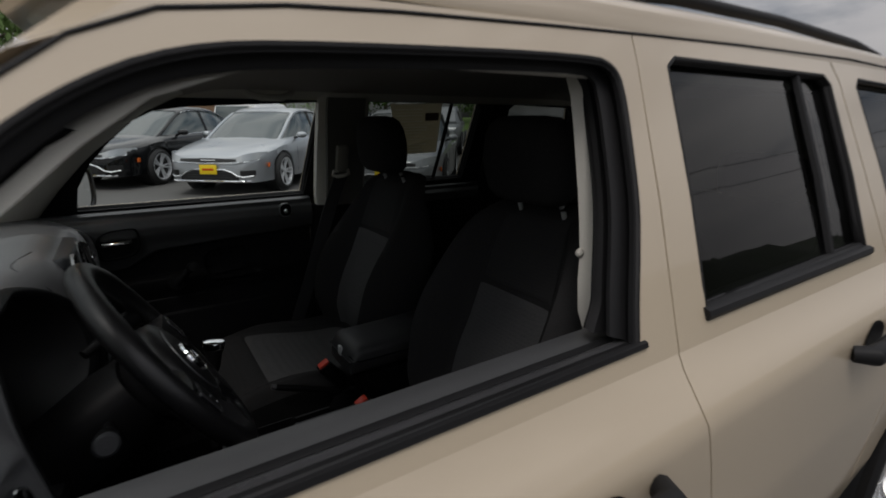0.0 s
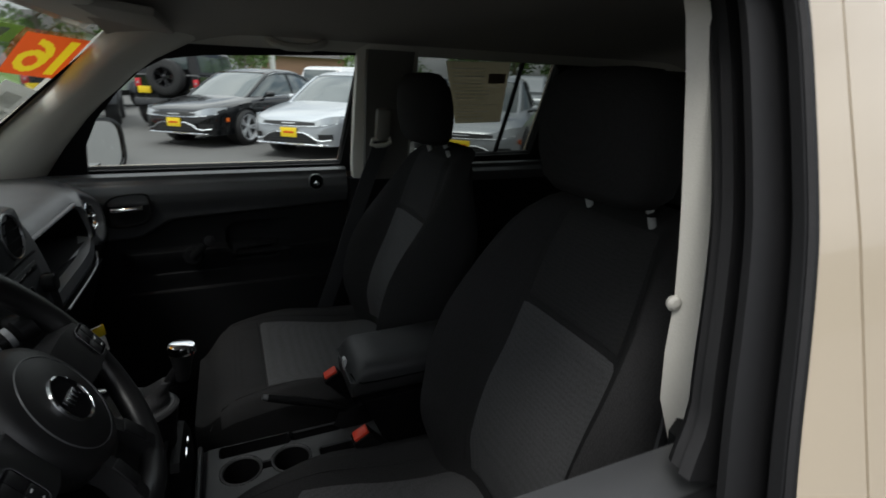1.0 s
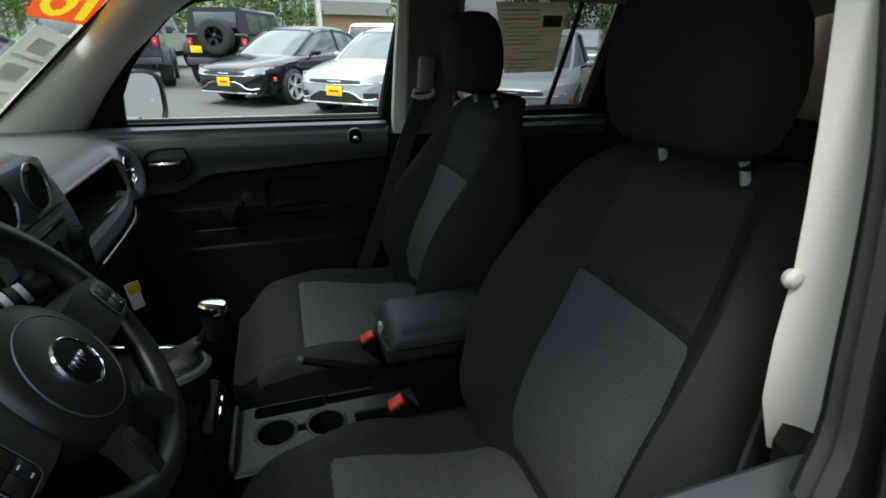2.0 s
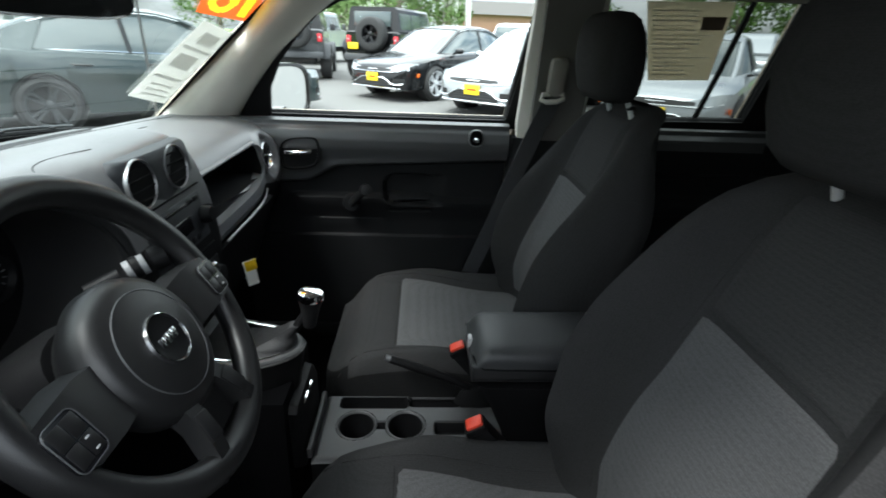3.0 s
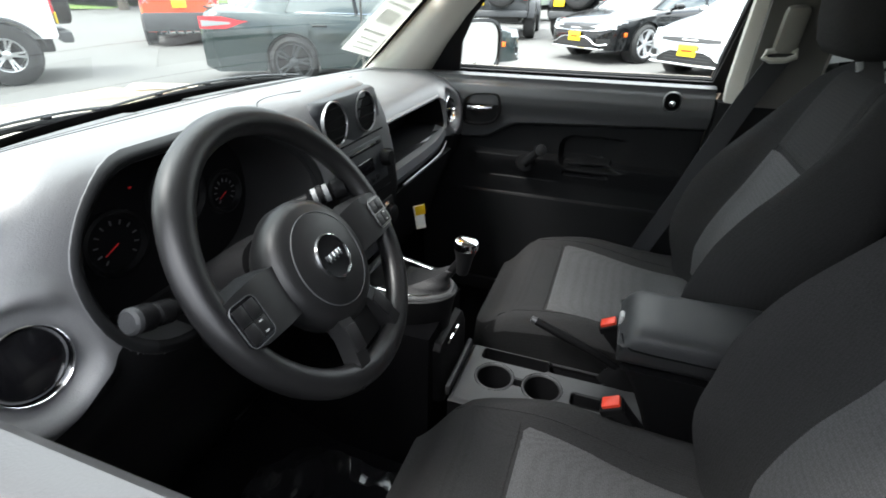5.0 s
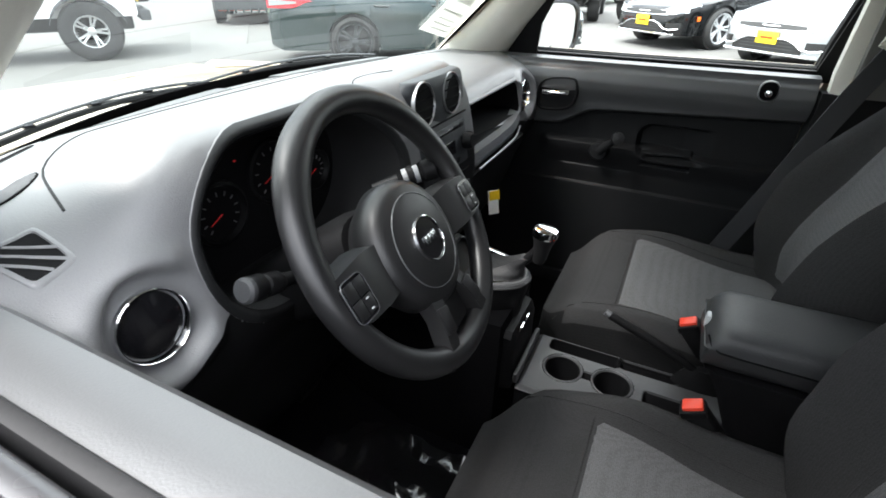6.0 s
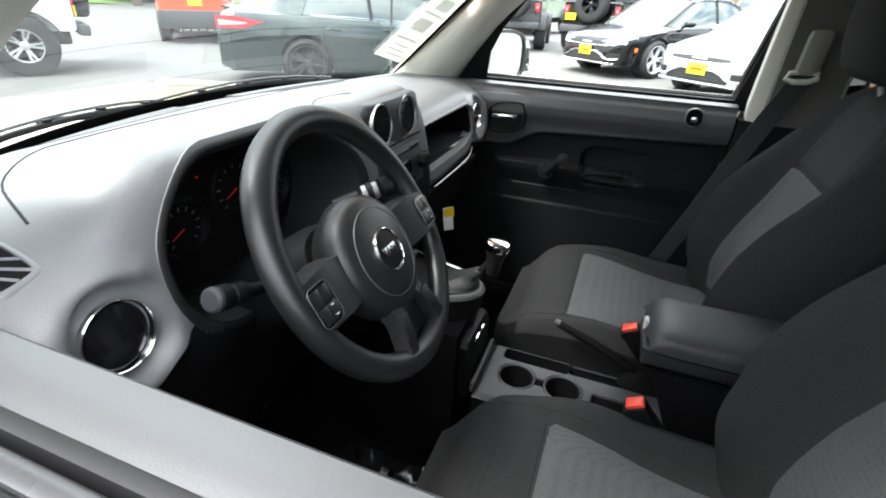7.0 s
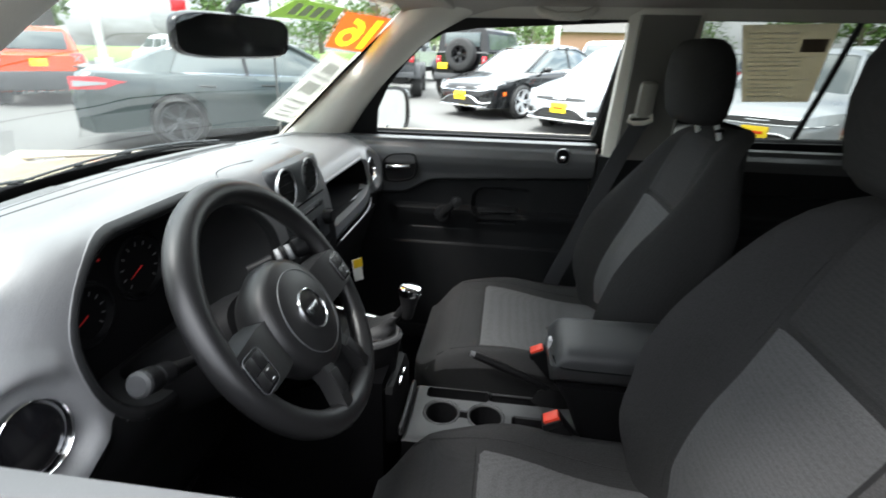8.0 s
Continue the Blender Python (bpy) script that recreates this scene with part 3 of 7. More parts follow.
# wipers on the glass
wiper_rows = ((0.60, -0.10), (0.06, -0.60))
for y0, y1 in wiper_rows:
    pts = []
    for t in np.linspace(0, 1, 12):
        y = y0 + (y1 - y0) * t
        z = 1.085 + 0.03 * math.sin(t * math.pi)
        pts.append((screen_x(y, z) - 0.02, y, z + 0.006))
    w = part("wiper_blade", add_tube(B(), pts, 0.0052, 6), BLACK_TRIM, suv, "black wiper blade parked on the windscreen")
    part("wiper_spine", add_tube(B(), [(x - 0.007, y, z + 0.0095) for x, y, z in pts[1:-1]], 0.003, 6), SILVER_TRIM, w)
    for k in range(2, 11, 2):
        part("wiper_claw", add_box(B(), (pts[k][0] - 0.004, pts[k][1], pts[k][2] + 0.006), (0.014, 0.016, 0.007), 0.002), GLOSS_BLACK, w)
    arm = [(screen_x(y0 - 0.4 * (y0 - y1) * t * 1.2, 1.075) - 0.035, y0 - 0.5 * (y0 - y1) * t + 0.06 * (1 - t), 1.065 + 0.045 * t) for t in np.linspace(0, 1, 6)]
    part("wiper_arm", add_tube(B(), arm, 0.0055, 6), BLACK_TRIM, w)


# rear wheel and arch trim
def wheel_parts(parent, m, r=0.34, w=0.215, rim_r=0.225, spokes=5, finish_mat=None, name="wheel", tread=True):
    """A tyre with tread and an alloy rim, its axle along the local y of m, outer face towards -y."""
    wh = B()
    mm = m @ pose(0, 0, 0, 90, 0, 0)
    prof = [(rim_r, -w / 2), (rim_r + 0.03, -w / 2 - 0.008), (r - 0.05, -w / 2 - 0.012), (r - 0.015, -w / 2 + 0.012), (r, -w / 2 + 0.035), (r, w / 2 - 0.035), (r - 0.015, w / 2 - 0.012), (r - 0.05, w / 2 + 0.012), (rim_r, w / 2)]
    add_lathe(wh, prof, mm, 36, caps=False)
    tyre = part("tyre", wh, TYRE, parent)
    ri = B()
    add_lathe(ri, [(rim_r + 0.004, w / 2 - 0.004), (rim_r + 0.002, w / 2 + 0.006), (rim_r - 0.012, w / 2 + 0.004), (rim_r - 0.022, w / 2 - 0.03), (rim_r - 0.03, -w / 2 + 0.02)], mm, 32, caps=False)
    for k in range(spokes):
        for off in (-0.16, 0.16):
            a = 2 * math.pi * k / spokes + off
            c, s = math.cos(a), math.sin(a)
            add_loft(ri, [[mm @ Vector((c * q - s * hw, s * q + c * hw, zz)) for hw, zz in ((-wd, h0), (wd, h0), (wd * 0.7, h0 + 0.02), (-wd * 0.7, h0 + 0.02))] for q, wd, h0 in ((0.03, 0.02, w / 2 - 0.05), (rim_r * 0.6, 0.017, w / 2 - 0.045), (rim_r - 0.01, 0.02, w / 2 - 0.02))])
    add_lathe(ri, [(0.06, w / 2 - 0.06), (0.06, w / 2 - 0.03), (0.045, w / 2 - 0.02), (0.001, w / 2 - 0.018)], mm, 20)
    rim = part("rim", ri, finish_mat or CHROME, parent)
    hb = B()
    add_lathe(hb, [(0.15, -w / 2 + 0.03), (0.15, -w / 2 + 0.05), (0.001, -w / 2 + 0.055)], mm, 20)
    part("brake_disc", hb, DARK, parent)
    return tyre


TYRE = mat("tyre_rubber", (0.02, 0.02, 0.02), 0.8, vary=0.25, bump=0.5, bump_scale=150)
ALLOY = mat("machined_alloy", (0.62, 0.63, 0.64), 0.28, 0.9, vary=0.05)
for x in (1.31, -1.40):
    for side in (-1, 1):
        wh = part("wheel_arch", add_lathe(B(), [(0.355, 0.0), (0.39, 0.0), (0.395, 0.02), (0.38, 0.03), (0.355, 0.03)], pose(x, side * 0.845, 0.36, 90, 0, 0) if side < 0 else pose(x, side * 0.845, 0.36, -90, 0, 0), 40, caps=False), BLACK_TRIM, suv, "black plastic wheel-arch trim")
        wheel_parts(wh, pose(x, side * 0.74, 0.335, 0, 0, 0 if side < 0 else 180), finish_mat=ALLOY)

# ---- cabin lining ----
part("headliner", add_grid(B(), 30, 24, lambda u, v: (-0.60 + 2.2 * u, (2 * v - 1) * 0.615, 1.535 - 0.045 * abs(2 * v - 1) ** 4 - 0.03 * (1 - sstep(0, 0.15, u)) - 0.03 * sstep(0.8, 1, u))), LINER, suv, "pale woven headliner")
for side in (-1, 1):
    # A pillar trim
    rows = []
    for t in np.linspace(0, 1, 12):
        z = 1.085 + 0.425 * t
        y = float(np.interp(z, [1.08, 1.12, 1.24, 1.34, 1.41, 1.47, 1.51], [0.705, 0.69, 0.665, 0.633, 0.59, 0.55, 0.52]))
        xs = screen_x(y, z) + 0.012
        xd = float(np.interp(z, [1.08, 1.10, 1.20, 1.30, 1.36, 1.41, 1.45, 1.48, 1.51], [-0.87, -0.85, -0.772, -0.683, -0.61, -0.555, -0.49, -0.42, -0.36]))
        xd -= 0.048 * sstep(1.12, 1.22, z) * (1 - sstep(1.43, 1.49, z)) if side < 0 else 0.0
        g = glass_half(z)
        ax, ay, bx, by = xs + 0.008, y - 0.006, xd, g - 0.045
        arc = [(ax + (bx - ax) * k, ay + (by - ay) * k - (0.074 if side < 0 else 0.058) * math.sin(math.pi * k) ** 0.8) for k in (0.0, 0.15, 0.35, 0.55, 0.75, 0.9, 1.0)]
        rows.append([(px, side * py, z) for px, py in arc] + [(xd, side * (g - 0.012), z), (xs, side * (y + 0.02), z)])
    part("pillar_trim", add_loft(B(), rows), CREAM, suv, "pale moulded windscreen pillar trim", 50)
    # sail panel ahead of the glass
    bm = B()
    sail = [(-0.90, 1.105), (-0.745, 1.105), (-0.725, 1.207), (-0.682, 1.282), (-0.62, 1.352), (-0.56, 1.405), (-0.60, 1.415), (-0.70, 1.335), (-0.80, 1.22)]
    vs = [bm.verts.new((x - (0.055 if side < 0 else 0.0), side * (glass_half(z) - 0.02), z)) for x, z in sail]
    bm.faces.new(vs)
    part("sail_panel", thicken(bm, 0.014), DARK, doors[side][0], "black mirror sail panel")
    # roof side rail trim
    bm = B()
    add_loft(bm, [[(x, side * 0.60, 1.51), (x, side * 0.625, 1.49), (x, side * 0.63, 1.478), (x, side * 0.615, 1.474), (x, side * 0.575, 1.497), (x, side * 0.55, 1.52)] for x in np.linspace(-0.5, 1.5, 12)])
    part("roof_rail_trim", bm, CREAM, suv, "pale roof side trim")
    # B pillar trim, upper pale and lower dark
    rows = []
    for t in np.linspace(0, 1, 10):
        z0 = 1.06 if side < 0 else 1.088
        z = z0 + (1.50 - z0) * t
        y = float(np.interp(z, [1.07, 1.20, 1.44, 1.5], [0.672, 0.655, 0.618, 0.595]))
        f = float(np.interp(z, [1.07, 1.12, 1.3, 1.44, 1.5], [0.010, 0.004, 0.010, 0.018, 0.01]))
        if side < 0:
            f = float(np.interp(z, [1.06, 1.09, 1.13, 1.2, 1.25, 1.3, 1.4, 1.5], [-0.016, -0.030, -0.036, -0.025, -0.023, -0.023, -0.027, -0.03]))
        lead = [(f + 0.06, side * (y + 0.004), z), (f + 0.052, side * (y - 0.012), z)] if side < 0 else [(f, side * (y + 0.03), z), (f, side * (y - 0.002), z)]
        rows.append(lead + [(f + 0.035, side * (y - 0.028), z), (f + 0.12, side * (y - 0.03), z), (f + 0.19, side * (y - 0.015), z), (f + 0.20, side * (y + 0.03), z)])
    part("pillar_trim", add_loft(B(), rows), CREAM, suv, "pale moulded door pillar trim", 50)
    rows = []
    for z in np.linspace(0.35, 1.09, 10):
        y = float(np.interp(z, [0.35, 0.8, 1.085], [0.73, 0.71, 0.664]))
        rows.append([(-0.01, side * (y + 0.04), z), (-0.005, side * (y - 0.004), z), (0.04, side * (y - 0.025), z), (0.20, side * (y - 0.022), z), (0.22, side * (y + 0.04), z)])
    part("pillar_lower_trim", add_loft(B(), rows), PANEL, suv)
# added sheet over the pale trim: its taupe paints the inner face as shaded
bm = B()
add_loft(bm, [[(0.065 + dx, float(np.interp(z, [1.07, 1.20, 1.44, 1.5], [0.672, 0.655, 0.618, 0.595])) - 0.0335 + dy, z) for dx, dy in ((-0.03, 0.008), (-0.026, 0), (0.118, 0), (0.124, 0.012))] for z in (1.088, 1.2, 1.32, 1.44, 1.485)])
part("pillar_shade_sheet", bm, mat("taupe_pillar_shade", (0.125, 0.122, 0.112), 0.8, vary=0.08, bump=0.2, bump_scale=500), suv, "taupe sheet for the shaded inner face of the pale door pillar")
# dark side lining of the footwells
for side in (-1, 1):
    part("kick_panel", add_box(B(), (-1.075, side * 0.735, 0.66), (0.45, 0.02, 0.72), 0.006), CARPET, suv, "dark footwell side lining")
# windscreen header
part("header_trim", add_box(B(), (-0.60, 0, 1.515), (0.12, 1.1, 0.03), 0.014), CREAM, suv)


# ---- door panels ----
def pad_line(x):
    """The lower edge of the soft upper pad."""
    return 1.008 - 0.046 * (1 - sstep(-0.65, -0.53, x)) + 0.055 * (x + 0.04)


def door_relief(x, z):
    zb = pad_line(x)
    d = 0.022 * sstep(zb - 0.010, zb + 0.006, z)
    d += 0.016 * sstep(1.0, 1.05, z) * (1 - 0.6 * sstep(1.06, 1.105, z))
    # the shelf at elbow height, with a crisp upper edge
    zs = 0.888 - 0.010 * sstep(-0.33, -0.25, x)
    d += 0.022 * (1 - sstep(zs - 0.014, zs + 0.001, z)) * sstep(0.79, 0.87, z) * sstep(-0.70, -0.66, x)
    # the pull cup: rounded in front, running out to the rear
    qx, qz = abs(x + 0.285) - 0.072, abs(z - 0.902) - 0.008
    sd = math.hypot(max(qx, 0), max(qz, 0)) + min(max(qx, qz), 0) - 0.042
    d -= 0.034 * (1 - sstep(-0.007, 0.004, sd)) * (1 - sstep(-0.28, -0.19, x))
    # the pull lip in the cup and the slot below it
    along = sstep(-0.385, -0.378, x) * (1 - sstep(-0.250, -0.240, x))
    d += 0.014 * math.exp(-(((z - 0.862 - 0.10 * (x + 0.38)) / 0.007) ** 4)) * along
    d -= 0.012 * math.exp(-(((z - 0.836) / 0.006) ** 4)) * along
    # creases lower down
    d += 0.004 * (1 - sstep(0.797, 0.802, z)) * sstep(-0.63, -0.61, x) * (1 - sstep(-0.42, -0.38, x)) * sstep(0.745, 0.79, z)
    d += 0.010 * (1 - sstep(0.737, 0.743, z))
    d -= 0.009 * sstep(1.085, 1.105, z) ** 2
    return d


def rear_relief(x, z):
    return 0.02 * sstep(0.97, 0.985, z) + 0.02 * math.exp(-(((z - 0.86) / 0.03) ** 4)) - 0.02 * sstep(1.085, 1.105, z) ** 2


panels = {}
for side in (-1, 1):
    for d, x0, x1, rel, nm in ((doors[side][0], -0.86, -0.012, door_relief, "door_panel"), (doors[side][1], 0.20, 0.86, rear_relief, "door_panel")):
        bm = B()
        wall = 0.742

        def f(u, v, x0=x0, x1=x1, rel=rel, side=side):
            x = x0 + (x1 - x0) * u
            if v > 0.9:
                t = (v - 0.9) / 0.1
                return (x, side * (wall + (0.006 * t if side < 0 else 0.0) - 0.036 * (1 - t) - rel(x, 1.105) * (1 - t)), 1.105 + (0.012 if side > 0 else 0.0) + 0.004 * math.sin(t * math.pi))
            z = 0.40 + (0.717 if side > 0 else 0.705) * v / 0.9
            return (x, side * (wall - 0.018 - 0.018 * sstep(0.9, 1.1, z) - rel(x, z)), z)
        add_grid(bm, 130, 250 if side > 0 and x0 < 0 else 120, f)
        p = part(nm, bm, PANEL, d, "black grained plastic inner door panel", 30)
        # the upper pad is a moulding of its own, skylight put into its paler grey
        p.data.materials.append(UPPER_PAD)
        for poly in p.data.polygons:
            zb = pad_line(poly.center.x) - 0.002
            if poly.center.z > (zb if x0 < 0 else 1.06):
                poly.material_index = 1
        panels[(side, x0 < 0)] = p
    # trim over the wheel house behind the rear door
    part("rear_side_trim", thicken(add_grid(B(), 16, 24, lambda u, v: (0.80 + 0.92 * u, side * (0.745 - 0.06 * sstep(0.9, 1.1, 0.36 + 0.80 * v) - 0.02 * math.sin(u * 3)), 0.36 + 0.80 * v)), 0.006), PANEL, suv)
    # rubber wiping strips along the glass slot
    bm = B()
    for off, w, h in ((0.747, 0.008, 1.108), (0.775, 0.008, 1.100)):
        add_loft(bm, [[(x, side * (off - w / 2), h - 0.02), (x, side * (off - w / 3), h - 0.003), (x, side * (off), h), (x, side * (off + w / 3), h - 0.003), (x, side * (off + w / 2), h - 0.02)] for x in np.linspace(-0.84, -0.04, 16)])
    if side > 0:
        part("glass_strip", bm, BLACK_TRIM, doors[side][0])

PP = panels[(1, True)]


def on_panel(x, z, lift=0.0):
    return 0.742 - 0.018 - 0.018 * sstep(0.9, 1.1, z) - door_relief(x, z) - lift


# handle bezel, lever, lock knob, window crank
bm = B()
outer = smooth_loop([(-0.705, 1.065), (-0.60, 1.075), (-0.585, 1.06), (-0.585, 1.0), (-0.61, 0.975), (-0.69, 0.968), (-0.71, 0.985)], 2)
c = (-0.645, 1.022)
rings = []
for k, lift in ((1.0, 0.0), (0.98, 0.011), (0.89, 0.012), (0.85, 0.003), (0.4, 0.002)):
    rings.append([(c[0] + (x - c[0]) * k, on_panel(x, 1.03, lift), c[1] + (z - c[1]) * k) for x, z in outer])
add_loft(bm, rings)
bez = part("handle_bezel", bm, DARK, PP, "black recessed handle bezel")
bm = B()
add_loft(bm, [[(x, on_panel(-0.64, 1.03, 0.010 + 0.010 * math.sin(t * math.pi)) + 0.006 * math.cos(a), 1.024 + 0.007 * math.sin(a) + 0.004 * t) for a in np.linspace(0, 2 * math.pi, 10, endpoint=False)] for t, x in zip(np.linspace(0, 1, 9), np.linspace(-0.69, -0.61, 9))])
part("door_lever", bm, CHROME, bez, "chrome door lever")
lk = part("lock_bezel", add_loft(B(), [[(-0.115 + a * k, on_panel(-0.115, 1.07, l), 1.082 + b * k) for a, b in rounded(0.046, 0.052, 0.02)] for k, l in ((1, 0), (0.97, 0.006), (0.88, 0.007), (0.84, 0.002))], caps=False), SATIN, PP, "satin grey lock surround")
part("lock_recess", add_prism(B(), rounded(0.040, 0.046, 0.017), pose(-0.115, on_panel(-0.115, 1.07, 0.0), 1.082, 90, 0, 0), 0.004), FACE_BLACK, lk)
part("lock_knob", add_lathe(B(), [(0.010, 0), (0.012, 0.012), (0.008, 0.02), (0.001, 0.022)], pose(-0.115, on_panel(-0.115, 1.07, -0.004), 1.078, 90, 0, 0), 14), CHROME, lk, "chrome lock knob")
bm = B()
add_lathe(bm, [(0.028, 0), (0.03, 0.012), (0.024, 0.024), (0.001, 0.026)], pose(-0.50, on_panel(-0.5, 0.862), 0.862, 90, 0, 0), 20)
add_tube(bm, [(-0.50, on_panel(-0.5, 0.862, 0.018), 0.862), (-0.475, on_panel(-0.5, 0.862, 0.028), 0.89), (-0.452, on_panel(-0.5, 0.862, 0.034), 0.914)], [0.015, 0.013, 0.012], 10)
cr = part("window_crank", bm, PANEL, PP, "black window winder arm")
part("crank_knob", add_lathe(B(), [(0.001, 0), (0.017, 0.002), (0.019, 0.02), (0.017, 0.042), (0.001, 0.046)], pose(-0.452, on_panel(-0.5, 0.862, 0.036), 0.914, 75, 0, 10), 16), PANEL, cr)


# passenger door mirror: its glass is turned towards the driver
MV, MN = Vector((0.056, 0.087, 0)).normalized(), Vector((0.84, -0.54, 0)).normalized()
MC = Vector((-0.775, 1.03, 1.162))


def mirror_ring(k, out, w=0.105, h=0.083):
    return [MC + MN * out + MV * (w * k * np.sign(math.cos(a)) * abs(math.cos(a)) ** 0.55) + Vector((0, 0, h * k * np.sign(math.sin(a)) * abs(math.sin(a)) ** 0.55)) for a in np.linspace(0, 2 * math.pi, 32, endpoint=False)]


mr = part("door_mirror", add_loft(B(), [mirror_ring(k, d) for k, d in ((0.35, -0.10), (0.8, -0.085), (1.06, -0.05), (1.15, 0.0), (1.13, 0.012), (1.02, 0.014), (1.0, 0.004))]), GLOSS_BLACK, doors[1][0], "black door mirror housing")
part("mirror_glass", add_loft(B(), [mirror_ring(0.99, 0.004), mirror_ring(0.99, 0.007)]), MIRROR, mr)
part("mirror_stalk", add_loft(B(), [[(x, y, z + dz) for x, dz in ((-0.84, -0.02), (-0.75, -0.02), (-0.75, 0.02), (-0.84, 0.02))] for y, z in ((0.76, 1.11), (0.86, 1.10), (0.95, 1.10))]), GLOSS_BLACK, mr)

# belt guide and belt on the passenger pillar
bm = B()
add_box(bm, (0.091, 0.600, 1.268), (0.05, 0.03, 0.105), 0.014, pose(0, 0, 0, 14, 0, 0))
anch = part("belt_height_slide", bm, mat("grey_beige_plastic", (0.27, 0.26, 0.235), 0.6, vary=0.06), suv, "grey-beige belt height adjuster")
part("belt_guide", add_tube(B(), [(0.054, 0.607, 1.207), (0.067, 0.598, 1.202), (0.097, 0.596, 1.204), (0.115, 0.598, 1.212), (0.115, 0.604, 1.224), (0.088, 0.606, 1.226), (0.058, 0.608, 1.22)], 0.007, 8, closed=True), CREAM, anch)


def strap(pts, w, across, th=0.002):
    bm = B()
    ac = Vector(across).normalized() * w / 2
    rows = []
    for i, p in enumerate(pts):
        p = Vector(p)
        d = (Vector(pts[min(i + 1, len(pts) - 1)]) - Vector(pts[max(0, i - 1)])).normalized()
        nrm = d.cross(ac).normalized() * th
        rows.append([p - ac - nrm, p + ac - nrm, p + ac + nrm, p - ac + nrm])
    return add_loft(bm, rows)


for side in (-1, 1):
    pts = [(0.085, 0.60, 1.208), (0.045, 0.605, 1.11), (-0.008, 0.612, 0.96), (-0.050, 0.618, 0.83), (-0.098, 0.622, 0.70), (-0.125, 0.63, 0.62)] if side > 0 else [(0.10, side * 0.60, 1.208), (0.07, side * 0.615, 1.08), (0.03, side * 0.635, 0.92), (-0.01, side * 0.65, 0.78), (-0.03, side * 0.655, 0.70), (0.02, side * 0.66, 0.55)]
    part("seat_belt", strap(pts, 0.048, (1, 0, -0.35)), BELT, suv, "black seat-belt webbing hanging down the pillar")
bm = B()
add_lathe(bm, [(0.001, -0.006), (0.006, -0.004), (0.008, 0), (0.006, 0.004), (0.001, 0.006)], pose(0.008, -0.628, 1.205, 90, 0, 0), 14)
part("belt_button", bm, CREAM, suv)

# grab handle and sun visors
bm = B()
add_tube(bm, [(-0.24, 0.585, 1.505), (-0.225, 0.568, 1.488), (-0.19, 0.56, 1.478), (-0.13, 0.56, 1.478), (-0.095, 0.568, 1.488), (-0.08, 0.585, 1.505)], 0.011, 8)
part("grab_handle", bm, CREAM, suv)
for y in (-0.34, 0.34):
    part("sun_visor", add_box(B(), (-0.54, y, 1.505), (0.17, 0.40, 0.018), 0.008, pose(0, 0, 0, 0, 6, 0)), LINER, suv, "pale sun visor folded up")
# floor
part("cabin_floor", add_grid(B(), 20, 20, lambda u, v: (-1.15 + 2.7 * u, (2 * v - 1) * 0.74, 0.34 + 0.16 * (1 - sstep(0.0, 0.16, u)) + 0.06 * math.exp(-((2 * v - 1) / 0.2) ** 4))), CARPET, suv, "black carpet")
part("firewall", add_box(B(), (-1.16, 0, 0.75), (0.04, 1.5, 0.66), 0.01), DARK, suv)


# ---- dashboard ----
dash = thing("dashboard", "black grained plastic dashboard with round chrome-ringed vents", "dashboard", at=(0, CY, 0))


def sd_round(y, z, cy, cz, w, h, r):
    qx, qz = abs(y - cy) - w / 2 + r, abs(z - cz) - h / 2 + r
    return math.hypot(max(qx, 0), max(qz, 0)) + min(max(qx, qz), 0) - r


def dash_profile(y):
    bx = base_x(y)
    bump = sstep(-0.64, -0.47, y) * (1 - sstep(0.06, 0.20, y))
    end = sstep(0.5, 0.72, abs(y))
    up = 0.068 * bump
    rows = [(bx + 0.015, 1.075), (bx + 0.035, 1.102), (bx + 0.09, 1.118), (-1.02 - 0.02 * (1 - end), 1.128 + 0.24 * up), (-0.92, 1.132 + 0.52 * up - 0.006 * end), (-0.83, 1.132 + 0.87 * up - 0.012 * end), (-0.775, 1.122 + 1.0 * up - 0.02 * end), (-0.742, 1.098 + 0.95 * up - 0.02 * end), (-0.724, 1.06 + 0.4 * up), (-0.712, 1.0), (-0.712, 0.945), (-0.73, 0.895), (-0.765, 0.83), (-0.80, 0.74), (-0.85, 0.62), (-0.93, 0.50)]
    mid = 0.034 * sstep(-0.25, -0.13, y) * (1 - sstep(0.10, 0.19, y))
    return [(x + (mid * min(1.15, (k - 3.5) / 2) if 4 < k < 13 else 0), z + (0.12 * mid if 4 < k < 9 else 0)) for k, (x, z) in enumerate(rows)]


@functools.lru_cache(maxsize=None)
def dash_section(y):
    """The eased section of the dash at a distance from the middle, and the same evenly spaced."""
    line = ease(dash_profile(y), 2)
    return line, resample(line, 160, closed=False)


CL = (-0.342, 1.0595, 0.362, 0.224, 0.108)
HOOD_DROP = 0.012
TRAY = (0.355, 1.032, 0.37, 0.085, 0.02)


def dash_point(u, v):
    y = -0.725 + 1.45 * v
    smooth = dash_section(y)[1]
    s = u * 159
    i = min(158, int(s))
    t = s - i
    x, z = (smooth[i][k] + (smooth[i + 1][k] - smooth[i][k]) * t for k in (0, 1))
    if x > -0.90 and z > 0.86:
        face = sstep(-0.80, -0.765, x)
        # dished surround of the round vents
        for cy in (-0.592, 0.60):
            rr = math.hypot(y - cy, (z - 1.03))
            face *= sstep(0.012, 0.04, sd_round(y, z, *CL))
            x += 0.010 * math.exp(-((rr - 0.066) / 0.014) ** 2) * face - 0.012 * (1 - sstep(0.044, 0.06, rr)) * face
    return (x, y, z)


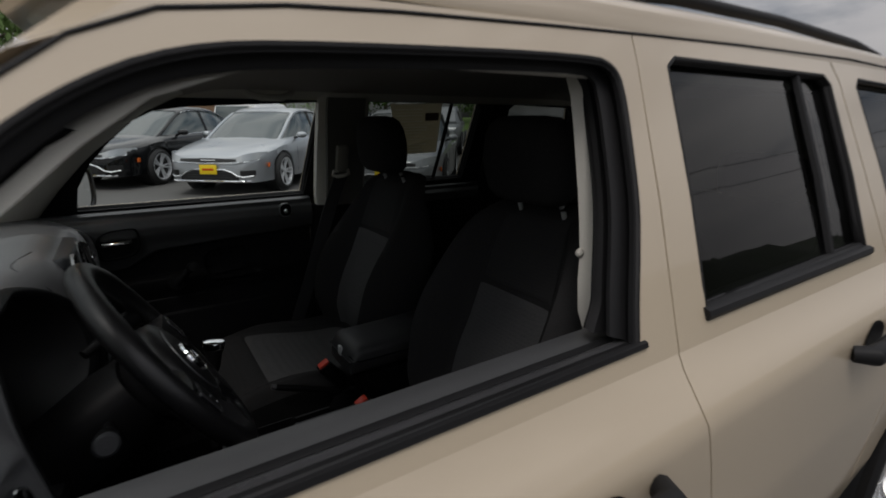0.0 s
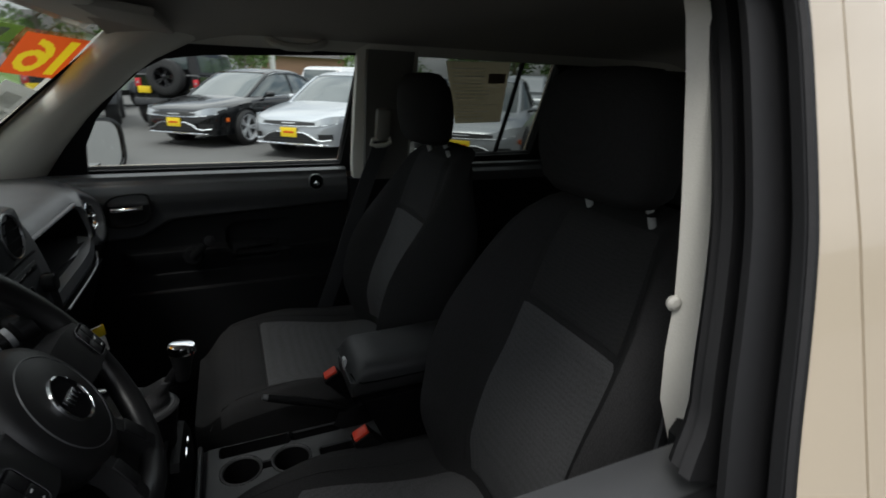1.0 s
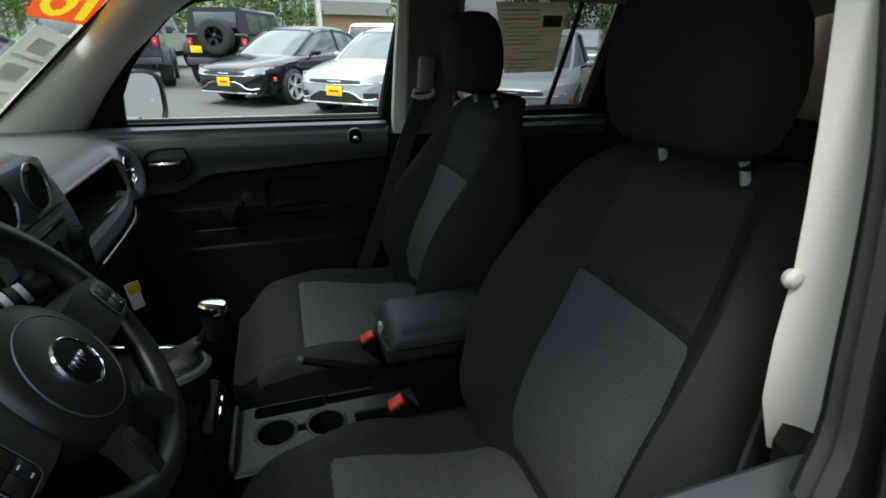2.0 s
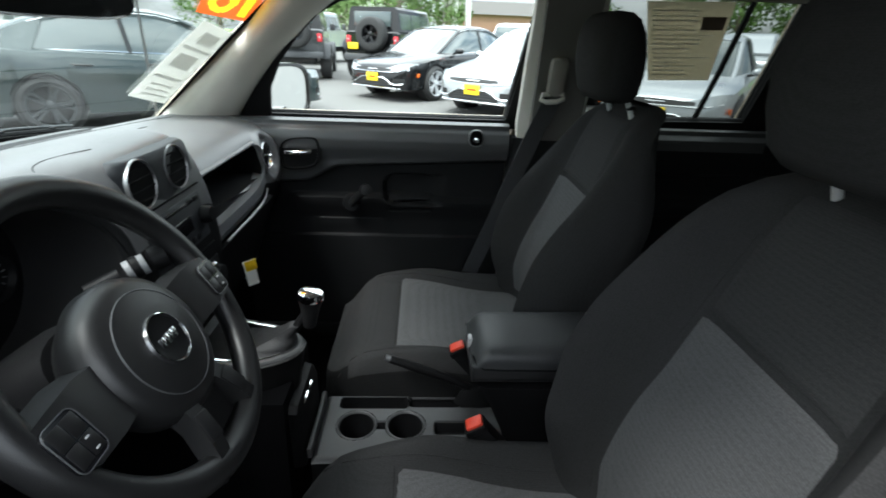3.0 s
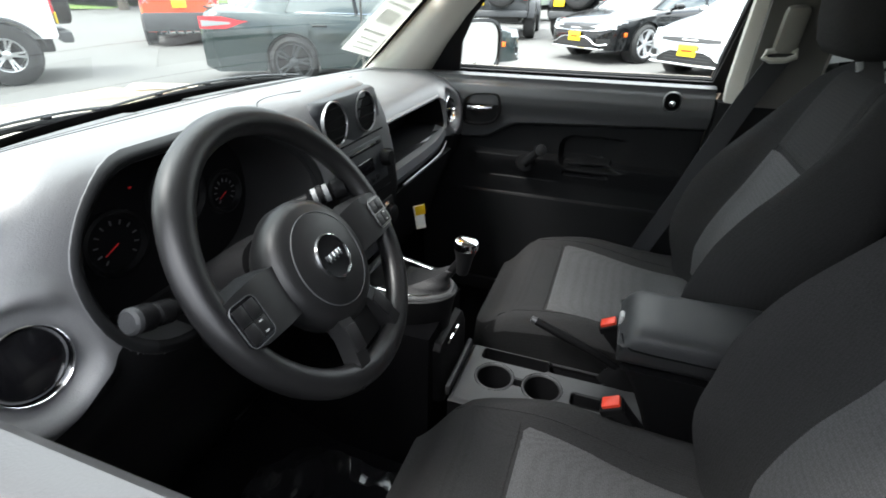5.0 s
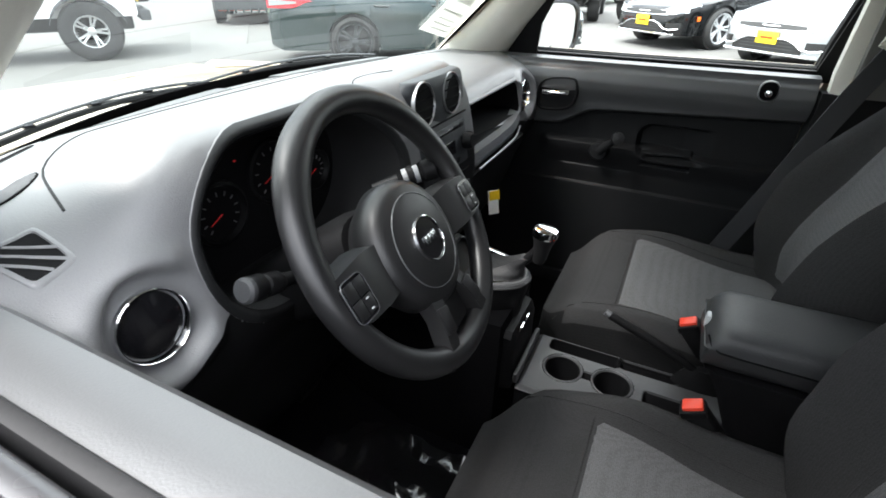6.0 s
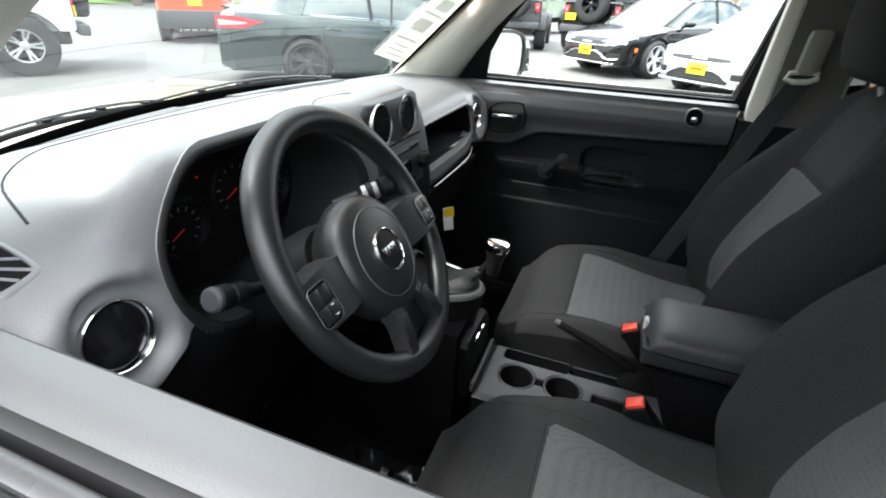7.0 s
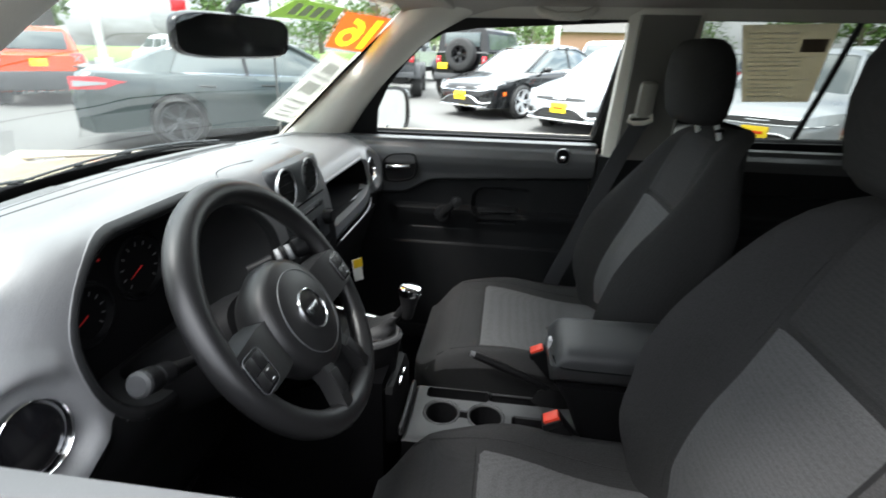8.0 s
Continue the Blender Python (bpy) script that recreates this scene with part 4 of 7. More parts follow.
def face_x(y, z):
    """How far back the face of the dash stands at a height."""
    rows = dash_section(y)[0]
    rows = rows[max(range(len(rows)), key=lambda k: rows[k][1]):]
    return float(np.interp(-z, [-r[1] for r in rows], [r[0] for r in rows]))


def hood_arch(y, z):
    """Undo the arch of the gauge hood, which drops towards its ends."""
    return y, z + HOOD_DROP * abs(2 * (y - CL[0]) / CL[2]) ** 2 * sstep(CL[1], CL[1] + CL[3] / 2, z)


CUT = next(k for k, p in enumerate(dash_section(-0.6)[1]) if p[1] < 0.958 and p[0] > -0.9) / 159


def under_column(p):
    """The near-black of the shaded lower dash rises beside the steering column."""
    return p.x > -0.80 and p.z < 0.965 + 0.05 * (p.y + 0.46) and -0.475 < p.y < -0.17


bm = add_grid(B(), 150, 240, lambda u, v: dash_point(u * CUT, v))
gone = [f for f in bm.faces if f.calc_center_median().x > -0.80 and f.calc_center_median().z > 0.92 and (sd_round(*hood_arch(*f.calc_center_median().yz), *CL) < 0.008 or sd_round(*f.calc_center_median().yz, *TRAY) < 0.002)]
gone += [f for f in bm.faces if f not in gone and under_column(f.calc_center_median())]
bmesh.ops.delete(bm, geom=gone, context="FACES")
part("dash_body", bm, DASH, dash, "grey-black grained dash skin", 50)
# lower dash: the shade under the face is put into a near-black colour
LOW = 0.50
bm = add_grid(B(), 90, 240, lambda u, v: dash_point(LOW + (1 - LOW) * u, v))
edge = [dash_section(-0.725 + 1.45 * k / 240)[1][int(CUT * 159)][1] for k in range(241)]
gone = []
for f in bm.faces:
    p = f.calc_center_median()
    skin = p.z > edge[int((p.y + 0.725) / 1.45 * 240)] + 0.002
    if sd_round(*p.yz, *CL) < 0.010 or skin and not under_column(p):
        gone.append(f)
bmesh.ops.delete(bm, geom=gone, context="FACES")
part("knee_bolster", bm, DARK, dash, "lower dash moulding, near-black for the shade below the dash face", 50)


def top_z(x, y):
    rows = dash_section(y)[0]
    rows = rows[:1 + max(range(len(rows)), key=lambda k: rows[k][0] if rows[k][1] > 1.04 else -9)]
    return float(np.interp(x, [r[0] for r in rows], [r[1] for r in rows]))


# the moulded line across the top of the dash
line = [(-0.811, -0.592), (-0.859, -0.577), (-0.900, -0.560), (-0.925, -0.53), (-0.945, -0.49), (-0.975, -0.42), (-0.995, -0.34), (-1.003, -0.24), (-1.003, -0.08), (-0.985, 0.15), (-0.95, 0.43)]
line = resample(ease(line), 60, closed=False)
part("dash_seam", add_tube(B(), [(x, y, top_z(x, y) - 0.0004) for x, y in line], 0.0017, 6), DARK, dash, "moulded line along the dash top")


seam_mid = [(face_x(y, z) + 0.0004, y, z) for y, z in ((-0.156, 1.04), (-0.161, 1.07), (-0.173, 1.105), (-0.186, 1.135), (-0.194, 1.16))]
seam_mid += [(x, y, top_z(x, y)) for x, y in ((-0.752, -0.196), (-0.762, -0.185), (-0.764, -0.165), (-0.757, -0.13), (-0.748, -0.09))]
part("dash_seam", add_tube(B(), resample(ease(seam_mid), 40, closed=False), 0.0009, 6), DARK, dash, "fine joint round the raised middle of the dash")
for off, y0, y1 in ((0.075, -0.60, 0.62), (0.165, -0.50, 0.60)):
    part("dash_seam", add_tube(B(), [(base_x(y) + off, y, top_z(base_x(y) + off, y) - 0.0004) for y in np.linspace(y0, y1, 40)], 0.0014, 6), DARK, dash, "groove along the foot of the windscreen")


def opening(name, shape, depth, lip, shrink, material, label, arch_drop=0.0):
    """A clean-edged recess in the dash: a rolled lip that follows the skin, and a dark well behind it."""
    cy, cz, w, h, r = shape

    def loop(grow):
        pts = rounded(w + 2 * grow, h + 2 * grow, max(0.004, r + grow), 10, cy, cz)
        return [(y, z - arch_drop * abs(2 * (y - cy) / w) ** 2 * sstep(cz, cz + h / 2, z)) for y, z in pts]
    lipm = [[(face_x(y, z) + (up if up < 0 else up * (0.2 + 0.8 * sstep(0.99, 1.04, z))), y, z) for y, z in loop(g)] for g, up in ((lip * 1.5, -0.016), (lip * 1.2, -0.004), (lip * 0.95, 0.0012), (lip * 0.65, 0.0030), (lip * 0.35, 0.0026), (0.001, -0.0012), (-0.003, -0.007))]
    o = part(name, add_loft(B(), lipm, caps=False), DASH, dash, label, 60)
    # its lower run takes the same painted shade as the lower dash
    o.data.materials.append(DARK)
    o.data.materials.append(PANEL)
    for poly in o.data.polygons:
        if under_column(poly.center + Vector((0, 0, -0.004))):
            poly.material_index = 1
        # the hood lip's inward turn has its shade painted as darker plastic
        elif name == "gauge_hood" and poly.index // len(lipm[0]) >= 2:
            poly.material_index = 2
    well = [[(face_x(y, z) - 0.005, y, z) for y, z in loop(-0.0035)], [(face_x(y, z) - 0.03, y, z) for y, z in loop(-0.006)], [(-0.74 - depth, y, z) for y, z in loop(-shrink)]]
    bm = add_loft(B(), well, caps=False)
    bm.faces.new([bm.verts.new(p) for p in well[-1]])
    part("well", bm, material, o)
    return o


opening("gauge_hood", CL, 0.10, 0.013, 0.004, mat("gauge_well_plastic", (0.010, 0.010, 0.0105), 0.5, bump=0.15, bump_scale=650), "rolled hood over the gauges", HOOD_DROP)
# the shelf's inner shade is painted as a matt black well
opening("shelf_opening", TRAY, 0.10, 0.009, 0.004, FACE_BLACK, "open shelf in the dash")

# gauges
cluster = part("instrument_panel", add_prism(B(), rounded(0.355, 0.222, 0.1, 6), pose(-0.838, -0.342, 1.062, 90, 0, 90), 0.006), FACE_BLACK, dash, "black instrument panel")
for cy, cz, r in ((-0.412, 1.05, 0.037), (-0.305, 1.075, 0.043), (-0.217, 1.05, 0.028)):
    d = part("gauge_ring", add_lathe(B(), [(r, 0), (r + 0.004, 0.008), (r + 0.008, 0.006), (r + 0.009, 0)], pose(-0.832, cy, cz, 0, 90, 0), 28, caps=False), DARK, cluster)
    for k in range(11):
        a = radians(225 - 27 * k)
        part("tick", add_box(B(), (-0.829, cy + (r - 0.009) * math.cos(a), cz + (r - 0.009) * math.sin(a)), (0.001, 0.0016, 0.006), 0, pose(0, 0, 0, math.degrees(a) + 90, 0, 0)), DIAL, d)
    a = radians(205)
    part("needle", add_tube(B(), [(-0.826, cy, cz), (-0.826, cy + r * 0.62 * math.cos(a), cz + r * 0.62 * math.sin(a))], [0.001, 0.0005], 6), NEEDLE, d, "lit red needle")


part("warning_light", add_box(B(), (-0.829, -0.372, 1.112), (0.002, 0.004, 0.003), 0.0008), NEEDLE, cluster, "lit red warning light")


def round_vent(cy, cz, x, r, ry, rz=0, inner=GLOSS_BLACK, nm="side_vent", flat=False, rim=CHROME):
    m = pose(x, cy, cz, 0, ry, rz)
    v = part(nm, add_lathe(B(), [(r - 0.001, -0.012), (r - 0.0005, 0.001), (r + 0.0008, 0.0025), (r + 0.0018, 0.0016), (r + 0.0024, -0.004)], m, 36, caps=False), rim, dash, "chrome-ringed round air vent")
    disc = [(r, -0.008), (r, -0.001), (0.001, -0.0008)] if flat else [(r, -0.02), (r * 0.98, -0.012), (r * 0.9, -0.004), (r * 0.5, 0.0), (0.001, 0.001)]
    part("vent_disc", add_lathe(B(), disc, m, 32), inner, v)
    return v, m


round_vent(-0.596, 1.03, -0.722, 0.037, 82, 0)
round_vent(0.60, 1.03, -0.722, 0.036, 82, 0)

# centre stack
bm = B()
rows = []
for z, x, w in ((1.180, -0.735, 0.19), (1.180, -0.703, 0.192), (1.179, -0.6985, 0.200), (1.175, -0.6965, 0.212), (1.16, -0.696, 0.226), (1.06, -0.688, 0.24), (0.97, -0.678, 0.235), (0.90, -0.672, 0.225), (0.86, -0.676, 0.21), (0.85, -0.70, 0.2)):
    rows.append([(x - 0.06, -0.02 - w / 2, z), (x - 0.012, -0.02 - w / 2, z), (x, -0.02 - w / 2 + 0.014, z), (x + 0.004, -0.02, z), (x, -0.02 + w / 2 - 0.014, z), (x - 0.012, -0.02 + w / 2, z), (x - 0.06, -0.02 + w / 2, z)])
stack = part("centre_panel", add_loft(B(), rows), mat("stack_plastic", (0.022, 0.024, 0.027), 0.45, vary=0.08, bump=0.2, bump_scale=700, spec=0.35), dash, "satin dark grey centre stack")
for cy in (-0.085, 0.022):
    v, m = round_vent(cy, 1.142, -0.6905, 0.035, 84, 0, FACE_BLACK, nm="centre_vent", flat=True, rim=SATIN)
    for k in range(4):
        h = -0.024 + 0.016 * k
        w = math.sqrt(max(0.0, 0.033**2 - h * h))
        part("slat", add_box(B(), (-0.690 - 0.1 * h, cy, 1.142 + h), (0.003, 2 * w, 0.002), 0.0008, pose(0, 0, 0, 0, 20, 0)), FACE_BLACK, v)


def stack_x(z):
    return float(np.interp(z, [0.86, 0.90, 0.97, 1.06, 1.15], [-0.672, -0.668, -0.674, -0.684, -0.694]))


def stack_box(name, y, z, w, h, d, material, parent=stack, r=0.003, label=""):
    return part(name, add_box(B(), (stack_x(z), y, z), (d, w, h), r, pose(0, 0, 0, 0, -8, 0)), material, parent, label)


radio = stack_box("radio", -0.025, 1.045, 0.19, 0.085, 0.008, stack.data.materials[0], label="satin dark grey radio face")
stack_box("disc_slot", -0.025, 1.077, 0.12, 0.005, 0.012, GLOSS_BLACK, radio, 0.001)
stack_box("display", -0.025, 1.043, 0.085, 0.028, 0.011, GLOSS_BLACK, radio)
for k in range(6):
    stack_box("radio_button", -0.075 + 0.02 * k, 1.014, 0.016, 0.012, 0.012, DARK, radio)
for y in (-0.108, 0.062):
    part("radio_knob", add_lathe(B(), [(0.017, 0), (0.016, 0.018), (0.013, 0.022), (0.001, 0.022)], pose(stack_x(1.043), y, 1.042, 0, 84, 0), 20), DARK, radio, "black radio knob")
stack_box("panel_gap", -0.025, 1.099, 0.2, 0.002, 0.0095, FACE_BLACK, stack, 0.0005)
stack_box("panel_gap", -0.025, 0.985, 0.2, 0.002, 0.0095, FACE_BLACK, stack, 0.0005)
for y in (-0.10, -0.075, 0.025, 0.05):
    stack_box("radio_button", y, 1.077, 0.018, 0.008, 0.0105, DARK, radio, 0.001)
climate = stack_box("climate_panel", -0.02, 0.925, 0.2, 0.065, 0.008, DARK, label="black heater panel")
for y in (-0.085, -0.02, 0.045):
    part("climate_knob", add_lathe(B(), [(0.024, 0), (0.023, 0.016), (0.018, 0.02), (0.001, 0.02)], pose(stack_x(0.925), y, 0.925, 0, 94, 0), 24), DARK, climate)
    part("climate_ring", add_lathe(B(), [(0.024, 0), (0.026, 0.006), (0.028, 0)], pose(stack_x(0.925), y, 0.925, 0, 94, 0), 24, caps=False), CHROME, climate)
# lower grey rail under the open shelf
bm = B()
add_loft(bm, [[(-0.70 - 0.035 * sstep(0.4, 0.62, y) + dx, y, 0.965 + 0.012 * sstep(0.3, 0.6, y) + dz) for dx, dz in ((-0.02, 0.022), (0.006, 0.018), (0.012, 0.0), (0.004, -0.018), (-0.02, -0.02))] for y in np.linspace(0.11, 0.60, 14)])
rail = part("shelf_rail", bm, SILVER_TRIM, dash, "satin grey rail under the open shelf")
bm = B()
add_tube(bm, [(-0.686 - 0.035 * sstep(0.4, 0.62, y), y, 0.944 + 0.012 * sstep(0.3, 0.6, y)) for y in np.linspace(0.17, 0.52, 12)], 0.0026, 8)
part("rail_bead", bm, SATIN, rail)
bm = B()
add_grid(bm, 8, 10, lambda u, v: (-0.715 - 0.07 * u, 0.14 + 0.42 * v, 0.925 - 0.20 * u))
part("glove_box_lid", thicken(bm, 0.012), DARK, dash, "black glove-box lid")
# side demister grille near the driver's window
DM = [(-0.028, -0.0235), (-0.024, 0.020), (0.0235, 0.020), (0.025, -0.0125)]
loopd = resample(smooth_loop(per_segment(DM, 4), 2), 48)


def on_top(x, y, lift):
    """A point on the dash top, by its place in plan."""
    return (x, y, top_z(x, y) + 0.0015 + lift)


def top_bar(x0, y0, x1, y1, w, lift):
    """A thin bar that lies on the dash top from one point to another."""
    ln = math.hypot(x1 - x0, y1 - y0)
    nx, ny = -(y1 - y0) / ln * w / 2, (x1 - x0) / ln * w / 2
    return add_loft(B(), [[on_top(x0 + (x1 - x0) * t + nx * k, y0 + (y1 - y0) * t + ny * k, h) for k, h in ((-1, lift - 0.001), (-0.7, lift), (0.7, lift), (1, lift - 0.001))] for t in np.linspace(0, 1, 8)])


dm = part("demister_frame", add_loft(B(), [[on_top(-0.793 + x * k, -0.641 + y * k, h) for x, y in loopd] for k, h in ((1.27, -0.004), (1.24, 0.0002), (1.15, 0.0014), (1.04, 0.0014), (1.0, -0.0005))], caps=False), DASH, dash, "flush side demister grille")
part("vent_well", add_loft(B(), [[on_top(-0.793 + x * k, -0.641 + y * k, 0.0) for x, y in loopd] for k in (1.03, 0.7, 0.35, 0.02)], caps=False), FACE_BLACK, dm)
for off in (-0.011, 0.0, 0.011):
    hl = 0.0325 * (1 - abs(off) / 0.034)
    cx, cy = -0.793 - 0.64 * off, -0.641 + 0.77 * off
    part("slat", top_bar(cx - 0.77 * hl, cy - 0.64 * hl, cx + 0.77 * hl, cy + 0.64 * hl, 0.0028, 0.0012), DASH, dm)
ring = [(0.0145 * math.cos(t), 0.030 * math.sin(t)) for t in np.linspace(0, 2 * math.pi, 28, endpoint=False)]
sp = part("speaker_grille", add_loft(B(), [[on_top(-0.900 + x * k, -0.594 + y * k, h) for x, y in ring] for k, h in ((1.05, -0.004), (1.0, 0.0), (0.6, 0.0), (0.02, 0.0))], caps=False), FACE_BLACK, dash, "slotted tweeter grille")
for k in range(8):
    h = -0.0112 + 0.0032 * k
    w = 0.028 * math.sqrt(1 - (h / 0.0138) ** 2)
    part("slot_bar", top_bar(-0.900 + h, -0.594 - w, -0.900 + h, -0.594 + w, 0.0017, 0.001), DASH, sp)
part("corner_slot", top_bar(-0.998, -0.565, -1.003, -0.515, 0.010, 0.0004), FACE_BLACK, dash, "dark demister slot in the dash corner")
for y0, y1 in ((-0.42, -0.10), (0.05, 0.40)):
    bm = B()
    add_loft(bm, [[(base_x(y) + 0.10, y, 1.118), (base_x(y) + 0.105, y, 1.1255), (base_x(y) + 0.145, y, 1.1295), (base_x(y) + 0.15, y, 1.122)] for y in np.linspace(y0, y1, 10)])
    part("defroster_slot", bm, UPPER_PAD, dash, "slim grey demister strip")
# column shroud and stalks
bm = B()
CT = radians(32)
axis = Vector((math.cos(CT), 0.06, math.sin(CT))).normalized()
hub = Vector((-0.577, -0.349, 1.061))
wm = Matrix.Translation(hub) @ axis.to_track_quat("Z", "Y").to_matrix().to_4x4()
col = []
for d, w, h in ((-0.30, 0.05, 0.05), (-0.2, 0.062, 0.055), (-0.10, 0.065, 0.06), (-0.055, 0.058, 0.055)):
    col.append([hub + axis * d + Vector((0, w * np.sign(math.cos(a)) * abs(math.cos(a)) ** 0.7, 0)) + axis.cross(Vector((0, 1, 0))) * (h * np.sign(math.sin(a)) * abs(math.sin(a)) ** 0.7 - 0.012) for a in np.linspace(0, 2 * math.pi, 24, endpoint=False)])
shroud = part("column_shroud", add_loft(bm, col), DARK, dash, "black steering column shroud")
def stalk(a, b, grip, label):
    a, b = Vector(a), Vector(b)
    bm = B()
    add_tube(bm, [a, a.lerp(b, 0.35), a.lerp(b, 0.62)], [0.006, 0.007, 0.009], 10)
    add_tube(bm, [a.lerp(b, 0.60), a.lerp(b, 0.64), a.lerp(b, 0.66), a.lerp(b, 0.78), a.lerp(b, 0.8)], [0.009, 0.012, 0.0125, 0.0125, 0.010], 14)
    tip = B()
    add_tube(tip, [a.lerp(b, 0.945), a.lerp(b, 0.98), b], [0.0143, 0.014, 0.011], 16)
    add_tube(bm, [a.lerp(b, 0.80), a.lerp(b, 0.83), a.lerp(b, 0.95)], [0.011, 0.0145, 0.014], 16)
    st = part("control_stalk", bm, DARK, shroud, label)
    part("stalk_tip", tip, VINYL, st)
    for k in range(5):
        p = a.lerp(b, 0.67 + 0.022 * k)
        part("grip_rib", add_tube(B(), [p, a.lerp(b, 0.678 + 0.022 * k)], 0.0132, 14), grip, st)
    return st


stalk(hub + axis * -0.10 + Vector((0, -0.05, 0)), (-0.655, -0.541, 1.058), DARK, "black column stalk with ribbed end")
# the wiper stalk: a ribbed grey collar by the column and a short black end
bm = B()
WA, WB = Vector((-0.660, -0.228, 1.064)), Vector((-0.600, -0.180, 1.086))
add_tube(bm, [WA.lerp(WB, -0.5), WA], [0.008, 0.010], 10)
add_tube(bm, [WA.lerp(WB, 0.45), WA.lerp(WB, 0.5), WA.lerp(WB, 0.72), WA.lerp(WB, 0.75)], [0.012, 0.0165, 0.0165, 0.012], 14)
add_tube(bm, [WA.lerp(WB, 0.82), WA.lerp(WB, 0.86), WA.lerp(WB, 1.0), WA.lerp(WB, 1.05)], [0.009, 0.013, 0.013, 0.007], 14)
ws = part("control_stalk", bm, DARK, shroud, "wiper stalk with a ribbed grey collar")
for k in range(3):
    part("grip_rib", add_tube(B(), [WA.lerp(WB, 0.10 + 0.11 * k), WA.lerp(WB, 0.19 + 0.11 * k)], 0.0155 if k % 2 else 0.0138, 14), DARK if k % 2 else STALK_GREY, ws)
part("ignition_lock", add_lathe(B(), [(0.018, 0), (0.017, 0.02), (0.001, 0.021)], pose(-0.64, -0.265, 1.0, 0, 80, 0), 18), DARK, shroud)
tag = part("key_tag", add_box(B(), (-0.648, 0.172, 0.868), (0.002, 0.024, 0.066), 0.0008, pose(0, 0, 0, 8, 8, -55)), PAPER, dash, "white and yellow paper tag")
part("tag_band", add_box(B(), (-0.6465, 0.1705, 0.887), (0.0034, 0.0245, 0.026), 0.0008, pose(0, 0, 0, 8, 8, -55)), YELLOW_DECAL, tag)
part("lower_panel", add_grid(B(), 10, 20, lambda u, v: (-0.775 - 0.12 * u, -0.72 + 0.60 * v, 0.86 - 0.30 * u)), DARK, dash)
part("tunnel_side", add_loft(B(), [[(x, 0.085, 0.34), (x, 0.10, z), (x, -0.10, z), (x, -0.12, 0.34)] for x, z in ((-1.1, 0.62), (-0.80, 0.66), (-0.62, 0.74), (-0.52, 0.74))]), CARPET, dash)
for y, z in ((-0.22, 0.50), (-0.33, 0.52), (-0.44, 0.52)):
    bm = B()
    add_box(bm, (-0.93, y, z), (0.02, 0.06, 0.07), 0.008, pose(0, 0, 0, 0, 30, 0))
    add_tube(bm, [(-0.94, y, z), (-1.0, y, z + 0.12), (-1.08, y, z + 0.16)], 0.008, 8)
    part("pedal", bm, BLACK_TRIM, dash, "black rubber foot pedal")

# ---- steering wheel ----
SWITCH = mat("satin_black_switch", (0.007, 0.007, 0.0075), 0.42, vary=0.1)
wheel = thing("steering_wheel", "black steering wheel with a round airbag boss and switch pads", "steering wheel", at=(0, CY, 0))
bm = B()
R, TR = 0.169, 0.0175
rings = []
for k in range(72):
    a = 2 * math.pi * k / 72
    grip = 1 + 0.10 * math.exp(-(((math.degrees(a) - 45 + 180) % 360 - 180) / 16) ** 2) + 0.10 * math.exp(-(((math.degrees(a) - 135 + 180) % 360 - 180) / 16) ** 2)
    rings.append([wm @ Vector(((R + TR * grip * math.cos(b)) * math.cos(a), (R + TR * grip * math.cos(b)) * math.sin(a), TR * 0.92 * grip * math.sin(b))) for b in np.linspace(0, 2 * math.pi, 14, endpoint=False)])
rings.append(rings[0])
part("rim", add_loft(bm, rings, caps=False), WHEEL_SKIN, wheel, "smooth black rim")
# wheel frame: local x runs down or up, y to the side
YA = (Vector((0, 1, 0)) - axis * axis.y).normalized()
UA = axis.cross(YA)
UA = UA if UA.z > 0 else -UA
fm = Matrix.Translation(hub) @ Matrix((YA, UA, axis)).transposed().to_4x4()
fb = fm @ Matrix.Translation((0, -0.024, -0.016))
boss = part("airbag_boss", add_lathe(B(), [(0.045, -0.05), (0.07, -0.03), (0.085, -0.005), (0.085, 0.014), (0.081, 0.025), (0.071, 0.031), (0.062, 0.0325), (0.058, 0.0345), (0.03, 0.037), (0.001, 0.038)], fb, 48), BOSS_SKIN, wheel, "round grained airbag cover")
part("boss_ring", add_lathe(B(), [(0.0605, 0.032), (0.0612, 0.0342), (0.0618, 0.034), (0.0622, 0.0315)], fb, 48, caps=False), SILVER_TRIM, boss)
emb = part("emblem", add_lathe(B(), [(0.0295, 0.0355), (0.0295, 0.0395), (0.0275, 0.0405), (0.0265, 0.039), (0.001, 0.0388)], fb, 32), GLOSS_BLACK, boss, "round chrome-edged emblem")
part("emblem_ring", add_lathe(B(), [(0.0275, 0.0385), (0.0283, 0.0410), (0.0294, 0.0405), (0.030, 0.037)], fb, 32, caps=False), CHROME, emb)
for dx, w in ((-0.011, 0.005), (-0.003, 0.006), (0.0055, 0.006), (0.0125, 0.004)):
    part("emblem_bar", add_box(B(), (0, 0, 0), (w, 0.011, 0.002), 0.0006, fb @ pose(dx, 0, 0.0402)), CHROME, emb)


def spoke(pts, th=0.018, material=DARK, label=""):
    bm = B()
    rows = []
    for x, y, w, d, h in pts:
        rows.append([fm @ Vector((x - w * d[1], y + w * d[0], h - th / 2)), fm @ Vector((x + w * d[1], y - w * d[0], h - th / 2)), fm @ Vector((x + w * 0.85 * d[1], y - w * 0.85 * d[0], h + th / 2)), fm @ Vector((x - w * 0.85 * d[1], y + w * 0.85 * d[0], h + th / 2))])
    return part("spoke", add_loft(bm, rows), material, wheel, label)


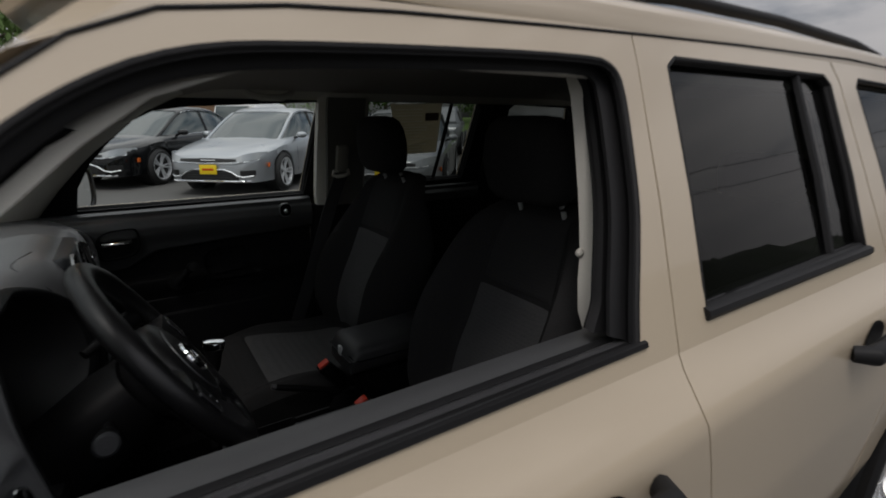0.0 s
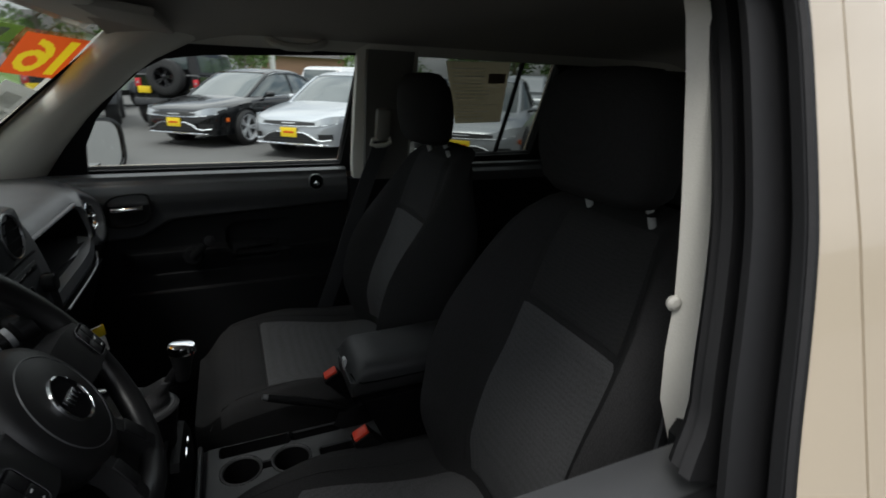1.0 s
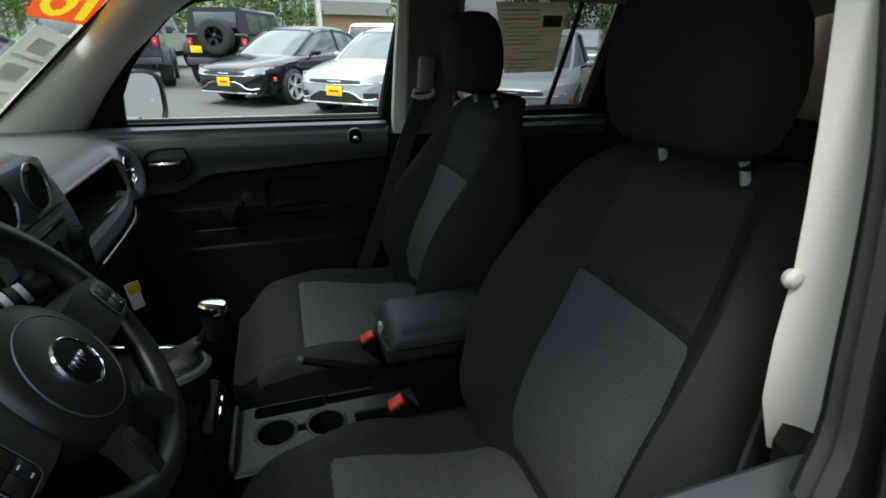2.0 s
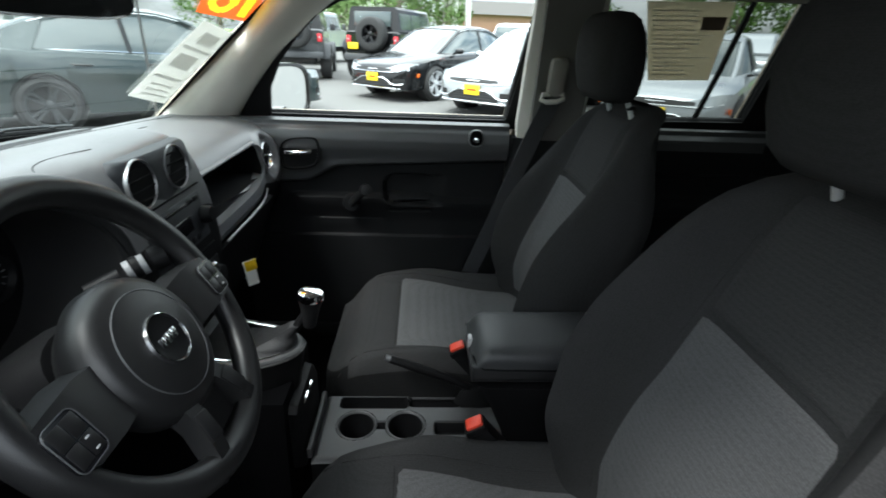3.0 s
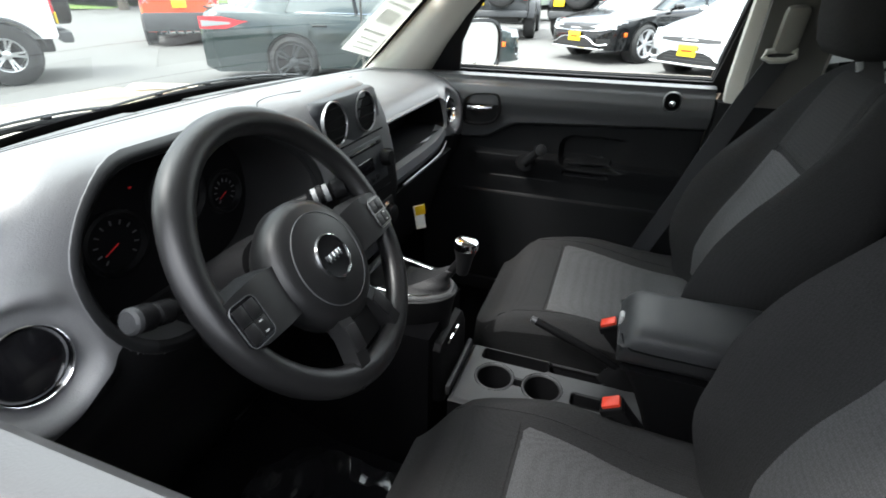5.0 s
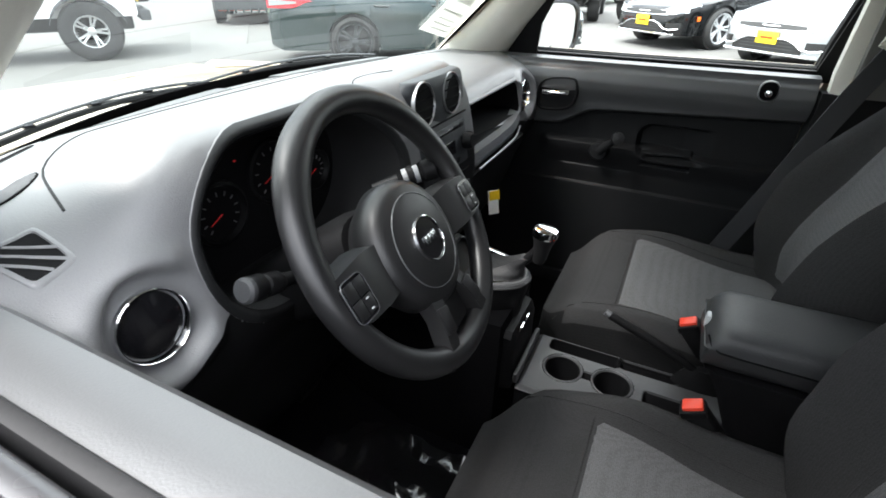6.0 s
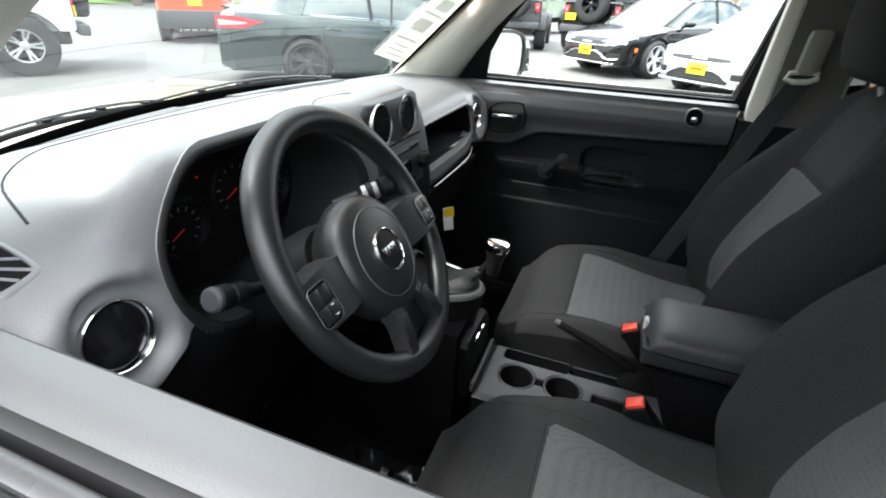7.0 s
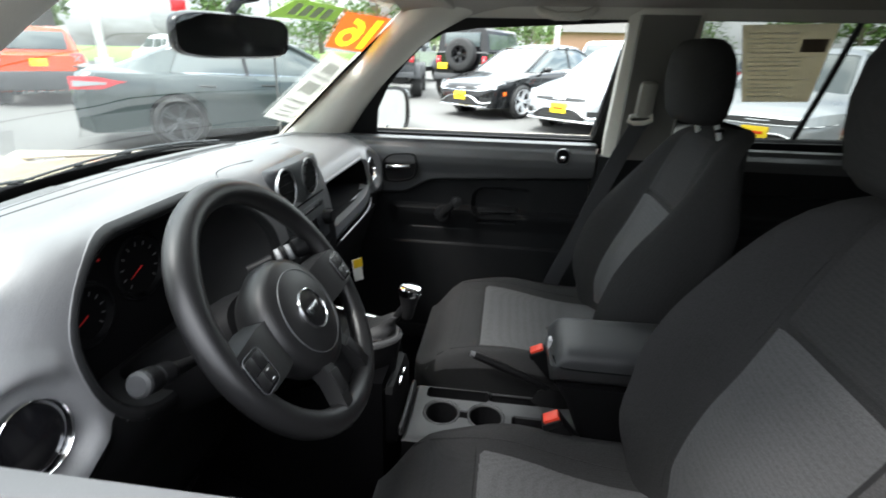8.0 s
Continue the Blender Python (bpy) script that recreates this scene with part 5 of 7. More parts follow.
for sx in (-1, 1):
    sp = spoke([(sx * 0.07, -0.022, 0.036, (1, 0), -0.012), (sx * 0.11, -0.018, 0.038, (1, 0), 0.0), (sx * 0.15, -0.018, 0.035, (1, 0), 0.004), (sx * 0.172, -0.014, 0.025, (1, 0), -0.002)], 0.03, BOSS_SKIN, "spoke with switch pad")
    pad = part("switch_pad", add_prism(B(), rounded(0.037, 0.047, 0.008), fm @ pose(sx * 0.150, -0.020, 0.0155), 0.004, 0.001), GLOSS_BLACK, sp, "gloss black switch pad")
    part("pad_rim", add_tube(B(), [fm @ Vector((sx * 0.150 + px, -0.020 + py, 0.0193)) for px, py in rounded(0.037, 0.047, 0.008)], 0.0005, 6, closed=True), SILVER_TRIM, pad)
    for k in range(2):
        for j in range(2):
            part("switch", add_box(B(), (0, 0, 0), (0.0146, 0.0188, 0.0012), 0.0005, fm @ pose(sx * 0.150 - 0.0080 + 0.0160 * k, -0.0302 + 0.0202 * j, 0.0196)), SWITCH, pad)
    for j in range(2):
        part("switch_mark", add_box(B(), (0, 0, 0), (0.0045, 0.0016, 0.0012), 0.0003, fm @ pose(sx * 0.150 + 0.007, -0.036 + 0.012 * j, 0.0202)), LAMP_GREY, pad, "pale printed switch mark")
    spoke([(sx * 0.03, -0.07, 0.013, (0, 1), -0.006), (sx * 0.038, -0.11, 0.013, (0, 1), 0.004), (sx * 0.05, -0.15, 0.013, (0, 1), 0.004), (sx * 0.06, -0.172, 0.014, (0, 1), -0.002)], 0.022, BOSS_SKIN, "lower spoke")
    part("spoke_plate", add_box(B(), (0, 0, 0), (0.021, 0.034, 0.004), 0.0015, fm @ pose(sx * 0.041, -0.118, 0.0155, -4, 0, sx * 14)), SATIN_BLACK, wheel, "satin black plate on the lower spoke")
spoke([(0, -0.07, 0.026, (0, 1), -0.012), (0, -0.11, 0.03, (0, 1), -0.004), (0, -0.145, 0.03, (0, 1), -0.006)], 0.014, DARK, "dark lower spoke insert")


# ---- seats ----
MID_CLOTH = cloth_mat("mid_grey_seat_cloth", (0.030, 0.030, 0.0305), 420, 0.3)
# seat cloth again, darkened to carry the shade on the cushion sides
FLANK_SHADE = cloth_mat("shaded_flank_cloth", (0.007, 0.007, 0.0072), 420, 0.3)
POST = mat("bright_steel", (0.78, 0.79, 0.8), 0.28, 0.5, vary=0.04)


def seat(name_label, cy, shoulder=0.0):
    s = thing("front_seat", name_label, "car seat", "front seats", at=(0, CY + cy, 0))
    L0, L1 = -0.505, 0.06

    def edge(x):
        t = (x - L0) / (L1 - L0)
        return 0.262 * (1 - 0.30 * (1 - min(1, t / 0.22)) ** 2.2)

    def cush_top(x, y):
        t = (x - L0) / (L1 - L0)
        w = abs(y) / edge(x)
        front = -0.075 * (1 - sstep(0, 0.24, t)) ** 2
        dip = -0.028 * sstep(0.25, 0.8, t)
        bol = (0.036 + 0.020 * shoulder) * math.exp(-((w - 0.83) / 0.15) ** 2) * sstep(0.12, 0.5, t)
        roll = -0.085 * max(0, (w - 0.80) / 0.20) ** 2.2
        return 0.667 + front + dip + bol + roll

    rings = []
    n = 28
    for t in (0, 0.003, 0.01, 0.022, 0.04, 0.062, 0.085, *np.linspace(0.11, 1, 18)):
        x = L0 + (L1 - L0) * t
        e = edge(x)
        top = [(x, e * (2 * i / n - 1), cush_top(x, e * (2 * i / n - 1))) for i in range(n + 1)]
        pinch = math.sqrt(1 - (1 - min(1, t / 0.11)) ** 2)
        zb = 0.55
        low = [(x + 0.02 * (1 - pinch), e * 0.97, zb + 0.03), (x + 0.03 * (1 - pinch), e * 0.9, zb), (x + 0.03 * (1 - pinch), -e * 0.9, zb), (x + 0.02 * (1 - pinch), -e * 0.97, zb + 0.03)]
        top = [(px, py, zb + 0.04 + (pz - zb - 0.04) * (0.55 + 0.45 * pinch)) for px, py, pz in top]
        rings.append(top + low)
    cushion = part("seat_cushion", add_loft(B(), rings), CLOTH, s, "charcoal cloth seat cushion", 60)
    cushion.data.materials.append(FLANK_SHADE)
    # side faces low on the cushion take the shaded copy
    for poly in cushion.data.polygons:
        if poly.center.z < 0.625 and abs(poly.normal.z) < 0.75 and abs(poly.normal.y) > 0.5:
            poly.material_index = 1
    bm = B()

    def ins(u, v):
        x = -0.335 + 0.022 * shoulder + (0.37 - 0.022 * shoulder) * u
        y = (2 * v - 1) * (0.182 - 0.03 * u)
        e = 0.004 if 0.02 < u < 0.99 and 0.03 < v < 0.97 else -0.002
        return (x, y, cush_top(x, y) + e)
    add_grid(bm, 26, 26, ins)
    part("cushion_insert", bm, INSERT, cushion, "lighter grey woven cloth insert", 60)
    # piping seams
    for line in ([(x, 0.195 - 0.02 * (x + 0.335) / 0.4, 0) for x in np.linspace(-0.47, 0.04, 16)], [(x, -0.195 + 0.02 * (x + 0.335) / 0.4, 0) for x in np.linspace(-0.47, 0.04, 16)], [(-0.338 + 0.022 * shoulder, y, 0) for y in np.linspace(-0.18, 0.18, 12)]):
        part("seam", add_tube(B(), [(x, y, cush_top(x, y) + 0.0002) for x, y, _ in line], 0.0014, 6), CLOTH, cushion)

    # backrest: height runs along a leaning line

    def base(z):
        return spline([(0.55, -0.005), (0.66, 0.028), (0.80, 0.052), (1.03, 0.115), (1.20, 0.172), (1.24, 0.19)], z)

    def wid(z):
        return spline([(0.58, 0.21), (0.70, 0.238), (0.88, 0.262), (1.0, 0.257), (1.08, 0.242), (1.16, 0.212), (1.205, 0.178), (1.228, 0.135), (1.236, 0.08)], z)

    def front(z, y):
        w = abs(y) / wid(z)
        worn = spline([(0.85, 0.0), (0.97, 0.022), (1.05, 0.037), (1.14, 0.043), (1.2, 0.03), (1.235, 0.0)], z) * shoulder
        bol = -(worn + spline([(0.58, 0.03), (0.65, 0.055), (0.80, 0.108), (0.90, 0.112), (0.97, 0.098), (1.05, 0.063), (1.14, 0.027), (1.23, 0.0)], z)) * math.exp(-((w - 0.79) / 0.185) ** 2)
        roll = 0.075 * (1 - 0.7 * sstep(0.98, 1.15, z)) * max(0, (w - 0.80) / 0.20) ** 2.0
        top = 0.03 * sstep(1.17, 1.24, z) ** 2
        return base(z) + bol + roll + top - 0.012 * (1 - w * w) * sstep(0.65, 0.75, z) * (1 - sstep(0.8, 0.95, z))

    rings = []
    for z in (0.58, 0.62, 0.66, *np.linspace(0.70, 1.16, 18), 1.185, 1.205, 1.22, 1.23, 1.235):
        w = wid(z)
        top = [(front(z, w * (2 * i / n - 1)), w * (2 * i / n - 1), z) for i in range(n + 1)]
        bx = base(z) + 0.11 - 0.06 * sstep(0.98, 1.2, z)
        low = [(bx - 0.024, w * 0.97, z), (bx - 0.008, w * 0.85, z), (bx + 0.008, 0, z), (bx - 0.008, -w * 0.85, z), (bx - 0.024, -w * 0.97, z)]
        rings.append(top + low)
    back = part("backrest", add_loft(B(), rings), CLOTH, s, "charcoal cloth backrest with side bolsters", 60)
    bm = B()

    def bins(u, v):
        z = 0.66 + 0.368 * u
        hw = spline([(0.66, 0.125), (0.75, 0.135), (0.85, 0.135), (0.95, 0.128), (1.03, 0.122)], z)
        y = (2 * v - 1) * hw
        e = 0.005 if 0.01 < u < 0.985 and 0.03 < v < 0.97 else -0.003
        y += 0.015 * (1 - shoulder)
        return (front(z, y) - e, y, z)
    add_grid(bm, 34, 24, bins)
    part("backrest_insert", bm, INSERT, back, "lighter grey woven cloth insert", 60)
    bm = B()

    def upper(u, v):
        z = 1.031 + 0.176 * u
        y = (2 * v - 1) * spline([(1.03, 0.119), (1.12, 0.113), (1.21, 0.096)], z)
        e = 0.003 if 0.01 < u < 0.985 and 0.03 < v < 0.97 else -0.003
        y += 0.015 * (1 - shoulder)
        return (front(z, y) - e, y, z)
    add_grid(bm, 20, 24, upper)
    part("backrest_panel", bm, MID_CLOTH, back, "mid-grey cloth upper panel", 60)
    for sg in (-1, 1):
        line = [(spline([(0.66, 0.135), (0.85, 0.142), (1.03, 0.128), (1.12, 0.118), (1.215, 0.10)], z), z) for z in np.linspace(0.68, 1.215, 22)]
        part("seam", add_tube(B(), [(front(z, y), sg * y, z) for y, z in line], 0.0013, 6), CLOTH, back)
    # headrest
    rings = []
    for z, w, d in ((1.238, 0.075, 0.02), (1.242, 0.10, 0.038), (1.26, 0.122, 0.05), (1.30, 0.134, 0.056), (1.34, 0.136, 0.057), (1.38, 0.128, 0.052), (1.405, 0.112, 0.042), (1.418, 0.09, 0.028), (1.422, 0.05, 0.012)):
        cx = 0.138 - 0.08 * (z - 1.32)
        rings.append([(cx - d * np.sign(math.cos(a)) * abs(math.cos(a)) ** 0.75, 0.955 * w * np.sign(math.sin(a)) * abs(math.sin(a)) ** 0.7, z) for a in np.linspace(0, 2 * math.pi, 28, endpoint=False)])
    hr = part("headrest", add_loft(B(), rings), CLOTH, s, "charcoal cloth headrest on chrome posts", 60)
    for sg in (-1, 1):
        part("headrest_post", add_tube(B(), [(0.200, sg * 0.068, 1.17), (0.180, sg * 0.068, 1.225), (0.156, sg * 0.068, 1.27)], 0.006, 10), POST, hr)
        part("post_collar", add_lathe(B(), [(0.011, 0), (0.0105, 0.006), (0.007, 0.008)], pose(0.183, sg * 0.068, 1.226, 0, -12, 0), 16), DARK, hr)
    # base, runners and side shield
    part("seat_base", add_box(B(), (-0.19, 0, 0.475), (0.48, 0.46, 0.15), 0.02), DARK, s)
    for sg in (-1, 1):
        part("seat_runner", add_box(B(), (-0.2, sg * 0.18, 0.375), (0.52, 0.04, 0.05), 0.008), DARK, s)
    part("recline_shield", add_loft(B(), [[(x, -0.255 + dy, z) for x, z in smooth_loop([(-0.25, 0.50), (0.06, 0.50), (0.10, 0.60), (0.02, 0.64), (-0.2, 0.57)], 2)] for dy in (0.0, -0.02)]), PANEL, s)
    return s


seat("charcoal cloth driver's seat with grey woven inserts behind the wheel", -0.36, 1.0)
seat("charcoal cloth passenger seat with grey woven inserts beside the winder door", 0.36)

# buckles
for y, x, z, lean in ((-0.122, -0.175, 0.716, 8), (0.108, -0.192, 0.720, -8)):
    b = thing("belt_buckle", "black seat-belt buckle with a red release button", "belt buckle", "front belt buckles", at=(x, y + CY, z))
    m = pose(0, 0, 0, lean, 35, 0)
    part("buckle_body", add_box(B(), (0.028, 0, -0.033), (0.040, 0.036, 0.075), 0.008, pose(0, 0, 0, 0, 0, 0) @ pose(0, 0, 0, 0, -40, 0)), DARK, b)
    part("buckle_rim", add_box(B(), (0.004, 0, -0.005), (0.041, 0.035, 0.016), 0.004, pose(0, 0, 0, 0, -28, 0)), DARK, b)
    part("release_button", add_box(B(), (0.002, 0, 0.002), (0.032, 0.025, 0.014), 0.003, pose(0, 0, 0, 0, -28, 0)), RED, b, "red release button")
    part("buckle_stalk", add_tube(B(), [(0.05, 0, -0.06), (0.09, 0, -0.14), (0.12, 0, -0.22)], 0.012, 8), DARK, b)

# ---- centre console ----
console = thing("centre_console", "dark grey plastic centre console with two cup holders", "console", at=(0, CY, 0))
SHELL = mat("armrest_shell_plastic", (0.020, 0.0203, 0.021), 0.5, vary=0.1, bump=0.2, bump_scale=600, spec=0.25)
CON = mat("console_plastic", (0.032, 0.0332, 0.035), 0.5, vary=0.1, bump=0.25, bump_scale=600)


def cup_cut(x, y, cx, cy, r):
    return math.hypot(x - cx, y - cy) - r


def con_top(u, v):
    x = -0.482 + 0.42 * u
    w = 0.095
    y = -w + 2 * w * v
    z = 0.60
    for cx in CUPS:
        z -= 0.10 * (1 - sstep(-0.003, 0.003, cup_cut(x, y, cx, -0.002, 0.040)))
    # the notch that joins the two cups
    z -= 0.022 * (1 - sstep(-0.003, 0.003, sd_round(x, y, -0.3535, -0.002, 0.04, 0.018, 0.004))) * (1 if z > 0.59 else 0)
    for cx, cy, lx, ly, deep in ((-0.373, 0.066, 0.146, 0.032, 0.05), (-0.205, 0.072, 0.18, 0.034, 0.06), (-0.20, -0.010, 0.078, 0.034, 0.028)):
        z -= deep * (1 - sstep(-0.003, 0.003, sd_round(x, y, cx, cy, lx, ly, 0.007)))
    e = min(x + 0.482, w - abs(y))
    z -= 0.010 * (1 - sstep(0, 0.010, e))
    return (x, y, z)


CUPS = (-0.405, -0.302)
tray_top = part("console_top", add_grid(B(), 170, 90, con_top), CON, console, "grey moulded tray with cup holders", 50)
# shade inside the cups and slots is put into black faces
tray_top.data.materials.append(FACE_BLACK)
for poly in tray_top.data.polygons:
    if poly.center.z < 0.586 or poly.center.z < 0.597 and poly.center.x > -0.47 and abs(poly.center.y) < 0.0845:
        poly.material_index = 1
part("tray_lip", add_box(B(), (-0.486, 0.0, 0.605), (0.010, 0.17, 0.026), 0.004), CON, console, "upstand at the front of the tray")
part("console_body", add_loft(B(), [[(x, -w, 0.345), (x, -w, 0.588), (x, -w + 0.003, 0.588), (x, -w + 0.003, 0.48), (x, w - 0.003, 0.48), (x, w - 0.003, 0.588), (x, w, 0.588), (x, w, 0.345)] for x, w in ((-0.482, 0.093), (0.12, 0.093))]), DARK, console)
for cx in CUPS:
    part("cup_ring", add_lathe(B(), [(0.0365, -0.003), (0.0375, 0.0), (0.0395, 0.0015), (0.0425, 0.0)], pose(cx, -0.002, 0.5995), 32, caps=False), CON, console)
    # black wall: the cup's inner shade as colour
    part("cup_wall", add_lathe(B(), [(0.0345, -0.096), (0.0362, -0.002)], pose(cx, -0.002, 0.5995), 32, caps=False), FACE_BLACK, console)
    part("cup_floor", add_lathe(B(), [(0.036, 0.0), (0.034, 0.003), (0.030, 0.001), (0.001, 0.0)], pose(cx, -0.002, 0.503), 28), DARK, console)
# armrest bin
rows = []
for x in (-0.192, -0.190, -0.185, -0.178, -0.168, -0.155, -0.12, -0.05, 0.02, 0.09, 0.11, 0.122, 0.13):
    f = min(1.0, (x + 0.194) / 0.042)
    k = math.sqrt(max(0.0, 1 - (1 - f) ** 2)) * (1 - 0.6 * sstep(0.09, 0.13, x))
    w, top = 0.070 + 0.013 * k, 0.768 + 0.068 * k + 0.003 * sstep(-0.1, 0.1, x)
    mid, hh = (0.757 + top) / 2, (top - 0.757) / 2
    rows.append([(x, w * np.sign(math.cos(a)) * abs(math.cos(a)) ** 0.42, mid + hh * np.sign(math.sin(a)) * abs(math.sin(a)) ** 0.5) for a in np.linspace(0, 2 * math.pi, 36, endpoint=False)])
rows = [[(x + 0.012, y, z + 0.007) for x, y, z in r] for r in rows]
arm = part("armrest_lid", add_loft(B(), [[(x, y, max(z, 0.808 - 0.004 * (abs(y) < 0.07))) for x, y, z in r] for r in rows]), VINYL, console, "grey-black padded armrest lid", 60)
part("armrest_tray", add_loft(B(), [[(x + 0.003, y * 0.975, min(z, 0.809)) for x, y, z in r] for r in rows]), SHELL, console, "black lower shell of the armrest", 60)
part("armrest_seam", add_tube(B(), [(-0.176, -0.055, 0.818), (-0.170, -0.074, 0.811)] + [(x, -0.0836, 0.8085 - 0.002 * sstep(-0.155, -0.12, x)) for x in np.linspace(-0.158, 0.10, 8)], 0.0017, 6), FACE_BLACK, arm)
part("armrest_latch", add_box(B(), (-0.1765, 0.002, 0.810), (0.008, 0.020, 0.026), 0.003), LAMP_GREY, arm, "pale latch")
part("armrest_bin", add_loft(B(), [[(-0.165 + 0.07 * t, -0.07, z), (-0.15 + 0.07 * t, -0.08, z), (0.12, -0.08, z), (0.12, 0.08, z), (-0.15 + 0.07 * t, 0.08, z), (-0.165 + 0.07 * t, 0.07, z)] for t, z in ((0, 0.762), (0.35, 0.72), (0.7, 0.66), (1.0, 0.60))]), DARK, console, "black bin under the armrest")
part("bin_screw", add_lathe(B(), [(0.008, 0), (0.007, 0.004), (0.001, 0.005)], pose(-0.118, 0.075, 0.625, 0, -80, 0), 12), CHROME, console)
# hand brake
brake = thing("hand_brake", "black hand-brake lever with a bright button beside the armrest", "hand brake", at=(0, CY, 0))
part("lever", add_tube(B(), [(-0.12, 0.070, 0.60), (-0.16, 0.070, 0.640), (-0.215, 0.070, 0.668), (-0.275, 0.070, 0.692), (-0.338, 0.070, 0.716)], [0.007, 0.008, 0.009, 0.010, 0.0085], 12), DARK, brake)
part("button", add_tube(B(), [(-0.338, 0.070, 0.716), (-0.348, 0.070, 0.720)], [0.0075, 0.0065], 12), SILVER_TRIM, brake, "bright push button")
part("boot", add_loft(B(), [[(-0.14 + w * math.cos(a) * 1.6, 0.070 + 0.6 * w * math.sin(a), z) for a in np.linspace(0, 2 * math.pi, 12, endpoint=False)] for w, z in ((0.035, 0.60), (0.028, 0.625), (0.016, 0.645))]), DARK, brake)

# ---- gear lever ----
gear = thing("gear_lever", "manual gear lever with a chrome-topped knob and leather gaiter", "gear lever", at=(0, CY, 0))


def plz(x):
    return float(np.interp(x, [-0.70, -0.60, -0.50], [0.815, 0.799, 0.796]))


SIDE = [(-0.70, 0.080), (-0.62, 0.078), (-0.57, 0.069), (-0.535, 0.053), (-0.512, 0.033), (-0.501, 0.012)]
OUTLINE = resample(ease([(x, -w) for x, w in SIDE] + [(x, w) for x, w in SIDE[::-1]]), 48, closed=False)


def plate_ring(k, dz, back=0.0):
    """The outline of the gaiter plate, drawn in by k towards its middle."""
    return [(-0.60 + (x + 0.60) * k + back, y * k, plz(-0.60 + (x + 0.60) * k) + dz) for x, y in OUTLINE]


part("shift_plinth", add_loft(B(), [plate_ring(0.97, -0.16, -0.02), plate_ring(0.99, -0.05, -0.006), plate_ring(1.0, -0.012), plate_ring(0.97, -0.002), plate_ring(0.90, 0.0)]), DARK, gear, "black plinth rising from the dash")
part("gaiter_surround", add_loft(B(), [plate_ring(0.99, -0.004), plate_ring(0.985, 0.003), plate_ring(0.95, 0.006), plate_ring(0.84, 0.006), plate_ring(0.81, 0.001)], caps=False), SATIN_DARK, gear, "satin grey gaiter surround")
part("shift_bezel", add_tube(B(), plate_ring(0.82, 0.0055), 0.0028, 8), CHROME, gear, "chrome gaiter bezel")
rows = []
for t in np.linspace(0, 1, 14):
    k = 0.80 * (1 - t) ** 1.5 + 0.16
    fold = 1 + 0.05 * math.sin(t * 16)
    cx = -0.585 + 0.075 * t
    rows.append([(cx + (x + 0.60) * k * fold * (1 - 0.3 * t) * 0.92, y * k * fold, plz(cx) - 0.004 + 0.055 * t**1.3) for x, y in OUTLINE])
part("gaiter", add_loft(B(), rows), mat("black_leather", (0.020, 0.020, 0.021), 0.5, vary=0.15, bump=0.5, bump_scale=250, spec=0.3), gear, "black leather gaiter")
km = pose(-0.484, 0.0, 0.866, 0, 6, 0)
part("lever_shaft", add_tube(B(), [(-0.515, 0.0, 0.835), (-0.490, 0.0, 0.872)], 0.009, 10), DARK, gear)
part("knob", add_lathe(B(), [(0.011, -0.022), (0.014, -0.012), (0.0155, 0.004), (0.018, 0.020), (0.0215, 0.031), (0.0225, 0.036)], km, 28), SATIN_BLACK, gear)
part("knob_cap", add_lathe(B(), [(0.0225, 0.036), (0.0245, 0.038), (0.0245, 0.046), (0.022, 0.052), (0.018, 0.0535), (0.001, 0.0545)], km, 28), CHROME, gear, "chrome knob cap")
# the switch shelf under the plinth, edged with bright strips
part("switch_panel", add_loft(B(), [[(x, -w, 0.56), (x, -w, z - 0.012), (x, -w + 0.012, z), (x, w - 0.012, z), (x, w, z - 0.012), (x, w, 0.56)] for x, z, w in ((-0.66, 0.715, 0.082), (-0.53, 0.712, 0.080), (-0.505, 0.706, 0.076), (-0.497, 0.690, 0.070))]), DARK, gear, "gloss black switch shelf")
for y0, y1 in ((-0.052, -0.020), (-0.010, 0.014)):
    part("bright_strip", add_tube(B(), [(-0.496, y0, 0.7015), (-0.4955, (y0 + y1) / 2, 0.7045), (-0.496, y1, 0.7035)], 0.0032, 8), CHROME, gear)
part("side_strip", add_tube(B(), [(-0.62, -0.083, 0.722), (-0.56, -0.083, 0.716), (-0.52, -0.079, 0.709)], 0.003, 8), CHROME, gear)

# ---- rear bench ----
bench = thing("rear_bench", "dark charcoal cloth rear bench with headrests", "car seat", at=(0, CY, 0))
part("bench_cushion", add_loft(B(), [[(x, -0.62, 0.40), (x, -0.63, z - 0.03), (x, -0.58, z), (x, 0, z - 0.01), (x, 0.58, z), (x, 0.63, z - 0.03), (x, 0.62, 0.40)] for x, z in ((0.52, 0.58), (0.54, 0.63), (0.62, 0.66), (0.95, 0.64), (1.03, 0.62))]), CLOTH, bench, "", 60)
for y0, y1 in ((-0.64, 0.12), (0.13, 0.64)):
    part("bench_back", add_loft(B(), [[(0.96 + dx, y0, z), (0.93 + dx, y0 + 0.05, z), (0.92 + dx, (y0 + y1) / 2, z), (0.93 + dx, y1 - 0.05, z), (0.96 + dx, y1, z), (1.08 + dx, y1, z), (1.08 + dx, y0, z)] for z, dx in ((0.60, 0.0), (0.8, 0.05), (1.05, 0.12), (1.12, 0.15), (1.145, 0.19))]), CLOTH, bench, "", 60)
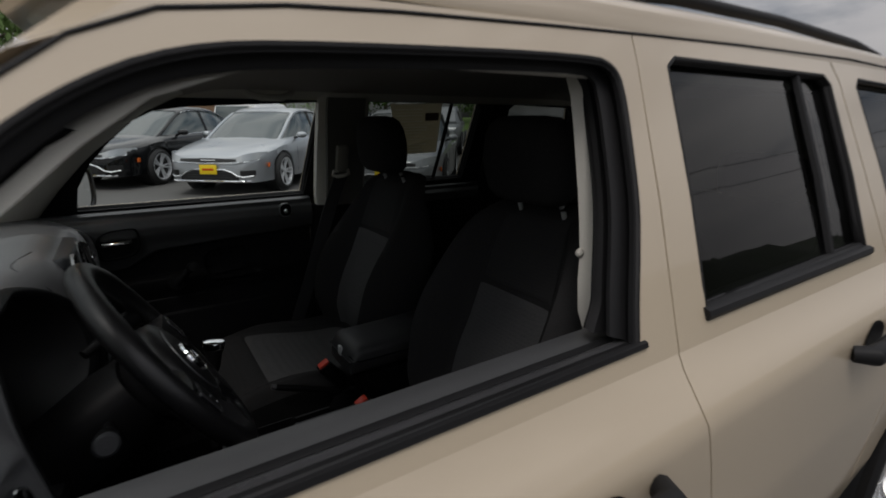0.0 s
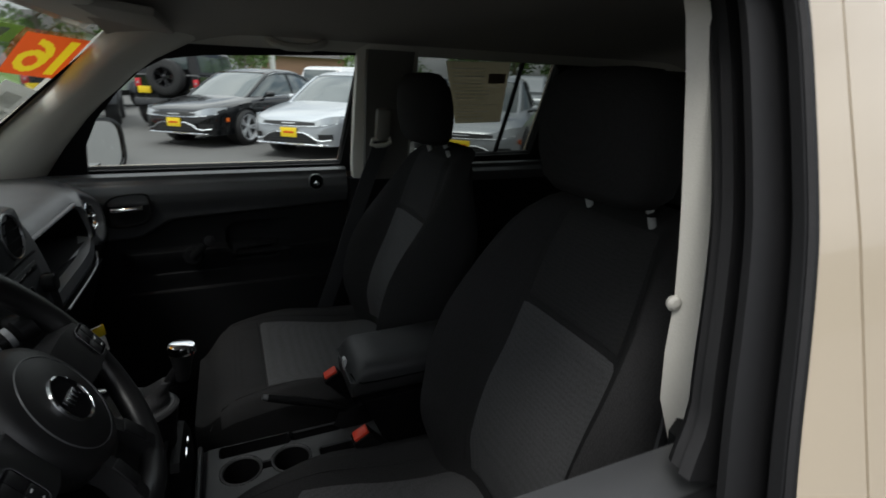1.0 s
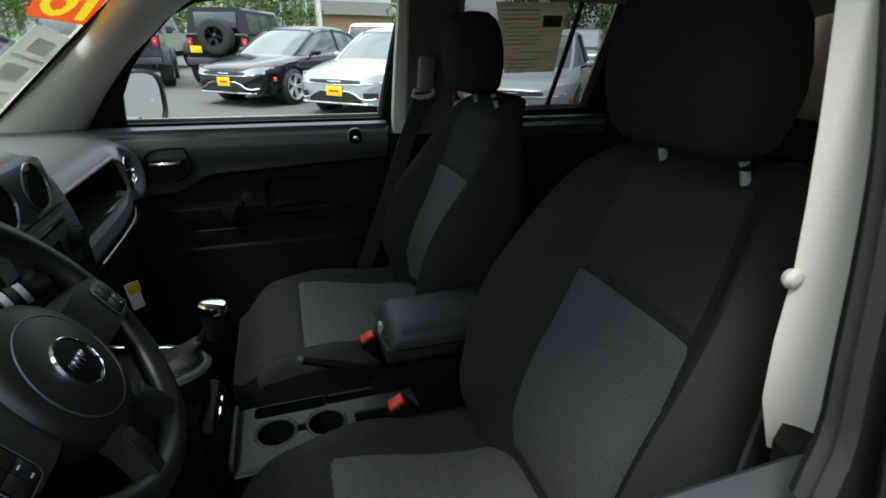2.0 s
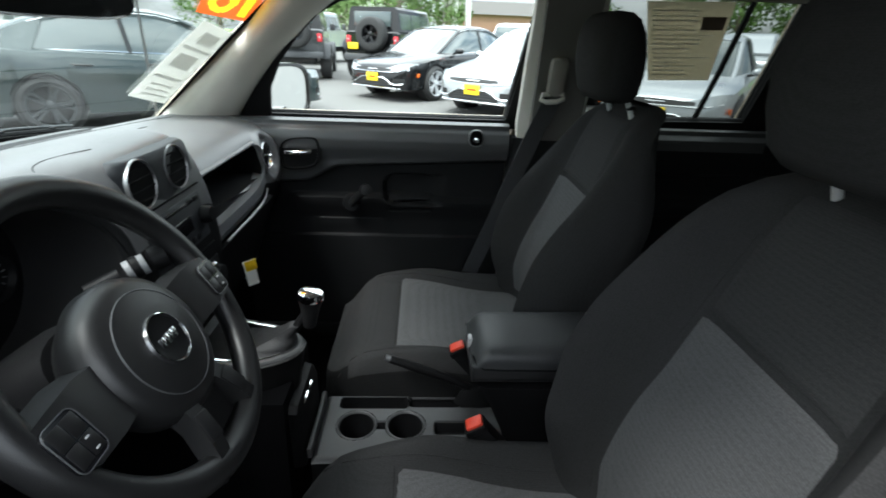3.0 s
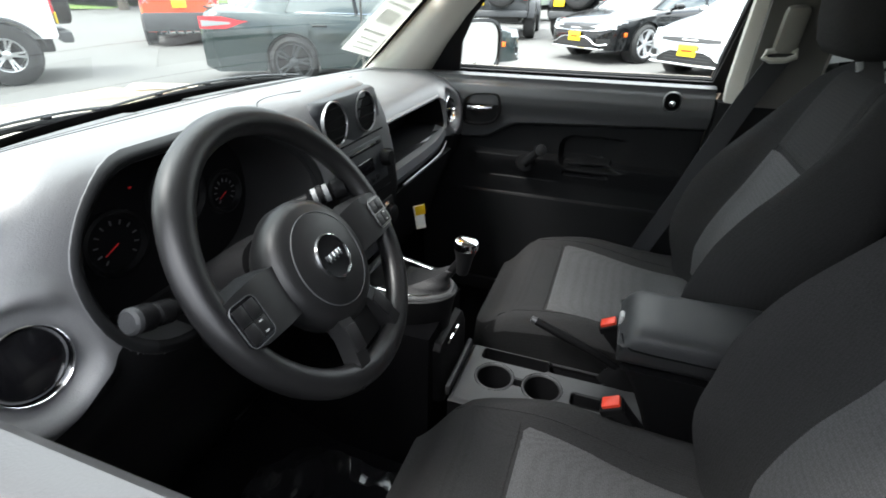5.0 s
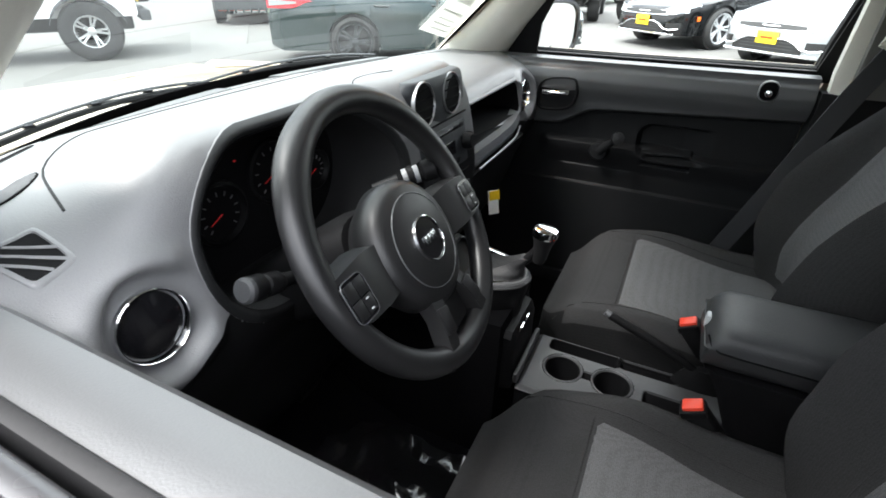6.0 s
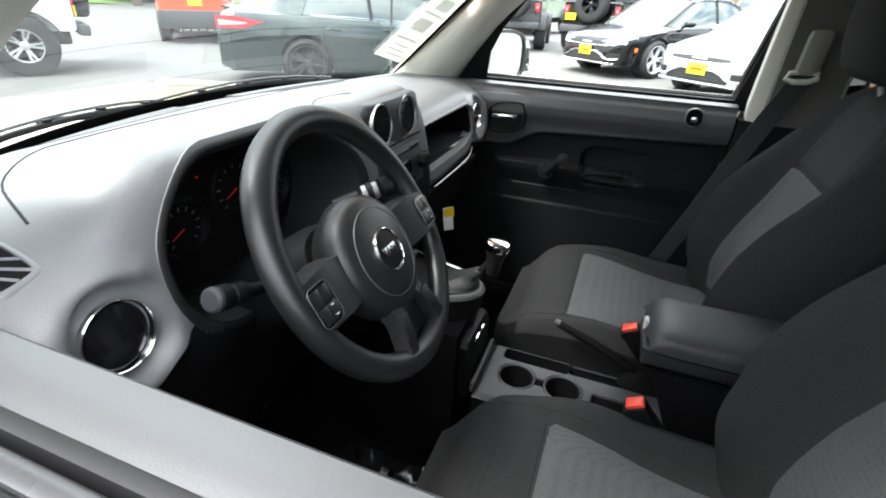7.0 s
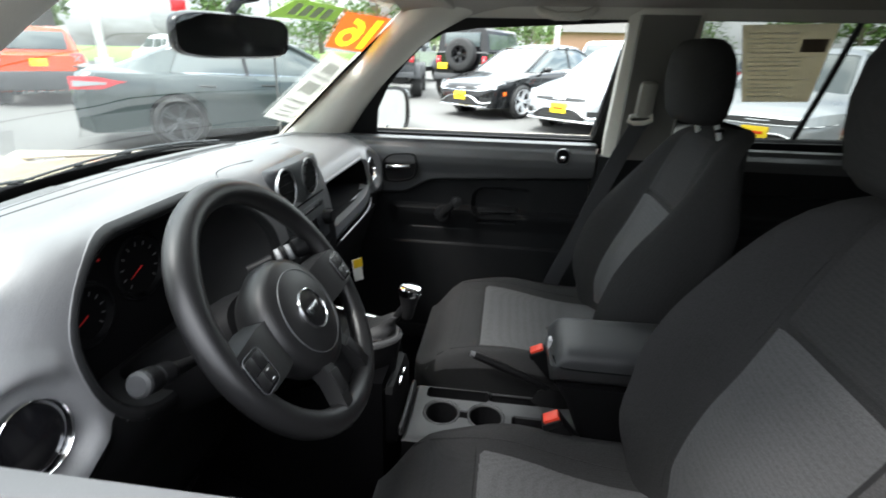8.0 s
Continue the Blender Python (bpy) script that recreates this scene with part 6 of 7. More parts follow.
for y in (-0.38, 0.38):
    rings = []
    for z, w, d in ((1.16, 0.10, 0.03), (1.175, 0.13, 0.045), (1.24, 0.14, 0.05), (1.29, 0.13, 0.045), (1.31, 0.10, 0.025)):
        rings.append([(1.15 + d * math.cos(a), y + w * np.sign(math.sin(a)) * abs(math.sin(a)) ** 0.7, z) for a in np.linspace(0, 2 * math.pi, 20, endpoint=False)])
    h = part("headrest", add_loft(B(), rings), CLOTH, bench, "", 60)
    for sg in (-1, 1):
        part("headrest_post", add_tube(B(), [(1.15, y + sg * 0.06, 1.10), (1.15, y + sg * 0.06, 1.19)], 0.006, 8), CHROME, h)

# ---- rear-view mirror ----
rvm = thing("rear_view_mirror", "black interior rear-view mirror on the windscreen", "mirror", at=(-0.775, CY - 0.045, 1.398))
bm = B()
mm = pose(0, 0, 0, 0, 0, -22) @ pose(0, 0, 0, 0, 6, 0)
add_loft(bm, [[mm @ Vector((dx, 0.118 * k * np.sign(math.cos(a)) * abs(math.cos(a)) ** 0.45, 0.036 * k2 * np.sign(math.sin(a)) * abs(math.sin(a)) ** 0.5)) for a in np.linspace(0, 2 * math.pi, 36, endpoint=False)] for dx, k, k2 in ((-0.03, 0.6, 0.5), (-0.024, 0.9, 0.85), (-0.008, 1.0, 1.0), (0.004, 1.0, 1.0), (0.008, 0.975, 0.94), (0.006, 0.955, 0.89))])
part("mirror_shell", bm, GLOSS_BLACK, rvm)
bm = B()
add_loft(bm, [[mm @ Vector((dx, 0.112 * np.sign(math.cos(a)) * abs(math.cos(a)) ** 0.45, 0.032 * np.sign(math.sin(a)) * abs(math.sin(a)) ** 0.5)) for a in np.linspace(0, 2 * math.pi, 36, endpoint=False)] for dx in (0.004, 0.0065)])
part("mirror_glass", bm, MIRROR, rvm)
part("mirror_arm", add_tube(B(), [(-0.01, 0.01, 0.015), (-0.015, 0.02, 0.04), (0.0, 0.03, 0.06), (0.03, 0.03, 0.07)], [0.012, 0.009, 0.009, 0.014], 10), DARK, rvm)


# ---- stickers on the glass ----
def screen_patch(ys, zs, material, name, parent=None, label="", lift=0.004, n=6):
    """A sheet lying on the inside of the windscreen: corner rows in (y, z)."""
    (ya, za), (yb, zb), (yc, zc), (yd, zd) = ys[0], ys[1], zs[0], zs[1]
    bm = B()

    def f(u, v):
        y = (ya * (1 - u) + yb * u) * (1 - v) + (yd * (1 - u) + yc * u) * v
        z = (za * (1 - u) + zb * u) * (1 - v) + (zd * (1 - u) + zc * u) * v
        return (screen_x(y, z) + lift, y, z - 0.003)
    add_grid(bm, n, n, f)
    return part(name, thicken(bm, 0.0008), material, parent, label)


sheet = thing("price_sheet", "white printed price sheet leaning inside the windscreen", "sticker", at=(0, CY, 0))
S0 = ((0.522, 1.195), (0.67, 1.158))
S1 = ((0.617, 1.35), (0.475, 1.377))
screen_patch(S0, S1, PAPER, "sheet_paper", sheet)


def on_sheet(u, v):
    a, b, c, d = S0[0], S0[1], S1[0], S1[1]
    return tuple((a[k] * (1 - u) + b[k] * u) * (1 - v) + (d[k] * (1 - u) + c[k] * u) * v for k in (0, 1))


for v0, v1, u0, u1 in ((0.06, 0.08, 0.2, 0.9), (0.13, 0.15, 0.2, 0.8), (0.20, 0.22, 0.2, 0.8), (0.30, 0.33, 0.1, 0.85), (0.45, 0.62, 0.2, 0.75), (0.68, 0.71, 0.1, 0.9), (0.76, 0.90, 0.3, 0.8)):
    q = (on_sheet(u0, v0), on_sheet(u1, v0)), (on_sheet(u1, v1), on_sheet(u0, v1))
    screen_patch(*q, PAPER_GREY, "print_bar", sheet, "", 0.0065, 1)

decal = thing("windscreen_decal", "orange, yellow and green sale decal along the windscreen top", "sticker", at=(0, CY, 0))



DQ = ((0.42, 1.392), (0.618, 1.379), (0.56, 1.468), (0.335, 1.468))


def figure(u, v):
    """The two figures of the year, in back-to-front writing."""
    six = math.hypot((u - 0.36) / 0.9, v - 0.36)
    if 0.13 < six < 0.27 or (0.50 < u < 0.62 and 0.34 < v < 0.55) or (math.hypot((u - 0.30), (v - 0.50) * 0.9) > 0.22 and math.hypot((u - 0.30), (v - 0.50) * 0.9) < 0.34 and u > 0.28 and v > 0.5):
        return 1
    if 0.74 < u < 0.90 and 0.08 < v < 0.92:
        return 1
    return 0


def decal_cells(want, material, name, nu=56, nv=36):
    bm = B()

    def at(i, j):
        u, v = i / nu, j / nv
        y = (DQ[0][0] * (1 - u) + DQ[1][0] * u) * (1 - v) + (DQ[3][0] * (1 - u) + DQ[2][0] * u) * v
        z = (DQ[0][1] * (1 - u) + DQ[1][1] * u) * (1 - v) + (DQ[3][1] * (1 - u) + DQ[2][1] * u) * v
        return (screen_x(y, z) + 0.004, y, z - 0.003)
    for i in range(nu):
        for j in range(nv):
            if figure((i + 0.5) / nu, (j + 0.5) / nv) == want:
                bm.faces.new([bm.verts.new(at(*q)) for q in ((i, j), (i + 1, j), (i + 1, j + 1), (i, j + 1))])
    return part(name, bm, material, decal)


decal_cells(0, ORANGE_DECAL, "decal_ground")
decal_cells(1, YELLOW_DECAL, "decal_figure")
screen_patch(((0.06, 1.44), (0.33, 1.447)), ((0.31, 1.475), (0.10, 1.475)), GREEN_DECAL, "decal_strip", decal)
for k in range(4):
    y = 0.12 + 0.045 * k
    screen_patch(((y, 1.449), (y + 0.028, 1.449)), ((y + 0.022, 1.468), (y - 0.006, 1.468)), PAPER, "decal_bar", decal, "", 0.006, 1)

label = thing("window_label", "printed sheet taped inside the rear passenger window, seen from its back", "sticker", at=(0, CY, 0))
LQ = ((0.40, 1.262), (0.585, 1.268), (0.565, 1.475), (0.32, 1.468))


def on_label(u, v, lift=0.0):
    x = (LQ[0][0] * (1 - u) + LQ[1][0] * u) * (1 - v) + (LQ[3][0] * (1 - u) + LQ[2][0] * u) * v
    z = (LQ[0][1] * (1 - u) + LQ[1][1] * u) * (1 - v) + (LQ[3][1] * (1 - u) + LQ[2][1] * u) * v
    return (x, half(z) - 0.026 - lift, z)


def label_patch(name, u0, u1, v0, v1, material, lift):
    bm = B()
    add_grid(bm, 4, 4, lambda a, b: on_label(u0 + (u1 - u0) * a, v0 + (v1 - v0) * b, lift))
    return part(name, thicken(bm, 0.0006), material, label)


label_patch("sheet_paper", 0, 1, 0, 1, PAPER_TAN, 0.0)
rng = random.Random(3)
for k in range(15):
    v = 0.07 + 0.058 * k
    label_patch("print_bar", 0.06, rng.uniform(0.5, 0.92) if k < 10 else 0.6, v, v + rng.choice((0.008, 0.012, 0.02)), PAPER_GREY, 0.002)
label_patch("print_block", 0.66, 0.95, 0.66, 0.82, mat("brown_print", (0.16, 0.12, 0.09), 0.8), 0.002)

floor_mat = thing("floor_mat", "black rubber floor mat under a creased clear plastic cover", "floor mat", at=(-0.62, CY - 0.36, 0.352))
part("mat_body", add_box(B(), (0, 0, 0.004), (0.46, 0.44, 0.012), 0.005), CARPET, floor_mat)
COVER = mat("creased_plastic_film", (0.008, 0.008, 0.009), 0.13, vary=0.1, spec=0.6)
bm = B()
add_grid(bm, 46, 40, lambda u, v: ((u - 0.5) * 0.5, (v - 0.5) * 0.42, 0.030 + 0.026 * noise.noise(Vector((u * 5, v * 5, 2))) + 0.022 * abs(noise.noise(Vector((u * 9, v * 7, 8)))) + 0.003 * noise.noise(Vector((u * 16, v * 14, 5)))))
part("plastic_cover", bm, COVER, floor_mat, "creased glossy plastic film", 80)


# ---- the lot: ground ----
SLOPE = 0.012


def gz(y):
    return SLOPE * min(60, max(-60, y))


ASPHALT = mat("worn_asphalt", (0.080, 0.078, 0.074), 0.85, vary=0.25, scale=0.5, bump=0.7, bump_scale=60, fine=0.25)
bm = B()
add_grid(bm, 80, 80, lambda u, v: (-400 + 800 * u, -400 + 800 * v, gz(-400 + 800 * v)))
tagged(part("ground", bm, ASPHALT), "worn grey asphalt of a car lot", "ground", kind="structure")


# ---- parked cars ----
def paint(name, color, rough=0.25, metal=0.0, spec=0.5):
    return mat(name, color, rough, metal, vary=0.03, scale=2, coat=0.8, bump_scale=900, fine=0.02, spec=spec)


BLACK_PAINT = paint("black_car_paint", (0.004, 0.0045, 0.005), 0.2, spec=0.15)
SILVER_PAINT = paint("silver_car_paint", (0.42, 0.44, 0.46), 0.3, 0.7)
TEAL_PAINT = paint("dark_slate_car_paint", (0.026, 0.041, 0.041), 0.2, 0.3)
ORANGE_PAINT = paint("orange_red_car_paint", (0.72, 0.09, 0.025))
WHITE_PAINT = paint("white_car_paint", (0.78, 0.78, 0.78))
GREY_PAINT = paint("dark_grey_car_paint", (0.04, 0.042, 0.045), 0.28, 0.3)
CAR_GLASS = mat("car_glass", (0.05, 0.065, 0.065), 0.03, vary=0.1, scale=3, spec=0.6, coat=0.4)
LAMP = mat("clear_lamp", (0.42, 0.44, 0.45), 0.12, 0.4, vary=0.1, scale=30)
TAIL = mat("red_tail_lamp", (0.6, 0.03, 0.04), 0.2, vary=0.15, scale=40)
AMBER = mat("amber_marker", (0.8, 0.16, 0.02), 0.25)
YELLOW_PLATE = mat("yellow_dealer_plate", (0.85, 0.6, 0.02), 0.4, vary=0.04)
GRILLE = mat("black_grille", (0.012, 0.012, 0.012), 0.4, vary=0.2)
CHARCOAL = mat("charcoal_bumper_plastic", (0.05, 0.052, 0.055), 0.65, vary=0.1)

DULL_RIM = mat("dull_grey_rim", (0.045, 0.048, 0.05), 0.5, 0.2, vary=0.1)
SEDAN_RIM = mat("bright_alloy_rim", (0.66, 0.67, 0.68), 0.35, 0.35, vary=0.05)
SEDAN_W = [(0.0, 0.60), (0.03, 0.66), (0.08, 0.72), (0.18, 0.785), (0.32, 0.84), (0.8, 0.905), (1.5, 0.93), (3.4, 0.93), (4.2, 0.905), (4.6, 0.85), (4.8, 0.79), (4.88, 0.70)]
SEDAN_TOP = [(0.0, 0.56), (0.03, 0.64), (0.1, 0.70), (0.3, 0.77), (0.7, 0.85), (1.1, 0.915), (1.3, 0.95), (3.9, 1.02), (4.4, 1.06), (4.72, 1.05), (4.82, 0.98), (4.88, 0.80)]
SEDAN_SIDE = [(0.0, 0.50), (0.03, 0.57), (0.1, 0.63), (0.3, 0.70), (0.8, 0.80), (1.4, 0.87), (2.5, 0.91), (4.0, 0.97), (4.6, 0.98), (4.82, 0.90), (4.88, 0.72)]
CABIN = [(1.12, 0.90, 0.74, 0.70), (1.4, 1.06, 0.80, 0.685), (1.8, 1.29, 0.82, 0.64), (2.1, 1.42, 0.83, 0.61), (2.45, 1.475, 0.835, 0.60), (2.9, 1.48, 0.835, 0.60), (3.3, 1.44, 0.83, 0.60), (3.7, 1.33, 0.81, 0.61), (4.1, 1.17, 0.78, 0.63), (4.45, 1.04, 0.72, 0.62)]
WHEELS = (0.94, 3.69)


def sedan_bottom(x):
    z = 0.21 + 0.08 * sstep(4.7, 4.88, x)
    for w in WHEELS:
        if abs(x - w) < 0.375:
            z = max(z, 0.335 + math.sqrt(0.375**2 - (x - w) ** 2))
    return z


def sedan(label, color, x, y, heading, at_rear=False):
    """A four-door saloon. Its origin lies on the ground under its middle, its nose along heading."""
    car = thing("sedan", label, "car", "parked cars", at=(x, y, gz(y)), turn=heading + 180)
    o = -2.44
    xs = sorted({*np.round(np.linspace(0, 4.88, 62), 3), 0.03, 0.08, 0.18, *[round(w + d, 3) for w in WHEELS for d in np.linspace(-0.38, 0.38, 23)]})
    rings = []
    for s in xs:
        w, zt, zs, zb = spline(SEDAN_W, s), spline(SEDAN_TOP, s), spline(SEDAN_SIDE, s), sedan_bottom(s)
        zb = min(zb, zs - 0.06)
        crease = 0.62 if zs > 0.72 else zs * 0.85
        crease = max(crease, zb + 0.01)
        halfring = [(0, 0.23), (w * 0.7, 0.23), (w * 0.95, max(0.23, zb)), (w * 0.99, zb + 0.015), (w * 0.996, zb * 0.5 + crease * 0.5), (w, crease), (w * 0.985, zs * 0.8 + crease * 0.2), (w * 0.95, zs), (w * 0.86, zs + 0.55 * (zt - zs)), (w * 0.5, zt - 0.008), (0, zt)]
        rings.append([(s + o, py, pz) for py, pz in halfring] + [(s + o, -py, pz) for py, pz in halfring[-2:0:-1]])
    body = part("body", add_loft(B(), rings), color, car, "", 35)
    # cabin glass, roof, pillars
    rings = []
    for s in np.linspace(1.12, 4.45, 40):
        zt, wb, wt = spline(CABIN, s)
        zb = spline(SEDAN_SIDE, s) - 0.02
        hr = [(wb, zb), (wt + 0.02, zt - 0.05), (wt * 0.9, zt - 0.012), (wt * 0.5, zt), (0, zt + 0.004)]
        rings.append([(s + o, py, pz) for py, pz in hr] + [(s + o, -py, pz) for py, pz in hr[-2::-1]])
    part("cabin_glass", add_loft(B(), rings), CAR_GLASS, car, "", 50)
    rings = []
    for s in np.linspace(2.02, 3.62, 20):
        zt, wb, wt = spline(CABIN, s)
        hr = [(wt + 0.032, zt - 0.062), (wt + 0.03, zt - 0.035), (wt * 0.92, zt), (wt * 0.5, zt + 0.013), (0, zt + 0.017)]
        rings.append([(s + o, py, pz) for py, pz in hr] + [(s + o, -py, pz) for py, pz in hr[-2::-1]])
    part("roof", add_loft(B(), rings), color, car, "", 50)
    for sg in (-1, 1):
        def side_pt(s, t, out=0.012):
            zt, wb, wt = spline(CABIN, s)
            zb = spline(SEDAN_SIDE, s) - 0.02
            return (s + o, sg * (wb + (wt + 0.02 - wb) * t + out), zb + (zt - 0.05 - zb) * t)
        part("pillar", add_tube(B(), [side_pt(1.14 + 0.92 * k, 1.0, 0.0) for k in np.linspace(0, 1, 9)], 0.034, 8), color, car)
        part("pillar", add_tube(B(), [side_pt(2.72 + 0.05 * k, k, 0.0) for k in np.linspace(0, 1, 4)], 0.028, 6), GLOSS_BLACK, car)
        bm = B()
        add_grid(bm, 8, 6, lambda u, v: side_pt(3.55 + 0.20 * (1 - v) + (0.62 - 0.05 * v) * u, v))
        part("pillar", thicken(bm, 0.006), color, car)
        part("window_trim", add_tube(B(), [side_pt(s, 0.10, 0.012) for s in np.linspace(1.5, 3.7, 14)], 0.008, 6), CHROME, car)
        part("window_trim", add_tube(B(), [side_pt(s, 0.98, 0.018) for s in np.linspace(1.9, 3.7, 14)], 0.007, 6), CHROME, car)
        # doors: shut lines and handles
        for s in (1.50, 2.68, 3.45):
            bm = B()
            add_tube(bm, [(s + o + 0.05 * (z - 0.3), sg * (spline(SEDAN_W, s) * f + 0.001), z) for z, f in ((0.30, 0.99), (0.45, 0.992), (0.62, 1.0), (0.78, 0.985), (0.88, 0.955))], 0.004, 5)
            part("shut_line", bm, GRILLE, body)
        for s in (2.45, 3.28):
            part("door_handle", add_tube(B(), [(s + o - 0.10, sg * 0.915, 0.80), (s + o - 0.08, sg * 0.94, 0.803), (s + o + 0.08, sg * 0.94, 0.81), (s + o + 0.10, sg * 0.915, 0.812)], 0.013, 6), CHROME if color is not TEAL_PAINT else GRILLE, car)
        mir = part("door_mirror", add_loft(B(), [[(1.62 + o + dx + 0.05 * k * math.cos(a) * 0.6, sg * (0.99 + 0.09 * k * math.cos(a)), 0.97 + 0.06 * k * math.sin(a)) for a in np.linspace(0, 2 * math.pi, 14, endpoint=False)] for dx, k in ((-0.07, 0.4), (-0.04, 0.9), (0.0, 1.0), (0.03, 0.95))]), color if color is not SILVER_PAINT else SILVER_PAINT, car)
        part("mirror_foot", add_tube(B(), [(1.60 + o, sg * 0.84, 0.91), (1.61 + o, sg * 0.95, 0.94)], 0.022, 6), GLOSS_BLACK, mir)
        for k, wx in enumerate(WHEELS):
            wh = thing("wheel", "", "", at=(0, 0, 0))
            wh.parent = car
            wh.matrix_parent_inverse = Matrix.Identity(4)
            wh.matrix_basis = Matrix.Identity(4)
            wheel_parts(wh, pose(wx + o, sg * 0.83, 0.335, 0, 0, 0 if sg < 0 else 180), 0.335, 0.215, 0.252, 5, SEDAN_RIM if color is not TEAL_PAINT else DULL_RIM)
            part("arch_liner", add_lathe(B(), [(0.37, -0.02), (0.37, 0.22), (0.05, 0.23)], pose(wx + o, sg * 0.90, 0.335, 90 if sg < 0 else -90, 0, 0) @ pose(0, 0, -0.24), 24, caps=False), GRILLE, car)

    def nose(py, z=0.5):
        return float(np.interp(abs(py), [0.0, 0.60, 0.66, 0.72, 0.785, 0.84, 0.905], [-0.012, 0.0, 0.03, 0.08, 0.18, 0.32, 0.8])) + o

    def band(y0, y1, zlo, zhi, out, n=14):
        bm = B()
        add_grid(bm, n, 3, lambda u, v: (nose(y0 + (y1 - y0) * u) - out + 0.35 * max(0, (zlo(y0 + (y1 - y0) * u) * (1 - v) + zhi(y0 + (y1 - y0) * u) * v) - 0.56), y0 + (y1 - y0) * u, zlo(y0 + (y1 - y0) * u) * (1 - v) + zhi(y0 + (y1 - y0) * u) * v))
        return thicken(bm, 0.006)

    part("grille", band(-0.50, 0.50, lambda q: 0.556 + 0.022 * (q / 0.5) ** 2, lambda q: 0.630 - 0.012 * (q / 0.5) ** 2, 0.016), GRILLE, car, "slim black grille")
    part("grille_wing", band(-0.13, 0.13, lambda q: 0.592 + 0.03 * abs(q), lambda q: 0.603 + 0.015 * abs(q), 0.022, 8), CHROME, car)
    part("lower_grille", band(-0.52, 0.52, lambda q: 0.265, lambda q: 0.44 - 0.10 * sstep(0.3, 0.52, abs(q)), 0.010), GRILLE, car, "black lower grille")
    for z in (0.31, 0.35, 0.39):
        part("grille_bar", band(-0.40, 0.40, lambda q, z=z: z, lambda q, z=z: z + 0.008, 0.018), CHARCOAL, car)
    for sg in (-1, 1):
        part("headlight", band(sg * 0.36, sg * 0.85, lambda q: 0.55 + 0.055 * sstep(0.45, 0.83, abs(q)), lambda q: 0.63 + 0.095 * sstep(0.36, 0.8, abs(q)), 0.014, 16), LAMP, car, "clear swept-back headlight")
        part("side_marker", add_box(B(), (0.42 + o, sg * 0.868, 0.50), (0.13, 0.012, 0.075), 0.005, pose(0, 0, 0, 0, 0, sg * -13)), AMBER, car)
        pts = [(nose(q) - 0.016, q, z) for q, z in ((sg * 0.0, 0.445), (sg * 0.28, 0.44), (sg * 0.40, 0.40), (sg * 0.50, 0.335), (sg * 0.62, 0.315), (sg * 0.74, 0.335))]
        part("chrome_lip", add_tube(B(), pts, 0.013, 6), CHROME, car)
        part("grille_trim", add_tube(B(), [(nose(q) - 0.020 + 0.35 * max(0, z - 0.56), q, z) for q, z in ((0.0, 0.548), (sg * 0.2, 0.549), (sg * 0.36, 0.553), (sg * 0.50, 0.552), (sg * 0.66, 0.572), (sg * 0.80, 0.60))], 0.007, 6), CHROME, car, "chrome line under the grille and headlight")
        part("fog_recess", band(sg * 0.55, sg * 0.76, lambda q: 0.34, lambda q: 0.43, 0.008, 6), GRILLE, car)
    part("chrome_lip", add_tube(B(), [(nose(q) - 0.012, q, 0.245) for q in np.linspace(-0.7, 0.7, 15)], 0.016, 6), CHROME if color is SILVER_PAINT or color is BLACK_PAINT else CHARCOAL, car)
    pl = part("plate", add_box(B(), (-0.035 + o, 0, 0.445), (0.01, 0.31, 0.16), 0.004), YELLOW_PLATE, car, "yellow dealer plate")
    part("plate_bar", add_box(B(), (-0.0415 + o, 0, 0.445), (0.003, 0.2, 0.035), 0.001), ORANGE_DECAL, pl)
    # tail
    for sg in (-1, 1):
        def lamp(s0, s1, lo, hi, out):
            bm = B()

            def at(u, v):
                s = s0 + (s1 - s0) * u
                z0, z1 = lo(u), hi(u)
                return (s + o, sg * (spline(SEDAN_W, s) * 0.99 + out), z0 + (z1 - z0) * v)
            add_grid(bm, 12, 4, at)
            return thicken(bm, 0.01)
        tl = part("tail_light", lamp(4.24, 4.875, lambda u: 0.865 - 0.085 * sstep(0, 0.5, u), lambda u: 0.875 + 0.06 * sstep(0, 0.6, u), 0.012), TAIL, car, "red wrap-round tail light")
        part("tail_lens", lamp(4.46, 4.84, lambda u: 0.84 - 0.03 * u, lambda u: 0.865 + 0.025 * u, 0.026), LAMP, tl)
    part("boot_lip", add_loft(B(), [[(4.62 + o + 0.03 * (1 - (q / 0.75) ** 2), q, 1.02), (4.76 + o + 0.05 * (1 - (q / 0.75) ** 2), q, 1.058), (4.79 + o + 0.05 * (1 - (q / 0.75) ** 2), q, 1.05), (4.74 + o + 0.03 * (1 - (q / 0.75) ** 2), q, 1.02)] for q in np.linspace(-0.60, 0.60, 11)]), color, car)
    part("tail_light", add_box(B(), (4.885 + o, 0, 0.86), (0.012, 1.2, 0.05), 0.005), TAIL, car)
    part("rear_bumper", add_loft(B(), [[(4.55 + o + 0.34 * math.cos(a * 0.5 * math.pi / 0.86) + 0.02, py, z) for z in (0.30, 0.36, 0.48, 0.54)] for a, py in ((abs(q), q) for q in np.linspace(-0.84, 0.84, 17))], caps=False, closed=False), CHARCOAL if color is not TEAL_PAINT else TEAL_PAINT, car)
    return car


